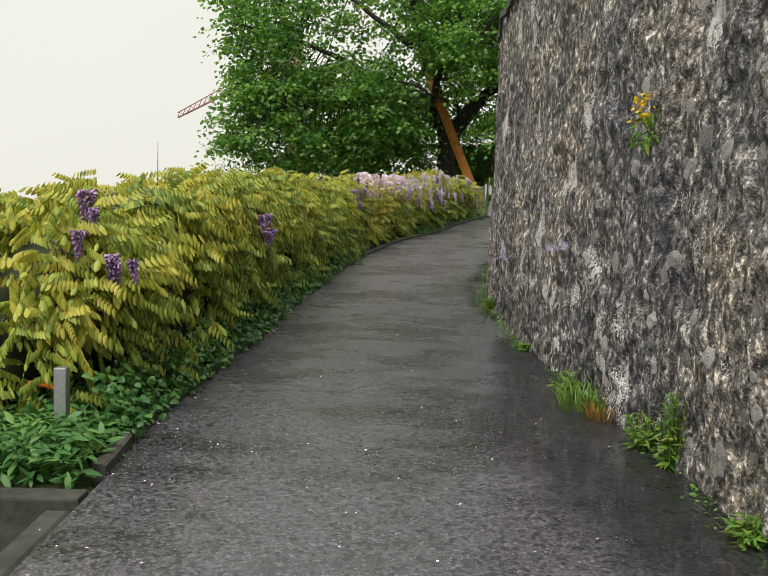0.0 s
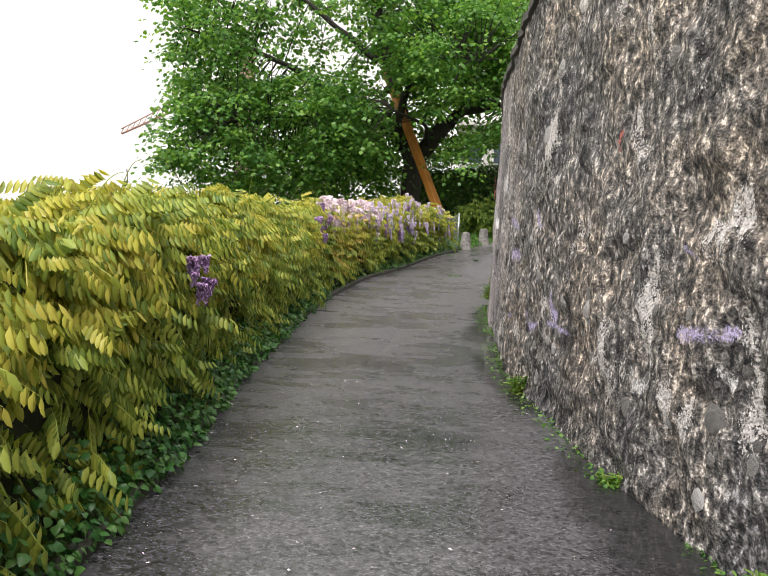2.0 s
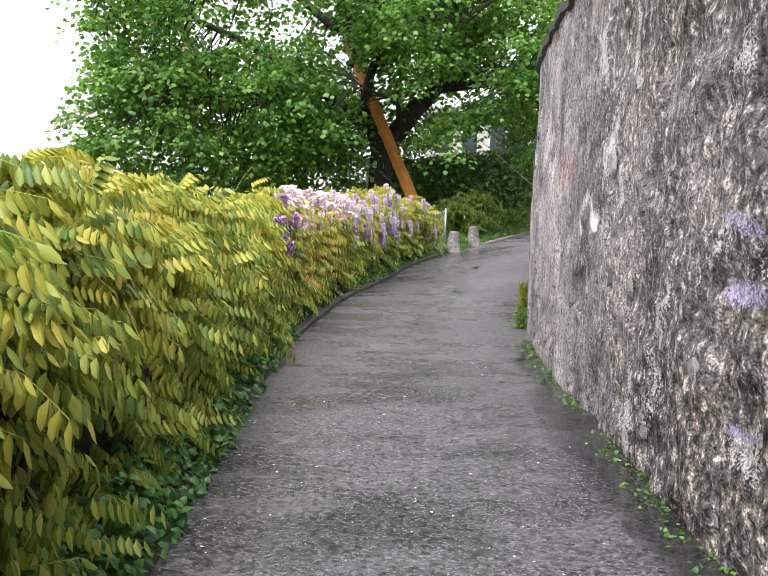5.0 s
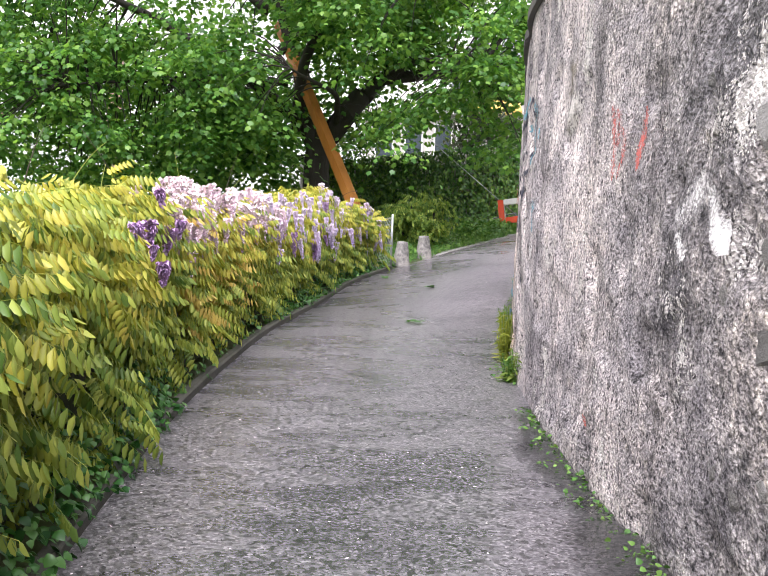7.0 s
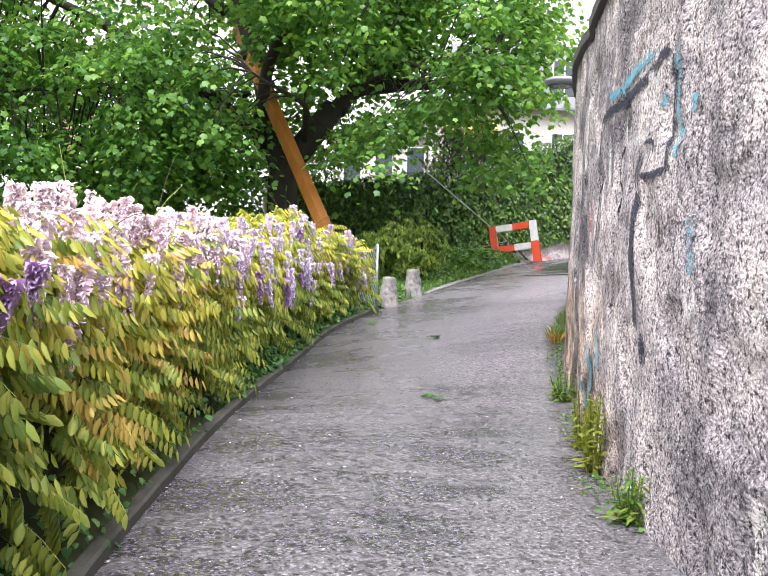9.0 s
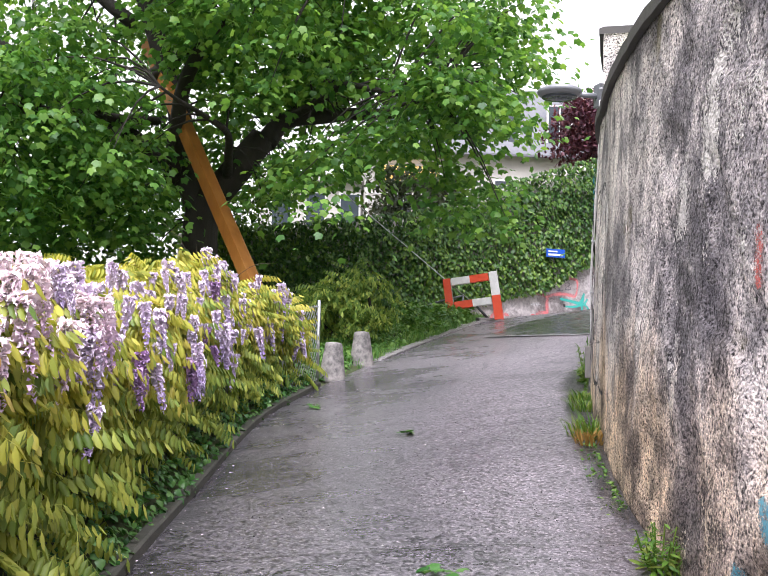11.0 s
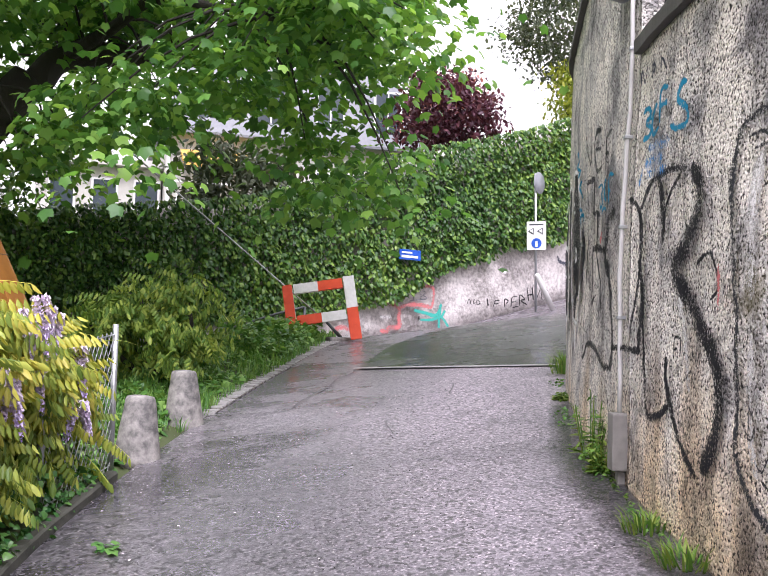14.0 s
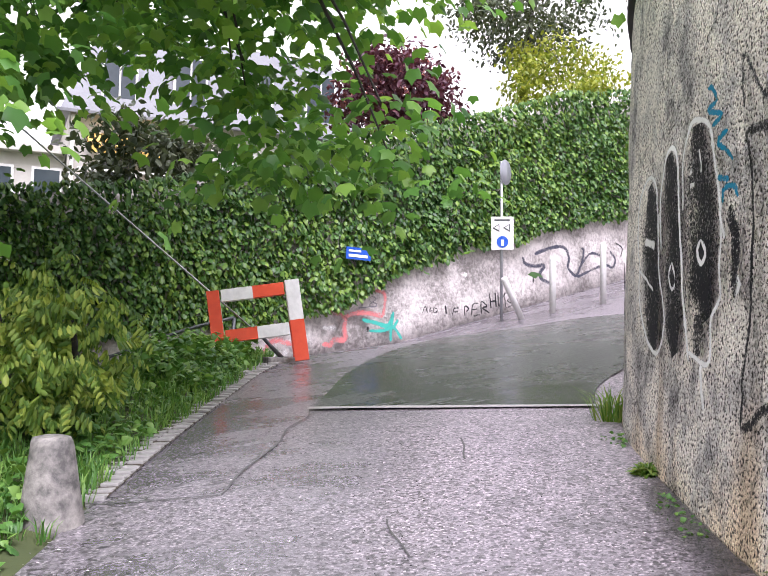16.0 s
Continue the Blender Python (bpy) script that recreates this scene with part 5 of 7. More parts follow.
# wire fence end and post at the end of the hedge
fence = thing("wire_fence", "galvanised wire mesh fence at the end of the hedge", "fence")
fa, fb = np.array([2.5, 28.45]), np.array([3.12, 29.33])
for q in (fa, fb):
    z = float(way_z(*q))
    v, f = tube([(q[0], q[1], z - 0.05), (q[0], q[1], z + 1.05)], 0.022, 8)
    part("post", mesh_of("post", v, f, M_STEEL, True), None, fence)
wires = []
for k in range(-9, 15):
    for lean in (9, -9):
        a0, a1 = (k, k + 9) if lean > 0 else (k + 9, k)
        t0, t1 = np.clip(np.array([a0, a1]) / 14, 0, 1)
        if t0 == t1:
            continue
        h0, h1 = (t0 * 14 - a0) / (a1 - a0), (t1 * 14 - a0) / (a1 - a0)
        q0, q1 = fa + (fb - fa) * t0, fa + (fb - fa) * t1
        wires.append(tube([(q0[0], q0[1], float(way_z(*q0)) + h0), (q1[0], q1[1], float(way_z(*q1)) + h1)], 0.0035, 4, False))
for h in (0.06, 0.98):
    wires.append(tube([(fa[0], fa[1], float(way_z(*fa)) + h), (fb[0], fb[1], float(way_z(*fb)) + h)], 0.005, 4, False))
v, f = join(wires)
part("wire_mesh", mesh_of("wire_mesh", v, f, M_STEEL), None, fence)

# tower crane far across the valley
crane = thing("tower_crane", "distant reddish lattice tower crane against the sky", "crane")
m_crane = stuff("faded_red_steel", (0.30, 0.17, 0.14), (0.42, 0.26, 0.22), 1, 0.6, 0.1)
ca, cb = np.array([-20.2, 90.0, 10.2]), np.array([-9.0, 90.0, 16.0])
for off in ((0, 0, 0), (0, 0, 1.1), (0, 0.9, 0)):
    v, f = tube([ca + np.array(off) * 0.4, cb + np.array(off)], 0.06, 5)
    part("chord", mesh_of("chord", v, f, m_crane), None, crane)
n = 22
for k in range(n):
    q0, q1 = ca + (cb - ca) * k / n, ca + (cb - ca) * (k + 1) / n
    lift = np.array([0, 0, 1.1 * (0.4 + 0.6 * (k + 0.5) / n)])
    v, f = tube([q0, (q0 + q1) / 2 + lift, q1], 0.045, 4)
    part("brace", mesh_of("brace", v, f, m_crane), None, crane)
part("mast", boxed(-9.6, 89.6, -4.0, -8.4, 90.8, 18.0, 0.02), m_crane, crane)


# ---- kerbs, patches and the sunken corner ----
def edge_strip(i0, i1, name, wide, high, sink, material, label, inward=0.0):
    """A low kerb along the left edge of the way."""
    e = EDGE_L[(EDGE_L[:, 1] > i0) & (EDGE_L[:, 1] < i1)]
    t = np.gradient(e, axis=0)
    t /= np.linalg.norm(t, axis=1)[:, None]
    nn = np.column_stack([-t[:, 1], t[:, 0]])
    v, f = [], []
    z = way_z(e[:, 0], e[:, 1])
    for k in range(len(e)):
        a, b = e[k] - nn[k] * inward, e[k] + nn[k] * wide
        w = 0.006 * noise.noise(Vector((a[0] * 3, a[1] * 3, 0)))
        v += [(*a, z[k] - sink), (a[0], a[1], z[k] + high - 0.012 + w), (*(a + nn[k] * 0.015), z[k] + high + w), (*b, z[k] + high + w), (*b, z[k] - sink)]
    for k in range(len(e) - 1):
        for j in range(5):
            f.append((k * 5 + j, k * 5 + (j + 1) % 5, k * 5 + 5 + (j + 1) % 5, k * 5 + 5 + j))
    f += [tuple(range(5)), tuple(range((len(e) - 1) * 5, len(e) * 5))[::-1]]
    return tagged(new(name, mesh_of(name, v, f, material)), label, "kerb", kind="structure")


edge_strip(4.6, 29.2, "kerb_hedge", 0.07, 0.065, 0.1, M_KERB, "low mossy concrete kerb along the foot of the hedge")
edge_strip(-5.0, 4.3, "kerb_slab", 0.11, 0.012, 0.5, M_KERB, "flush wet concrete kerb above a sunken slab")
sunk = new("pavement_sunken", bm_mesh("pavement_sunken", boxed(-7.5, -5, -0.9, -1.63, 4.38, -0.36, 0.0), M_WATER))
tagged(sunk, "dark wet concrete slab lying lower than the way", "pavement", kind="structure")
bed = new("bed_edge", bm_mesh("bed_edge", boxed(-5.5, 4.36, -0.8, -1.44, 4.52, 0.055, 0.015), M_KERB))
tagged(bed, "mossy concrete edge of the planting bed", "bed edge", kind="structure")

# darker asphalt patch on the plateau with a pale joint along its front
pa = [(6.8, 32.62), (7.35, 33.25), (7.95, 33.95), (8.9, 34.85), (10.0, 35.6), (11.5, 36.2), (14, 36.6)]
pb = [(8.45, 30.85), (9.2, 31.5), (10.2, 32.05), (11.3, 32.6), (12.6, 33.3), (14.2, 34.1), (16.5, 35.2)]
c, _ = spline(np.hstack([np.array(pa), np.array(pb)]), 0.25)
v, f = loft(c[:, :2], c[:, 2:], 20, way_z, 0.010)
tagged(new("road_patch", mesh_of("road_patch", v, f[:, ::-1].copy(), M_PATCH, True)), "darker coarse wet asphalt patch in the way", "asphalt patch", kind="structure")


def ribbon(a, b, wide, lift, n=30, wob=0.02):
    """A thin strip lying on the way from a to b."""
    t = np.linspace(0, 1, n)[:, None]
    p = np.array(a) * (1 - t) + np.array(b) * t
    d = (np.array(b) - np.array(a)) / np.linalg.norm(np.array(b) - np.array(a))
    nn = np.array([-d[1], d[0]])
    p = p + nn * (wob * wave(np.column_stack([p, p[:, 0] * 0]), 1.5, 3))[:, None]
    w = wide * (0.8 + 0.4 * np.abs(wave(np.column_stack([p, p[:, 0] * 0]), 4, 4)))
    l, r_ = p + nn * w[:, None] / 2, p - nn * w[:, None] / 2
    v, f = loft(l, r_, 2, way_z, lift)
    return v, f[:, ::-1].copy()


M_JOINT = stuff("pale_joint", (0.28, 0.27, 0.265), (0.50, 0.48, 0.47), 20, 0.35, 0.3)
M_CRACK = stuff("dark_seam", (0.03, 0.03, 0.031), (0.11, 0.105, 0.105), 20, 0.4, 0.3)
v, f = ribbon((6.75, 32.6), (8.5, 30.8), 0.11, 0.016)
tagged(new("trim_joint", mesh_of("trim_joint", v, f, M_JOINT)), "pale worn concrete joint across the way", "joint", kind="structure")
for a, b, w in (((6.75, 32.55), (5.0, 30.6), 0.03), ((5.0, 30.6), (4.35, 31.0), 0.03), ((0.7, 22.8), (3.4, 22.4), 0.018), ((1.2, 24.6), (4.2, 24.3), 0.014), ((6.6, 30.2), (6.9, 30.75), 0.025), ((5.2, 29.0), (5.5, 29.5), 0.02)):
    v, f = ribbon(a, b, w * 0.6, 0.009, 40, 0.09)
    tagged(new("trim_seam", mesh_of("trim_seam", v, f, M_CRACK)), "dark irregular seam in the asphalt", "seam", kind="structure")

# water standing along the wall's foot
def puddle(y0, y1, wide, label):
    e = EDGE_R[(EDGE_R[:, 1] > y0) & (EDGE_R[:, 1] < y1)]
    e = np.column_stack([np.interp(np.linspace(0, 1, 90), np.linspace(0, 1, len(e)), e[:, j]) for j in (0, 1)])
    d = np.gradient(e, axis=0)
    d /= np.linalg.norm(d, axis=1)[:, None]
    nn = np.column_stack([-d[:, 1], d[:, 0]])
    t = np.linspace(0, 1, 90)
    q = np.column_stack([e, e[:, 0] * 0])
    w = wide * np.sqrt(np.sin(math.pi * np.clip(t, 0.004, 0.996))) * np.clip(1.0 + 0.6 * wave(q, 0.8, 5), 0.3, 1.6)
    v, f = loft(e + nn * w[:, None], e - nn * 0.08, 6, way_z, 0.009)
    me = mesh_of("water_puddle", v, f[:, ::-1].copy(), M_PUDDLE, True)
    rim = np.clip(np.minimum(t, 1 - t) * 12, 0, 1)[:, None] * np.array([0.0, 0.45, 0.75, 0.95, 1.0, 1.0])[None]
    me.attributes.new("edge", "FLOAT", "POINT").data.foreach_set("value", rim.ravel())
    tagged(new("water_puddle", me), label, "puddle", kind="structure")


puddle(1.5, 9.8, 0.95, "shallow dark puddle standing along the wall's foot")
puddle(9.9, 18.5, 0.5, "narrow wet film of water beside the wall")
puddle(22.0, 29.5, 0.45, "narrow wet film of water beside the wall")

# two rows of small setts along the verge
gutter = thing("kerb_setts", "two rows of small grey stone setts along the verge", "kerb", kind="structure")
g_line, _ = spline(np.array([(4.42, 31.08), (5.08, 32.0), (5.9, 33.07), (7.26, 34.8), (7.9, 35.5)]), 0.135)
sett = boxed(-0.06, -0.058, -0.05, 0.06, 0.058, 0.022, 0.012)
sett_mesh = bm_mesh("sett", sett, M_SETT)
t = np.gradient(g_line, axis=0)
r = np.random.default_rng(81)
for k in range(len(g_line)):
    a = math.atan2(t[k, 1], t[k, 0])
    for row in (0.0, 0.13):
        q = g_line[k] + np.array([-math.sin(a), math.cos(a)]) * (row - 0.02)
        ob = part("sett", sett_mesh, None, gutter)
        ob.matrix_world = pose(q[0], q[1], float(way_z(*q)) + r.uniform(-0.006, 0.006), r.uniform(-3, 3), r.uniform(-3, 3), math.degrees(a) + r.uniform(-4, 4))
v, f = loft(g_line + np.array([-0.05, 0.14]), g_line + np.array([0.06, -0.06]), 3, way_z, 0.0085)
part("joint_bed", mesh_of("joint_bed", v, f[:, ::-1].copy(), M_SOIL), None, gutter)

# ---- plants at the wall's foot ----
r = np.random.default_rng(91)


def foot_plant(name, label, s, high, wide, kind, seed, material=None):
    """A weed growing where the tall wall meets the way."""
    q = wall_at([s], [0.5], 0.01 + wide * 0.14)[0]
    z = float(way_z(q[0], q[1]))
    ob = thing(name, label, "weed", "weeds at the wall", at=pose(q[0], q[1], z - 0.01, 0, 0, seed * 50))
    if kind == "grass":
        part("grass_growth", mesh_of("grass_growth", *blades(int(100 * max(0.5, wide / 0.3)), high, wide, 1.1), material or M_GRASS), None, ob)
    else:
        rr = np.random.default_rng(seed)
        n = 16 if kind == "herb" else 9
        vs, fs, off = [], [], 0
        lv, lf = leaflet(0.10, 0.28, 0.15, 0.25)
        for k in range(n):
            a, rad = rr.uniform(0, 6.28), wide * 0.5 * math.sqrt(rr.uniform())
            h = high * rr.uniform(0.6, 1.0) * (1 - 0.3 * rad / (wide * 0.5 + 1e-6))
            m = 14
            tt = np.linspace(0.15, 1, m)
            base = np.column_stack([rad * math.cos(a) * (0.4 + 0.6 * tt), rad * math.sin(a) * (0.4 + 0.6 * tt), h * tt])
            az = np.arange(m) * 2.4 + a
            v, f = scatter(lv, lf, base, turns(rr.normal(0, 0.3, m), rr.normal(-0.1, 0.35, m), az), rr.uniform(0.5, 1.1, m) * (1.15 - 0.6 * tt))
            vs.append(v)
            fs.append(f + off)
            off += len(v)
            tv, tf = tube([(rad * 0.4 * math.cos(a), rad * 0.4 * math.sin(a), 0), (rad * math.cos(a), rad * math.sin(a), h)], 0.004, 4, False)
            tf = np.array([(q0, q1, q2) for q0, q1, q2, q3 in tf] + [(q0, q2, q3) for q0, q1, q2, q3 in tf])
            vs.append(tv)
            fs.append(tf + off)
            off += len(tv)
        part("foliage", mesh_of("foliage", np.vstack(vs), np.vstack(fs), material or M_GRASS), None, ob)
    return ob


foot_plant("weed_tuft", "bright green leafy weed at the wall's foot", 12.9, 0.22, 0.32, "herb", 1)
foot_plant("grass_tuft", "loose tuft of seeding grass lying on wet asphalt", 12.45, 0.22, 0.45, "grass", 2)
foot_plant("dry_grass_tuft", "small tuft of orange dry grass", 12.15, 0.16, 0.26, "grass", 3, M_DRYG)
foot_plant("weed_tuft", "bright green leafy weed at the wall's foot", 11.5, 0.26, 0.26, "herb", 4)
foot_plant("tall_weed", "tall narrow green weed against the wall", 11.08, 0.55, 0.16, "herb", 5, M_GRASS)
foot_plant("weed_tuft", "low green weed at the wall's foot", 10.05, 0.16, 0.22, "herb", 6)
foot_plant("weed_tuft", "small green weed in the wall's corner", 17.25, 0.24, 0.18, "herb", 7)
foot_plant("weed_tuft", "small green weed in the wall's corner", 14.6, 0.10, 0.15, "herb", 8)
foot_plant("tall_weed", "tall leafy pale green weed along the wall", 26.2, 0.62, 0.26, "herb", 9, M_LIME)
foot_plant("tall_weed", "tall leafy pale green weed along the wall", 26.7, 0.5, 0.22, "herb", 10, M_LIME)
foot_plant("weed_tuft", "bushy green weed against the wall", 25.2, 0.34, 0.24, "herb", 11)
foot_plant("grass_tuft", "low leafy green weed at the wall's foot", 28.2, 0.30, 0.3, "herb", 12)
foot_plant("grass_tuft", "thick tuft of green grass at the wall's foot", 31.15, 0.24, 0.34, "grass", 13)
foot_plant("dry_grass_tuft", "straw-coloured dead grass below the green tuft", 30.9, 0.16, 0.26, "grass", 14, M_DRYG)
foot_plant("grass_tuft", "narrow band of grass at the wall's foot", 32.2, 0.15, 0.26, "grass", 15)
foot_plant("grass_tuft", "narrow band of grass at the wall's foot", 32.7, 0.14, 0.26, "grass", 20)
foot_plant("tall_weed", "leafy green weed beside the junction box", 34.2, 0.5, 0.34, "herb", 16)
foot_plant("weed_tuft", "leafy green weed beside the junction box", 33.85, 0.24, 0.24, "herb", 17)
foot_plant("grass_tuft", "dark grass tuft at the wall's corner", 38.0, 0.32, 0.3, "grass", 18)
foot_plant("weed_tuft", "small weed in a crack at the wall", 36.4, 0.1, 0.14, "herb", 19)
# moss and litter line along the wall's foot
k = 2600
s = r.uniform(9, 37.5, k)
q = wall_at(s, np.full(k, 0.5), 0)[:, :2]
nn = np.column_stack([np.interp(s, WALL_S, WALL_N[:, j]) for j in (0, 1)])
q = q + nn * (0.02 + 0.16 * r.uniform(0, 1, k) ** 2.5)[:, None]
ok = wave(np.column_stack([q, q[:, 0] * 0]), 0.9, 7) > -0.05
q = q[ok]
k = len(q)
p = np.column_stack([q, way_z(q[:, 0], q[:, 1]) + r.uniform(0.0, 0.03, k)])
v, f = scatter(hv, hf, p, turns(r.normal(0, 0.5, k), r.normal(-0.3, 0.5, k), r.uniform(0, 6.28, k)), r.uniform(0.012, 0.035, k))
tagged(new("wall_foot_weeds", mesh_of("wall_foot_weeds", v, f, M_VERGE)), "thin line of moss and tiny weeds along the wall", "weeds", kind="stuff")

# yellow wallflower growing out of the wall
flower = thing("wallflower", "yellow wallflower with green leaves growing out of the wall", "flower")
q = wall_at([11.72], [2.03], 0.05)[0]
k = 90
pp = q + np.column_stack([r.normal(0, 0.035, k), r.normal(0, 0.035, k), r.uniform(-0.14, 0.08, k)])
v, f = scatter(*leaflet(0.07, 0.3), pp, turns(r.normal(0, 0.5, k), r.normal(0.2, 0.6, k), r.uniform(0, 6.28, k)), r.uniform(0.6, 1.2, k))
part("leaves_clump", mesh_of("leaves_clump", v, f, M_GRASS), None, flower)
k = 46
pp = q + np.column_stack([r.normal(-0.03, 0.03, k), r.normal(0, 0.035, k), r.uniform(0.02, 0.20, k)])
v, f = scatter(hv, hf, pp, turns(r.normal(0, 0.5, k), r.normal(0.2, 0.6, k), r.uniform(0, 6.28, k)), r.uniform(0.02, 0.035, k))
part("blossom", mesh_of("blossom", v, f, M_YELLOW), None, flower, "yellow petals")


# ---- verge and planting bed ----
def cover(name, label, count, region, leaf, material, high, seed, template):
    rr = np.random.default_rng(seed)
    x = rr.uniform(region[0], region[1], count)
    y = rr.uniform(region[2], region[3], count)
    d = left_x(y) - x
    ok = (d > region[4]) & (d < region[5])
    x, y = x[ok], y[ok]
    z = ground_z(x, y)
    k = len(x)
    lump = high * (0.45 + 0.55 * wave(np.column_stack([x, y, x * 0]), 1.6, seed)) * rr.uniform(0.1, 1.0, k)
    p = np.column_stack([x, y, z + np.maximum(0.01, lump)])
    v, f = scatter(template[0], template[1], p, turns(rr.normal(0, 0.5, k), rr.normal(0.0, 0.5, k), rr.uniform(0, 6.28, k)), leaf * rr.uniform(0.6, 1.2, k))
    tagged(new(name, mesh_of(name, v, f, material)), label, "ground cover", kind="stuff")


cover("mound_creeper", "thick mound of green creeper beside the barrier", 5200, (5.6, 7.9, 33.9, 36.6, 0.22, 1.3), 0.08, M_VERGE, 0.5, 105, (hv, hf))
cover("verge_creeper", "low green creeper covering the verge", 22000, (1.6, 8.3, 29.3, 37.8, 0.15, 3.6), 0.075, M_VERGE, 0.22, 101, (hv, hf))
r2 = np.random.default_rng(103)
k = 1300
y = r2.uniform(30.4, 36.6, k)
x = left_x(y) - r2.uniform(0.05, 1.6, k) ** 1.0
p = np.column_stack([x, y, ground_z(x, y)])
gb, gbf = blades(6, 0.2, 0.12, 0.6)
v, f = scatter(gb, gbf, p, turns(np.zeros(k), np.zeros(k), r2.uniform(0, 6.28, k)), r2.uniform(0.5, 1.1, k))
tagged(new("verge_grass", mesh_of("verge_grass", v, f, M_VERGE)), "uneven green grass on the verge", "grass", kind="stuff")
# bright herbs in the bed
k = 6500
x = r2.uniform(-3.4, -1.5, k)
y = 4.55 + r2.uniform(0, 1, k) ** 1.2 * 1.6
hgt = 0.05 + 0.24 * r2.uniform(0, 1, k) * (0.7 + 0.5 * wave(np.column_stack([x, y, x * 0]), 2.0, 2))
p = np.column_stack([x, y, np.maximum(ground_z(x, y), 0.0) + hgt])
lv, lf = leaflet(1.0, 0.34, 0.15, 0.3)
v, f = scatter(lv, lf, p, turns(r2.normal(0, 0.4, k), r2.normal(-0.1, 0.4, k), r2.uniform(0, 6.28, k)), r2.uniform(0.06, 0.12, k))
tagged(new("bed_herbs", mesh_of("bed_herbs", v, f, leafy("herb_leaf", [(0.035, 0.12, 0.035), (0.08, 0.20, 0.05), (0.15, 0.28, 0.07)], 0.45, 0.25))), "fresh green leafy herbs filling the planting bed", "herbs", kind="stuff")

post = thing("fence_post", "square grey galvanised fence post at the hedge's end", "post")
part("post", boxed(-1.83, 5.12, -0.1, -1.76, 5.19, 0.55, 0.006), M_STEEL, post)
hose = thing("orange_hose", "bright orange hose lying across the planting bed", "hose")
v, f = tube(spline(np.array([(-3.6, 5.75, 0.16), (-2.75, 5.7, 0.22), (-2.3, 5.6, 0.36), (-1.95, 5.5, 0.36), (-1.8, 5.45, 0.2)]), 0.05)[0], 0.016, 8)
part("hose", mesh_of("hose", v, f, M_ORANGE, True), None, hose)
railing = thing("metal_railing", "dark metal railing with upright bars behind the planting bed", "railing")
for z0 in (-0.12, 0.60):
    part("rail", boxed(-5.2, 7.0, z0, -2.35, 7.04, z0 + 0.035, 0.004), M_DARKSTEEL, railing)
for k in range(24):
    part("bar", boxed(-5.1 + 0.118 * k, 7.01, -0.6, -5.083 + 0.118 * k, 7.03, 0.60, 0.0), M_DARKSTEEL, railing)

# fallen petals, gravel and leaf litter on the asphalt
k = 1500
j = r2.integers(0, len(EDGE_L), k)
side = r2.uniform(0, 1, k) ** 2.2
q = EDGE_L[j] * (1 - side[:, None]) + EDGE_R[j] * side[:, None] + r2.normal(0, 0.06, (k, 2))
q = q[(q[:, 1] > 2) & (q[:, 1] < 31)]
k = len(q)
p = np.column_stack([q, way_z(q[:, 0], q[:, 1]) + 0.011])
v, f = scatter(np.array([(0, 0, 0), (0.6, -0.4, 0.1), (1, 0, 0.15), (0.6, 0.4, 0.1)]), [(0, 1, 2), (0, 2, 3)], p, turns(np.zeros(k), np.zeros(k), r2.uniform(0, 6.28, k)), r2.uniform(0.008, 0.022, k))
tagged(new("fallen_petals", mesh_of("fallen_petals", v, f, M_PINK)), "pale fallen blossom petals scattered on wet asphalt", "petals", kind="stuff")
k = 15000
j = r2.integers(0, len(EDGE_L) - 60, k)
side = r2.uniform(0.02, 0.97, k)
q = EDGE_L[j] * (1 - side[:, None]) + EDGE_R[j] * side[:, None] + r2.normal(0, 0.1, (k, 2))
q = q[(q[:, 1] > 1.5) & (q[:, 1] < 32) & (wave(np.column_stack([q, q[:, 0] * 0]), 1.3, 9) > -0.25)]
k = len(q)
p = np.column_stack([q, way_z(q[:, 0], q[:, 1]) + 0.005])
v, f = scatter(np.array([(-0.5, -0.4, 0), (0.6, -0.3, 0), (0.1, 0.6, 0), (0.05, 0.0, 0.7)]), [(0, 1, 3), (1, 2, 3), (2, 0, 3)], p, turns(np.zeros(k), np.zeros(k), r2.uniform(0, 6.28, k)), r2.uniform(0.005, 0.012, k))
m_grit, gn, gl, gb = nodes_of("loose_grit")
gr_ = ramp_of(gn, [(0.0, (0.03, 0.03, 0.032)), (0.6, (0.12, 0.115, 0.115)), (0.93, (0.22, 0.21, 0.205)), (1.0, (0.55, 0.53, 0.5))])
gl.new(gn.new("ShaderNodeNewGeometry").outputs["Random Per Island"], gr_.inputs["Fac"])
gl.new(gr_.outputs[0], gb.inputs["Base Color"])
gb.inputs["Roughness"].default_value = 0.35
tagged(new("loose_grit", mesh_of("loose_grit", v, f, m_grit)), "loose wet grit scattered on the asphalt", "grit", kind="stuff")
for x, y in ((3.1, 25.6), (2.15, 22.2), (2.7, 27.6)):
    ob = thing("fallen_leaves", "small sprig of green leaves fallen on the asphalt", "leaf litter", at=pose(x, y, float(way_z(x, y)) + 0.015, 0, 0, 40 * x))
    k = 9
    v, f = scatter(MV, MF, np.column_stack([r2.normal(0, 0.05, k), r2.normal(0, 0.05, k), r2.uniform(0.01, 0.03, k)]), turns(r2.normal(0, 0.2, k), r2.normal(-0.05, 0.2, k), r2.uniform(0, 6.28, k)), r2.uniform(0.05, 0.08, k))
    part("leaf_sprig", mesh_of("leaf_sprig", v, f, M_IVY), None, ob)


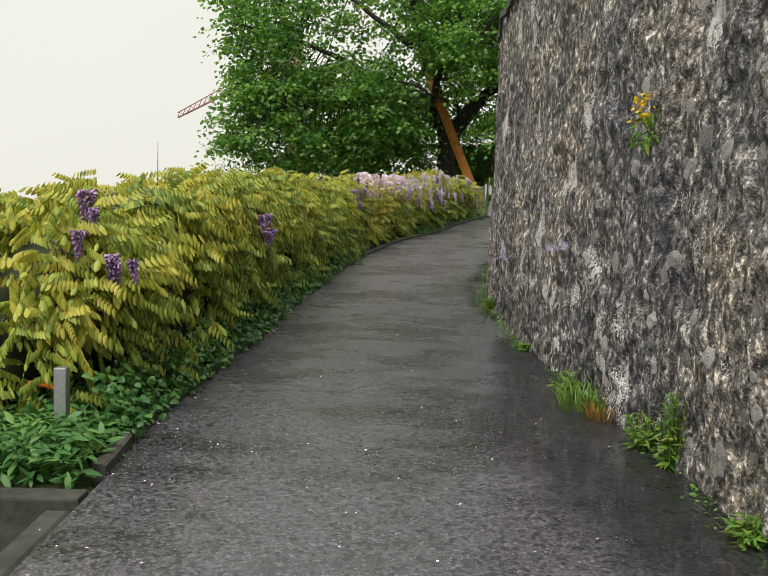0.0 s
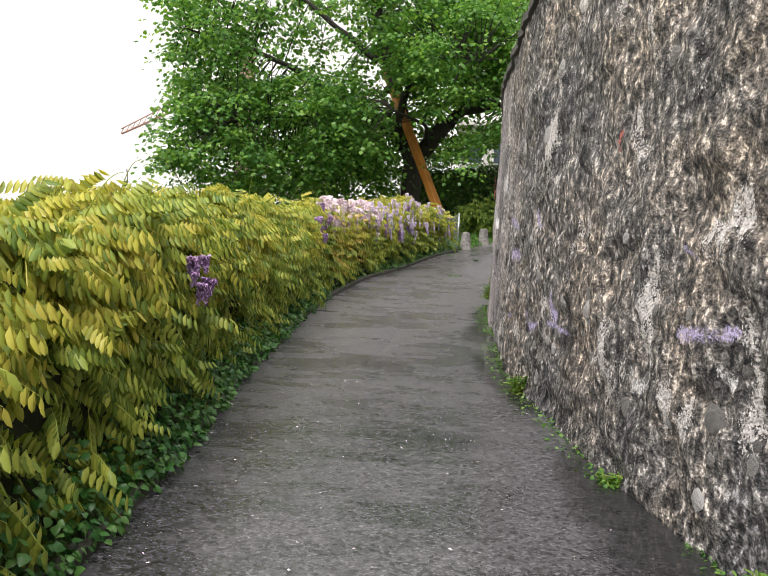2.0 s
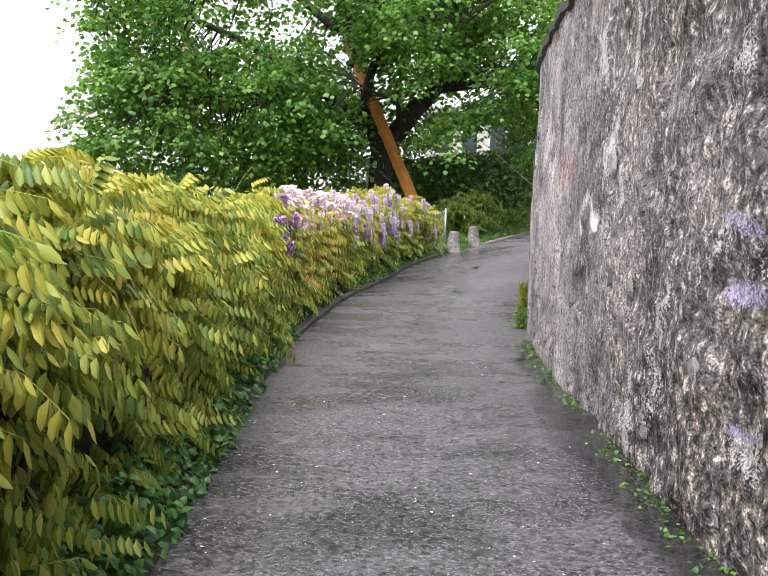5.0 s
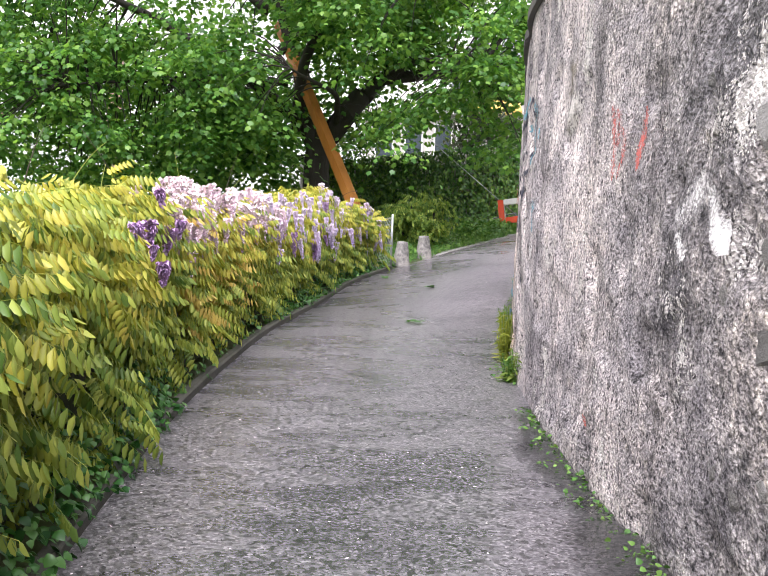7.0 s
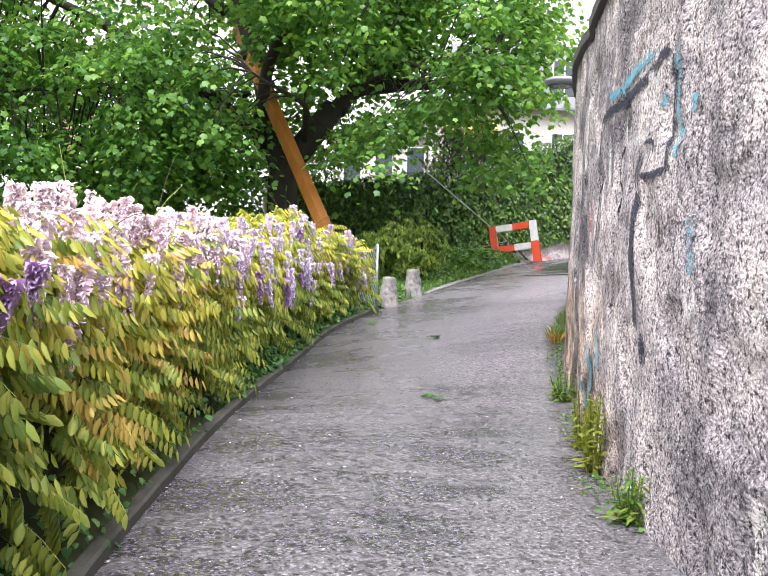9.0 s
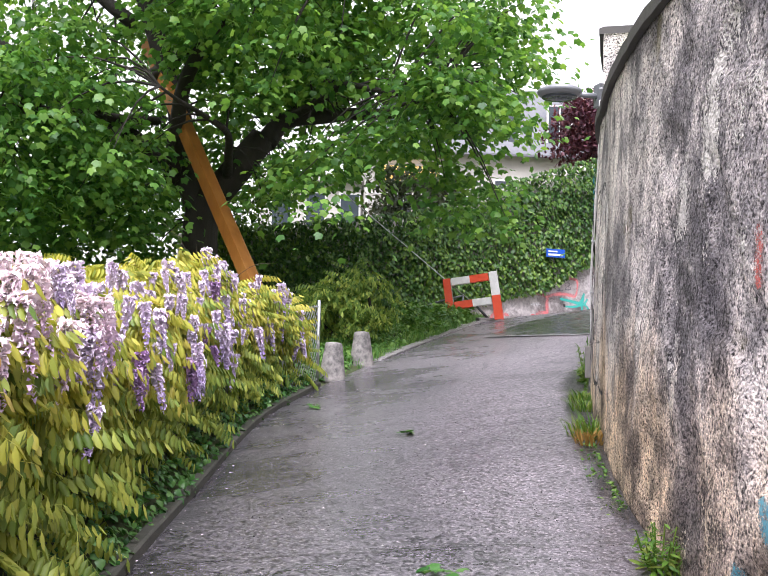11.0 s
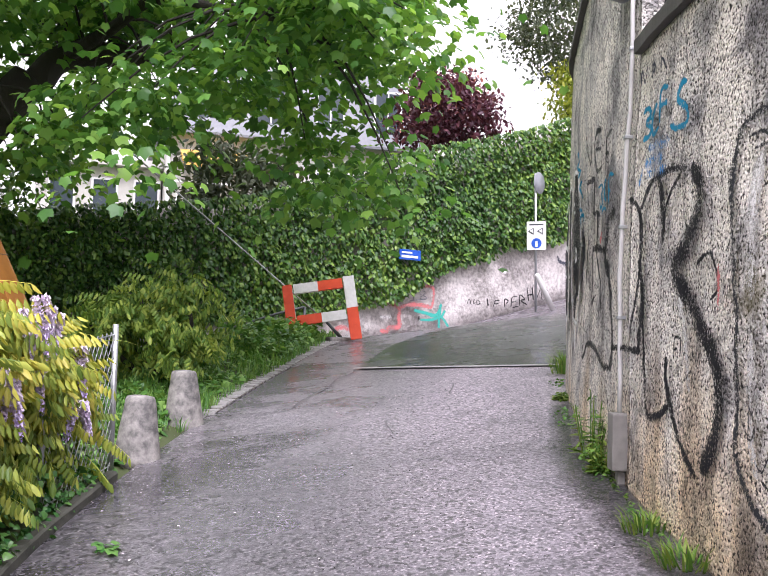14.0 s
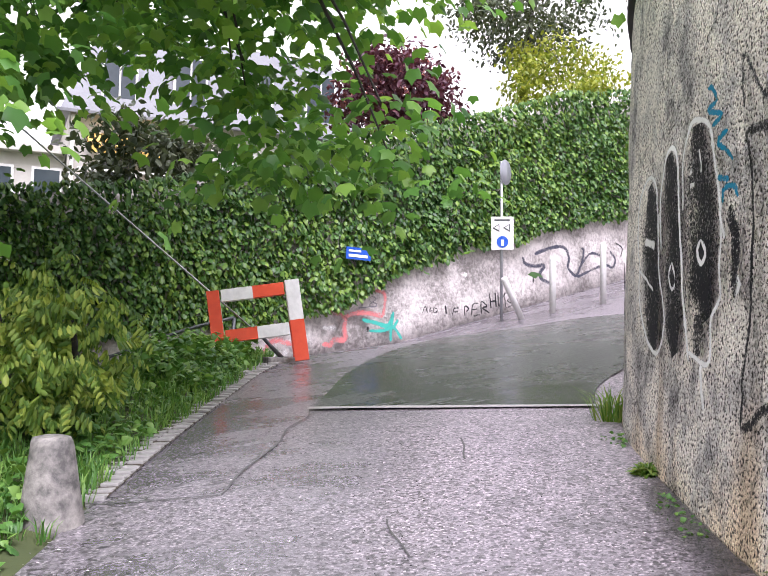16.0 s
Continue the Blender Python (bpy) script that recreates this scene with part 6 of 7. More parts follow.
# ---- paint on the walls ----
def paint_of(name, c, worn=0.48):
    """Old spray paint: thin, worn through to the render in places."""
    m, nt, lk, b = nodes_of(name)
    co = nt.new("ShaderNodeTexCoord").outputs["Object"]
    n = noise_of(nt, lk, co, 60, 8, 0.8)
    big = noise_of(nt, lk, co, 3, 4)
    b.inputs["Base Color"].default_value = (*c, 1)
    lk.new(mix_of(nt, lk, big.outputs["Fac"], tuple(0.75 * q for q in c), tuple(min(1, 1.25 * q) for q in c)), b.inputs["Base Color"])
    b.inputs["Roughness"].default_value = 0.7
    b.inputs["Specular IOR Level"].default_value = 0.15
    r_ = ramp_of(nt, [(worn - 0.04, (0, 0, 0)), (worn + 0.04, (1, 1, 1))])
    at = nt.new("ShaderNodeAttribute")
    at.attribute_name = "edge"
    er = ramp_of(nt, [(0.0, (0.26, 0.26, 0.26)), (0.95, (0.0, 0.0, 0.0))])
    lk.new(at.outputs["Fac"], er.inputs["Fac"])
    lk.new(mix_of(nt, lk, 1.0, mix_of(nt, lk, 0.25, n.outputs["Fac"], big.outputs["Fac"]), er.outputs[0], "SUBTRACT"), r_.inputs["Fac"])
    tr = nt.new("ShaderNodeBsdfTransparent")
    mx = nt.new("ShaderNodeMixShader")
    lk.new(r_.outputs[0], mx.inputs[0])
    lk.new(tr.outputs[0], mx.inputs[1])
    lk.new(b.outputs[0], mx.inputs[2])
    lk.new(mx.outputs[0], nt["Material Output"].inputs["Surface"])
    return m


PAINTS = {"black": paint_of("black_spray", (0.014, 0.014, 0.017), 0.43), "char": paint_of("charcoal_spray", (0.03, 0.032, 0.036), 0.455), "slate": paint_of("slate_spray", (0.045, 0.047, 0.068), 0.425), "chalk": paint_of("thick_white_spray", (0.80, 0.79, 0.78), 0.36), "rust": paint_of("rust_run", (0.05, 0.035, 0.02), 0.47), "grey": paint_of("grey_spray", (0.11, 0.11, 0.135), 0.47), "white": paint_of("white_spray", (0.72, 0.70, 0.69), 0.482),
          "teal": paint_of("teal_spray", (0.14, 0.38, 0.48), 0.472), "lightblue": paint_of("pale_blue_spray", (0.22, 0.45, 0.58), 0.472),
          "red": paint_of("red_spray", (0.50, 0.13, 0.11), 0.48), "lilac": paint_of("lilac_spray", (0.52, 0.46, 0.68), 0.50), "blue": paint_of("petrol_blue_spray", (0.01, 0.21, 0.36), 0.40),
          "skyblue": paint_of("blue_spray", (0.06, 0.25, 0.58), 0.50), "pink": paint_of("pink_spray", (0.56, 0.17, 0.17), 0.455), "green": paint_of("sea_green_spray", (0.05, 0.36, 0.30), 0.38)}
layer = 0


def stroke(points, wide, place):
    """A painted line as a narrow sheet that follows a wall face; place maps (along, up, out) to the world."""
    global layer
    layer += 1
    q, t = spline(np.array(points), 0.03) if len(points) > 2 else (np.linspace(points[0], points[1], 24), None)
    d = np.gradient(q, axis=0)
    d /= np.linalg.norm(d, axis=1)[:, None] + 1e-9
    n = np.column_stack([-d[:, 1], d[:, 0]])
    end = np.sqrt(np.clip(np.minimum(np.arange(len(q)), np.arange(len(q))[::-1]) * 0.03 / (wide * 0.5 + 1e-6), 0.15, 1))
    w = 1.3 * wide * end * (1 + 0.12 * wave(np.column_stack([q, q[:, 0] * 0]), 7, 2))
    cols = 5
    o = np.linspace(-0.5, 0.5, cols)
    g = (q[:, None, :] + n[:, None, :] * (w[:, None] * o[None])[:, :, None]).reshape(-1, 2)
    v = place(g[:, 0], g[:, 1], 0.010 + 0.0004 * layer)
    i = (np.arange(len(q) - 1)[:, None] * cols + np.arange(cols - 1)[None]).ravel()
    return v, np.column_stack([i, i + 1, i + cols + 1, i + cols])


def soft_edge(me):
    """Marks how far each point lies from a stroke's rim, for the thin sprayed edge."""
    n = len(me.vertices) // 5
    me.attributes.new("edge", "FLOAT", "POINT").data.foreach_set("value", np.tile([0.0, 0.75, 1.0, 0.75, 0.0], n))
    return me


def paint(colour, wide, *points):
    v, f = stroke(points, wide, wall_at)
    parent = wall if points[0][0] < S_JOIN else upper
    part("painted_line", soft_edge(mesh_of("painted_line", v, f, PAINTS[colour])), None, parent)


def far_at(u, z, out):
    a = ivy_line(np.asarray(u))
    d = 0.05 + out + 0.0 * z
    return np.column_stack([a[:, 0] + IVY_D[1] * d, a[:, 1] - IVY_D[0] * d, z])


def paint_far(colour, wide, *points):
    v, f = stroke(points, wide, far_at)
    part("painted_line", soft_edge(mesh_of("painted_line", v, f, PAINTS[colour])), None, ivy_wall)


paint('slate', 0.075, (26.80, 3.02), (26.62, 3.04), (26.08, 3.02), (25.72, 3.01), (25.41, 3.02), (25.23, 3.04), (25.11, 3.07), (24.99, 3.05))
paint('slate', 0.050, (24.93, 3.03), (24.93, 2.82), (24.93, 2.63), (24.93, 2.47))
paint('slate', 0.045, (26.80, 3.02), (26.86, 2.80), (26.80, 2.53), (26.86, 2.30), (26.98, 2.18))
paint('slate', 0.040, (26.02, 2.97), (26.02, 2.71), (26.02, 2.43), (25.96, 2.30))
paint('slate', 0.090, (25.41, 2.61), (25.54, 2.52), (25.54, 2.34), (25.54, 2.13), (25.48, 1.91), (25.41, 1.69))
paint('slate', 0.170, (25.29, 1.66), (25.29, 1.59), (25.29, 1.50))
paint('slate', 0.040, (25.35, 2.65), (25.29, 2.66), (25.17, 2.63), (25.17, 2.58))
paint('slate', 0.050, (24.93, 2.47), (25.17, 2.47), (25.41, 2.49))
paint('teal', 0.090, (26.56, 3.14), (26.14, 3.10), (25.72, 3.12), (25.29, 3.11))
paint('teal', 0.080, (24.87, 3.06), (24.87, 2.81), (24.81, 2.64))
paint('teal', 0.100, (25.05, 2.86), (25.05, 2.80))
paint('teal', 0.120, (24.63, 2.78), (24.63, 2.69))
paint('teal', 0.140, (24.75, 2.64), (24.81, 2.51))
paint('teal', 0.120, (24.57, 2.21), (24.51, 1.96))
paint('rust', 0.050, (25.05, 2.30), (25.05, 2.16), (24.99, 2.04))
paint('red', 0.100, (27.10, 2.53), (27.10, 2.28))
paint('teal', 0.180, (27.04, 1.51), (26.92, 1.31), (27.04, 1.05))
paint('lightblue', 0.160, (26.62, 1.60), (26.50, 1.36))
paint('teal', 0.140, (27.28, 1.21), (27.10, 1.01))
paint('white', 0.160, (25.35, 3.01), (25.17, 2.94), (25.05, 2.87))
paint('white', 0.140, (25.90, 2.84), (25.78, 2.72), (25.29, 2.69))
paint('white', 0.220, (24.57, 1.87), (24.51, 1.80), (24.45, 1.88))
paint('white', 0.160, (26.44, 2.88), (26.38, 2.55))
paint('white', 0.140, (31.60, 3.19), (31.66, 2.96), (31.66, 2.60))
paint('white', 0.120, (31.12, 3.23), (31.18, 3.04))
paint('white', 0.100, (31.66, 2.46), (31.66, 2.13), (31.60, 1.90))
paint('white', 0.140, (30.76, 3.13), (30.76, 2.90))
paint('white', 0.100, (31.42, 1.86), (31.24, 1.77), (31.12, 1.78))
paint('char', 0.065, (31.78, 2.51), (31.84, 2.86), (31.84, 3.16), (31.78, 3.32), (31.60, 3.36), (31.48, 3.35), (31.42, 3.29), (31.36, 3.19), (31.36, 3.03))
paint('char', 0.050, (31.36, 3.19), (31.30, 3.27), (31.24, 3.34), (31.12, 3.35), (31.00, 3.31), (30.94, 3.24), (30.88, 3.12), (30.88, 2.92), (30.88, 2.72), (30.88, 2.48), (30.82, 2.29), (30.76, 2.14), (30.70, 2.00))
paint('char', 0.050, (31.78, 2.51), (31.78, 2.22), (31.78, 1.98), (31.66, 1.82), (31.54, 1.75), (31.42, 1.72), (31.24, 1.72), (31.12, 1.73), (31.06, 1.76), (31.00, 1.81))
paint('char', 0.035, (31.00, 1.81), (31.00, 1.90), (31.00, 2.00))
paint('char', 0.050, (31.06, 2.06), (31.00, 2.05), (30.94, 2.07))
paint('char', 0.050, (31.00, 2.06), (31.00, 1.99))
paint('char', 0.050, (31.00, 1.80), (30.94, 1.70), (30.76, 1.67), (30.64, 1.70))
paint('char', 0.022, (31.72, 3.27), (31.60, 3.27), (31.54, 3.24), (31.48, 3.20))
paint('char', 0.022, (31.66, 3.21), (31.54, 3.21), (31.54, 3.18))
paint('char', 0.022, (31.24, 3.30), (31.18, 3.32), (31.06, 3.29), (31.00, 3.26))
paint('char', 0.022, (31.12, 3.22), (31.06, 3.23), (31.00, 3.20))
paint('char', 0.028, (31.54, 1.90), (31.42, 1.84), (31.36, 1.81), (31.24, 1.81))
paint('char', 0.022, (31.66, 2.18), (31.66, 2.04), (31.60, 2.10), (31.66, 2.18))
paint('char', 0.028, (31.42, 2.21), (31.48, 2.21), (31.42, 2.05), (31.42, 2.06))
paint('char', 0.022, (31.48, 2.13), (31.42, 2.14))
paint('char', 0.018, (31.60, 1.97), (31.54, 1.93), (31.48, 2.00))
paint('char', 0.018, (30.88, 1.82), (30.82, 1.80), (30.76, 1.84))
paint('black', 0.150, (32.32, 3.27), (32.20, 3.16), (32.20, 3.05), (32.38, 2.92), (32.62, 2.79), (32.38, 2.64), (32.20, 2.50), (31.96, 2.31), (31.96, 2.14), (32.02, 1.98), (32.14, 1.85))
paint('black', 0.060, (32.20, 1.82), (32.44, 1.95), (32.56, 2.08), (32.68, 2.25), (32.68, 2.36))
paint('black', 0.060, (32.62, 2.11), (32.81, 2.05), (32.99, 2.07), (33.05, 2.36), (33.11, 2.67), (33.17, 3.00), (33.17, 3.18))
paint('black', 0.110, (33.17, 2.90), (33.11, 2.68), (33.17, 2.39))
paint('black', 0.060, (33.17, 3.18), (32.99, 3.29), (32.81, 3.31), (32.62, 3.31), (32.38, 3.27))
paint('black', 0.090, (32.81, 3.31), (32.75, 3.13), (32.75, 2.95))
paint('black', 0.035, (32.44, 3.26), (32.68, 3.15), (32.75, 2.98))
paint('black', 0.028, (32.26, 2.79), (32.08, 2.83), (32.02, 2.79), (31.96, 2.67), (32.08, 2.62))
paint('pink', 0.050, (31.96, 2.77), (31.96, 2.64), (31.96, 2.57))
paint('black', 0.050, (33.83, 2.40), (33.47, 2.40), (33.11, 2.38))
paint('white', 0.100, (32.50, 2.65), (32.38, 2.42), (32.32, 2.20))
paint('skyblue', 0.060, (33.17, 3.41), (33.23, 3.32))
paint('skyblue', 0.130, (33.11, 3.43), (32.75, 3.39))
paint('skyblue', 0.100, (33.05, 3.50), (32.62, 3.46))
paint('skyblue', 0.090, (33.05, 3.36), (32.68, 3.33))
paint('blue', 0.040, (33.17, 3.73), (33.05, 3.73), (32.99, 3.67), (33.11, 3.66), (32.99, 3.60), (33.05, 3.57), (33.17, 3.58))
paint('blue', 0.040, (32.87, 3.71), (32.93, 3.69), (32.99, 3.61), (32.93, 3.55), (32.81, 3.57))
paint('blue', 0.040, (32.81, 3.59), (32.81, 3.76), (32.68, 3.75))
paint('blue', 0.040, (32.81, 3.68), (32.68, 3.67))
paint('blue', 0.045, (32.38, 3.69), (32.44, 3.70), (32.50, 3.64), (32.38, 3.56), (32.38, 3.49), (32.50, 3.49), (32.62, 3.53))
paint('black', 0.050, (33.41, 3.28), (33.17, 3.17), (33.11, 2.97), (33.17, 2.74), (33.29, 2.55), (33.29, 2.45))
paint('black', 0.022, (32.56, 2.35), (32.56, 2.45), (32.44, 2.45))
paint('black', 0.022, (32.56, 2.40), (32.50, 2.40))
paint('black', 0.022, (32.44, 2.36), (32.44, 2.45))
paint('black', 0.022, (32.26, 2.46), (32.32, 2.41), (32.26, 2.41), (32.26, 2.34))
paint('black', 0.022, (32.38, 2.24), (32.26, 2.30), (32.26, 2.21))
paint('slate', 0.030, (33.29, 3.92), (33.29, 4.01), (33.17, 3.91), (33.11, 3.99))
paint('slate', 0.030, (32.99, 3.88), (32.99, 3.96), (32.93, 3.93), (32.99, 3.91))
paint('slate', 0.030, (32.81, 3.87), (32.81, 3.94), (32.68, 3.84))
paint('black', 0.480, (36.53, 3.67), (36.47, 3.46), (36.47, 3.26), (36.41, 3.05), (36.41, 2.85), (36.35, 2.65))
paint('black', 0.420, (36.05, 3.76), (35.99, 3.53), (35.93, 3.30), (35.93, 3.07), (35.93, 2.85), (35.87, 2.63))
paint('black', 0.540, (35.51, 3.81), (35.51, 3.60), (35.45, 3.40), (35.45, 3.20), (35.45, 3.01), (35.39, 2.81))
paint('black', 0.360, (35.51, 2.84), (35.51, 2.80), (35.51, 2.76), (35.51, 2.72), (35.51, 2.67), (35.51, 2.63))
paint('chalk', 0.030, (36.71, 3.14), (36.83, 3.47), (36.71, 3.67), (36.53, 3.72), (36.35, 3.64), (36.29, 3.40), (36.23, 3.10), (36.11, 2.84), (36.23, 2.65), (36.47, 2.69), (36.71, 2.93), (36.71, 3.14))
paint('chalk', 0.030, (36.17, 3.23), (36.23, 3.52), (36.11, 3.74), (35.99, 3.79), (35.87, 3.69), (35.81, 3.40), (35.75, 3.06), (35.69, 2.79), (35.63, 2.60))
paint('chalk', 0.030, (35.75, 3.40), (35.75, 3.67), (35.63, 3.82), (35.51, 3.83), (35.33, 3.75), (35.27, 3.54), (35.21, 3.32), (35.21, 3.02), (35.21, 2.91), (35.33, 2.81), (35.33, 2.64), (35.39, 2.59), (35.63, 2.65))
paint('chalk', 0.025, (35.93, 3.14), (35.87, 3.04), (35.93, 2.99), (35.99, 3.07), (35.93, 3.14))
paint('chalk', 0.030, (35.45, 3.21), (35.39, 3.14), (35.45, 3.09), (35.51, 3.16), (35.45, 3.21))
paint('chalk', 0.025, (35.57, 3.66), (35.63, 3.57))
paint('chalk', 0.025, (35.51, 3.68), (35.45, 3.55))
paint('chalk', 0.030, (35.63, 3.51), (35.57, 3.51))
paint('chalk', 0.025, (36.71, 3.16), (36.53, 3.09), (36.35, 3.01))
paint('chalk', 0.030, (35.45, 2.59), (35.39, 2.37))
paint('chalk', 0.050, (36.59, 3.33), (36.35, 3.28))
paint('chalk', 0.040, (35.03, 3.01), (34.97, 2.95), (35.03, 2.91))
paint('chalk', 0.030, (35.21, 3.32), (35.15, 3.18))
paint('black', 0.100, (35.09, 3.33), (35.03, 3.16), (35.03, 3.00), (35.03, 2.90))
paint('black', 0.030, (37.25, 3.26), (37.13, 2.66))
paint('black', 0.060, (34.91, 3.63), (34.67, 3.61), (34.49, 3.59))
paint('black', 0.035, (34.91, 3.63), (34.85, 3.39), (34.85, 3.09), (34.85, 2.77), (34.91, 2.52), (34.91, 2.32))
paint('black', 0.065, (34.91, 2.32), (34.79, 2.35), (34.67, 2.42), (34.49, 2.42), (34.31, 2.39), (34.13, 2.33), (34.01, 2.28), (33.83, 2.27))
paint('black', 0.100, (33.83, 2.27), (33.77, 2.30), (33.71, 2.41), (33.71, 2.56), (33.77, 2.71), (33.83, 2.85), (33.89, 2.92), (34.01, 2.98))
paint('black', 0.100, (34.49, 3.59), (34.49, 3.45), (34.49, 3.33))
paint('black', 0.060, (34.55, 3.35), (34.37, 3.33), (34.25, 3.30))
paint('black', 0.100, (34.37, 3.34), (34.31, 3.21), (34.31, 3.08))
paint('black', 0.070, (34.61, 3.10), (34.31, 3.08), (34.01, 3.03), (33.95, 2.96))
paint('black', 0.070, (34.55, 3.08), (34.55, 2.94), (34.55, 2.80), (34.49, 2.71), (34.37, 2.75))
paint('black', 0.050, (34.31, 3.06), (34.19, 2.90), (34.13, 2.76), (34.07, 2.64))
paint('black', 0.110, (33.71, 3.25), (33.89, 3.23), (33.89, 3.16), (33.95, 3.04), (33.95, 2.96))
paint('char', 0.045, (34.91, 3.74), (34.91, 3.98), (34.67, 3.73), (34.61, 3.99))
paint('char', 0.050, (34.25, 3.89), (34.43, 3.90), (34.49, 3.80), (34.37, 3.63), (34.19, 3.63))
paint('char', 0.040, (34.43, 3.79), (34.25, 3.76))
paint('char', 0.045, (34.07, 3.80), (34.07, 3.58))
paint('char', 0.040, (34.07, 3.80), (33.89, 3.81))
paint('char', 0.040, (34.07, 3.69), (33.95, 3.66))
paint('blue', 0.032, (34.31, 3.50), (34.19, 3.50), (34.13, 3.45), (34.19, 3.43), (34.13, 3.39), (34.13, 3.35), (34.19, 3.34), (34.25, 3.38))
paint('blue', 0.032, (34.01, 3.50), (34.07, 3.50), (34.07, 3.42), (34.01, 3.36), (33.95, 3.38))
paint('blue', 0.032, (33.89, 3.32), (33.89, 3.50), (33.77, 3.49))
paint('blue', 0.030, (33.89, 3.41), (33.83, 3.40))
paint('blue', 0.030, (34.13, 3.29), (34.07, 3.32), (33.95, 3.29))
paint('blue', 0.035, (35.33, 3.94), (35.27, 3.93), (35.21, 3.85), (35.33, 3.83), (35.15, 3.77), (35.27, 3.74))
paint('blue', 0.035, (35.09, 3.68), (35.21, 3.65), (35.09, 3.58), (35.03, 3.53))
paint('blue', 0.035, (35.21, 3.48), (35.09, 3.45))
paint('blue', 0.035, (35.15, 3.34), (35.15, 3.41), (35.03, 3.41), (34.97, 3.35))
paint('pink', 0.080, (34.13, 3.15), (34.07, 3.10))
paint_far('pink', 0.130, (-2.55, 2.45), (-2.50, 2.61), (-2.32, 2.70), (-2.02, 2.64))
paint_far('pink', 0.140, (-1.41, 2.65), (-1.23, 2.65), (-1.18, 2.73), (-0.94, 2.75), (-0.94, 2.94), (-0.95, 3.13), (-1.13, 3.20), (-1.31, 3.21))
paint_far('pink', 0.120, (-0.95, 3.13), (-0.78, 3.19), (-0.53, 3.22), (-0.22, 3.20), (-0.09, 3.17))
paint_far('pink', 0.100, (-0.09, 3.17), (-0.05, 3.36), (-0.06, 3.58), (-0.23, 3.62), (-0.42, 3.59))
paint_far('grey', 0.040, (-0.63, 3.48), (-0.57, 3.52), (-0.57, 3.32))
paint_far('grey', 0.030, (-0.66, 3.30), (-0.22, 3.35))
paint_far('grey', 0.040, (-0.36, 3.52), (-0.26, 3.49), (-0.34, 3.42), (-0.42, 3.47), (-0.36, 3.52))
paint_far('grey', 0.040, (-0.34, 3.42), (-0.23, 3.38), (-0.32, 3.33), (-0.41, 3.36), (-0.34, 3.42))
paint_far('green', 0.080, (-0.56, 3.10), (-0.28, 3.06), (0.04, 3.02), (0.16, 3.27))
paint_far('green', 0.070, (0.16, 3.27), (0.11, 2.93), (0.11, 2.73))
paint_far('green', 0.060, (-0.40, 2.91), (-0.08, 2.92), (0.17, 2.98), (0.37, 2.78))
paint_far('green', 0.060, (0.17, 2.98), (0.27, 3.13))
paint_far('black', 0.070, (-0.43, 2.98), (-0.43, 2.89))
paint_far('black', 0.030, (0.87, 3.28), (0.93, 3.40), (1.00, 3.28))
paint_far('black', 0.030, (1.09, 3.41), (1.04, 3.31), (1.12, 3.34))
paint_far('black', 0.030, (1.17, 3.39), (1.25, 3.35), (1.18, 3.29), (1.14, 3.36), (1.17, 3.39))
paint_far('black', 0.040, (1.64, 3.26), (1.68, 3.39), (1.82, 3.41))
paint_far('black', 0.040, (1.66, 3.33), (1.79, 3.34))
paint_far('black', 0.040, (1.97, 3.27), (1.97, 3.45), (2.08, 3.41), (2.01, 3.35))
paint_far('black', 0.040, (2.16, 3.28), (2.19, 3.49), (2.35, 3.53))
paint_far('black', 0.040, (2.18, 3.39), (2.31, 3.41))
paint_far('black', 0.040, (2.21, 3.27), (2.39, 3.31))
paint_far('black', 0.045, (2.43, 3.32), (2.42, 3.56), (2.58, 3.48), (2.46, 3.44), (2.66, 3.35))
paint_far('black', 0.045, (2.70, 3.44), (2.65, 3.73))
paint_far('black', 0.045, (2.85, 3.47), (2.81, 3.76))
paint_far('black', 0.040, (2.67, 3.57), (2.83, 3.60))
paint_far('black', 0.045, (2.89, 3.77), (2.93, 3.50), (3.09, 3.78))
paint_far('black', 0.045, (3.13, 3.48), (3.09, 3.76), (3.29, 3.71), (3.17, 3.62), (3.33, 3.55), (3.15, 3.47))
paint_far('black', 0.060, (1.44, 3.44), (1.48, 3.28))
paint_far('slate', 0.110, (3.60, 4.54), (3.69, 4.41), (3.95, 4.37), (4.29, 4.41), (4.16, 4.24), (4.25, 4.11), (4.65, 4.04))
paint_far('slate', 0.100, (3.98, 4.63), (4.46, 4.79), (4.91, 4.85), (5.10, 4.66), (5.06, 4.42))
paint_far('slate', 0.090, (5.06, 4.42), (5.34, 4.27), (5.52, 4.52), (5.61, 4.83), (5.52, 4.88))
paint_far('slate', 0.080, (5.52, 4.52), (5.85, 4.79), (6.25, 4.76), (6.25, 4.63))
paint_far('slate', 0.080, (5.39, 4.24), (5.86, 4.42), (6.35, 4.58), (6.65, 4.54), (6.75, 4.73), (6.55, 4.90))
paint_far('black', 0.050, (6.75, 5.11), (7.01, 5.01), (6.96, 4.81))
paint_far('black', 0.070, (3.95, 4.23), (3.95, 4.03))
paint_far('white', 0.140, (1.91, 4.06), (2.00, 4.04))
paint_far('white', 0.200, (4.46, 4.61), (4.82, 4.58))
paint_far('white', 0.200, (5.86, 4.60), (6.15, 4.66))
paint_far('white', 0.120, (-1.42, 2.93), (-1.13, 2.94))
paint_far('white', 0.200, (-2.55, 2.41), (-2.12, 2.50))
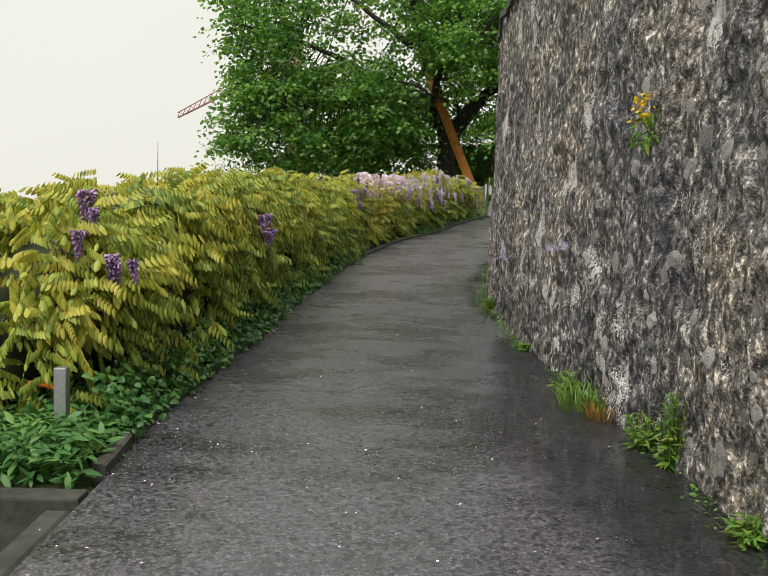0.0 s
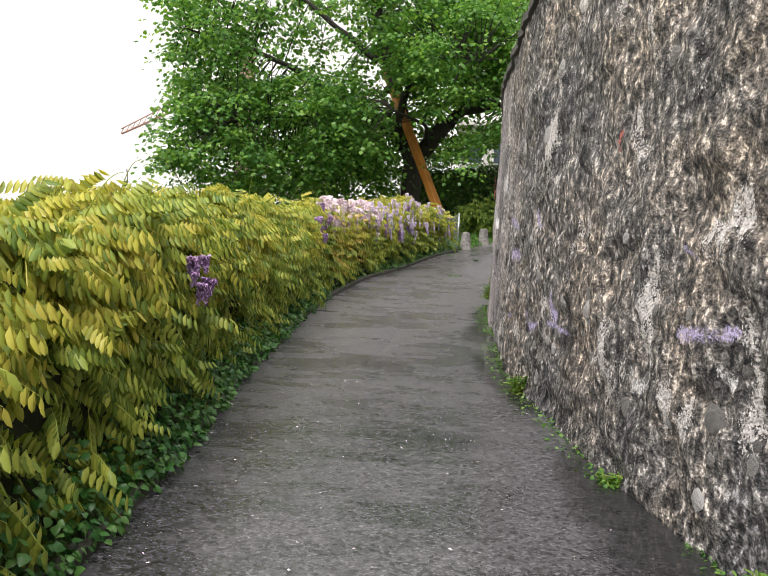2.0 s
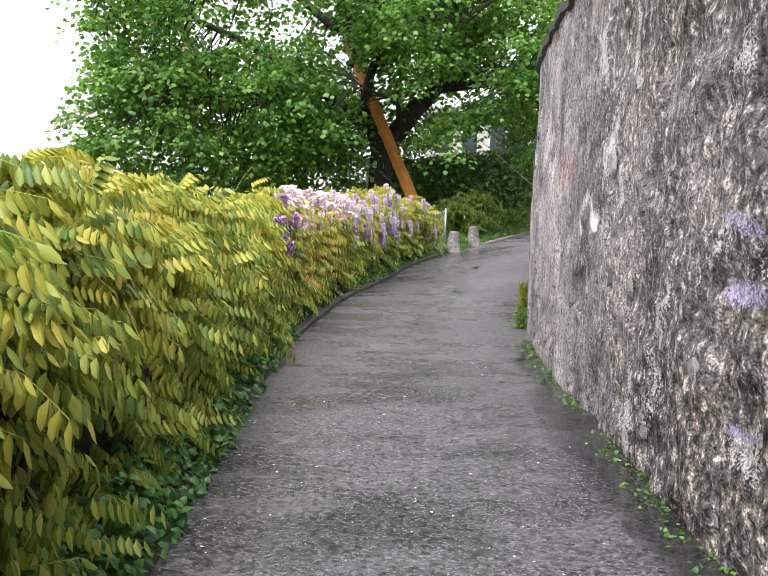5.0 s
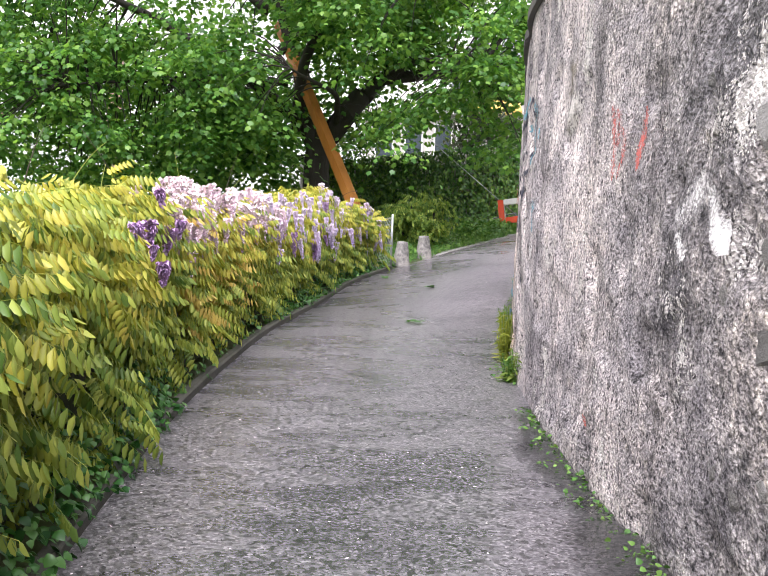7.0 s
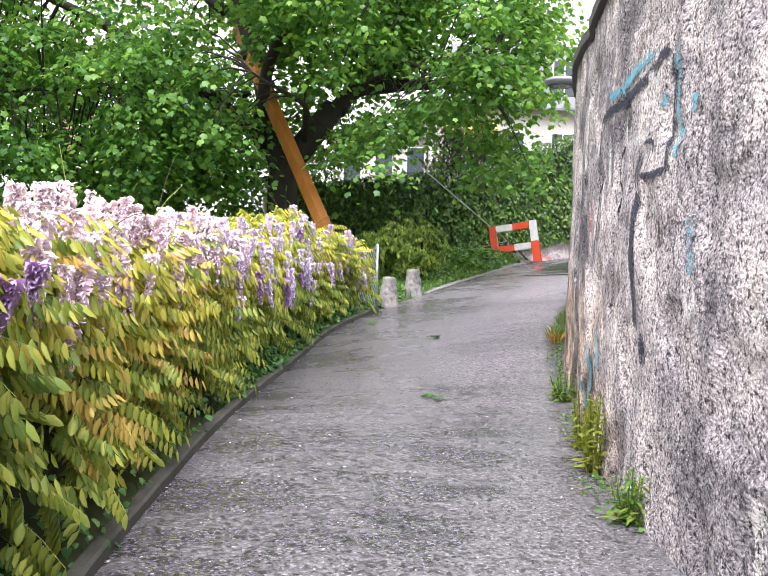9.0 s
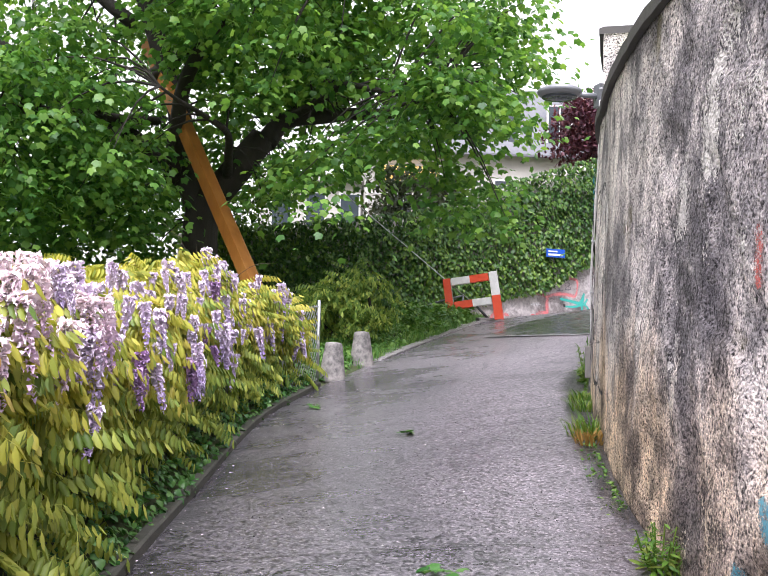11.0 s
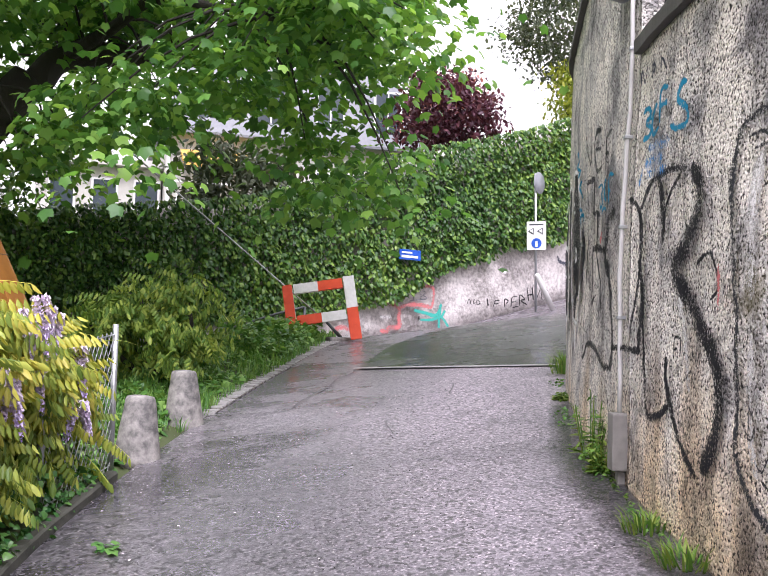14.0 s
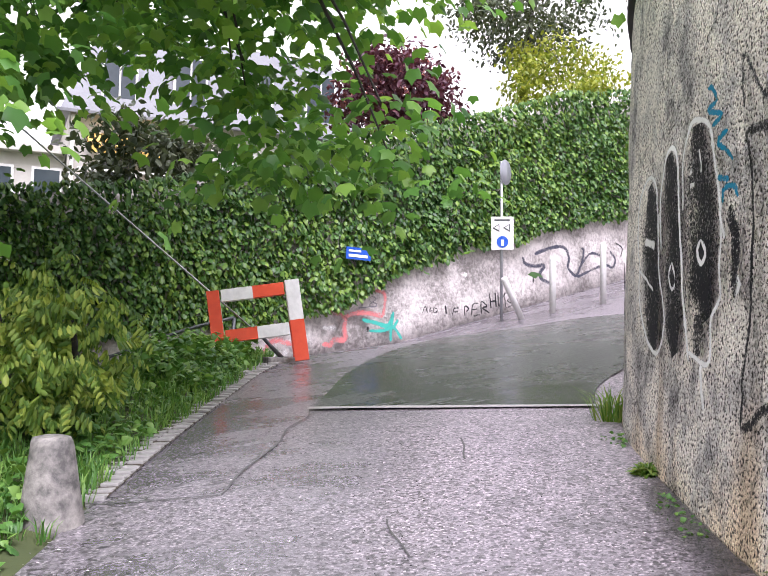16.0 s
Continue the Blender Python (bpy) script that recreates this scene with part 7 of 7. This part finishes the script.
paint('red', 0.100, (22.08, 2.56), (22.00, 2.39), (22.02, 2.17))
paint('red', 0.120, (21.92, 2.52), (21.93, 2.33))
paint('red', 0.120, (21.51, 2.47), (21.53, 2.33), (21.57, 2.18))
paint('red', 0.050, (22.21, 0.94), (22.13, 0.89))
paint('red', 0.090, (22.00, 2.53), (21.81, 2.33), (21.92, 2.17))
paint('white', 0.200, (20.70, 2.11), (20.82, 2.01), (20.98, 1.94))
paint('white', 0.140, (20.69, 2.07), (20.64, 1.94), (20.60, 1.80))
paint('white', 0.100, (20.97, 1.88), (20.88, 1.78))
paint('lilac', 0.160, (18.06, 1.52), (17.58, 1.52), (17.25, 1.52))
paint('lilac', 0.080, (16.69, 1.90), (16.60, 1.74))
paint('lilac', 0.120, (13.81, 1.19), (13.49, 1.22), (13.27, 1.25))
paint('lilac', 0.070, (16.18, 1.03), (15.57, 1.00))
paint('lilac', 0.120, (16.97, 1.06), (16.73, 0.95), (16.57, 0.99))
paint('lilac', 0.140, (18.01, 1.84), (17.64, 1.76))
paint('lilac', 0.120, (16.11, 1.27), (16.03, 1.05))
paint('lilac', 0.100, (17.92, 0.95), (17.52, 0.97))
paint('lilac', 0.060, (13.79, 1.62), (13.67, 1.55))
paint('white', 0.120, (14.33, 0.96), (14.30, 0.86), (14.05, 0.89))
paint('white', 0.100, (13.44, 1.07), (13.27, 1.01))
paint('red', 0.070, (14.80, 2.30), (14.81, 2.17))

# ---- stones showing in the low end of the tall wall ----
r = np.random.default_rng(111)


def stone_mesh(seed):
    """A low irregular dome, face along +x."""
    rr = np.random.default_rng(seed)
    a = np.linspace(0, 2 * math.pi, 8, endpoint=False) + rr.normal(0, 0.12, 8)
    r0, r1 = rr.uniform(0.75, 1.1, 8), rr.uniform(0.5, 0.75, 8)
    v = [(-0.25, r0[k] * math.cos(a[k]), r0[k] * math.sin(a[k])) for k in range(8)]
    v += [(0.16 + rr.normal(0, 0.05), r1[k] * math.cos(a[k]), r1[k] * math.sin(a[k])) for k in range(8)] + [(0.22 + rr.normal(0, 0.04), 0, 0)]
    f = []
    for k in range(8):
        j = (k + 1) % 8
        f += [(k, j, 8 + j, 8 + k), (8 + k, 8 + j, 16)]
    return mesh_of("stone", np.array(v), f, M_STONE, False)


shapes = [stone_mesh(200 + k) for k in range(9)]
for k in range(290):
    s = r.uniform(8.6, 21) if k % 3 else r.uniform(8.6, 13)
    z0 = float(np.interp(s, [8, 21], [0.05, 0.45]))
    z = z0 + r.uniform(0.02, 3.0) * r.uniform(0.3, 1.0)
    p = wall_at([s], [z])[0]
    a = math.atan2(*(np.interp(s, WALL_S, WALL_N[:, j]) for j in (1, 0)))
    size = r.choice([0.028, 0.038, 0.05, 0.07, 0.095], p=[0.22, 0.26, 0.24, 0.17, 0.11])
    ob = part("stone", shapes[k % 9], None, wall)
    ob.matrix_world = Matrix.Translation(p) @ Matrix.Rotation(a, 4, "Z") @ Matrix.Rotation(r.uniform(0, 6.28), 4, "X") @ Matrix.Diagonal((size * 0.6, size, size * r.uniform(0.6, 1.3), 1))
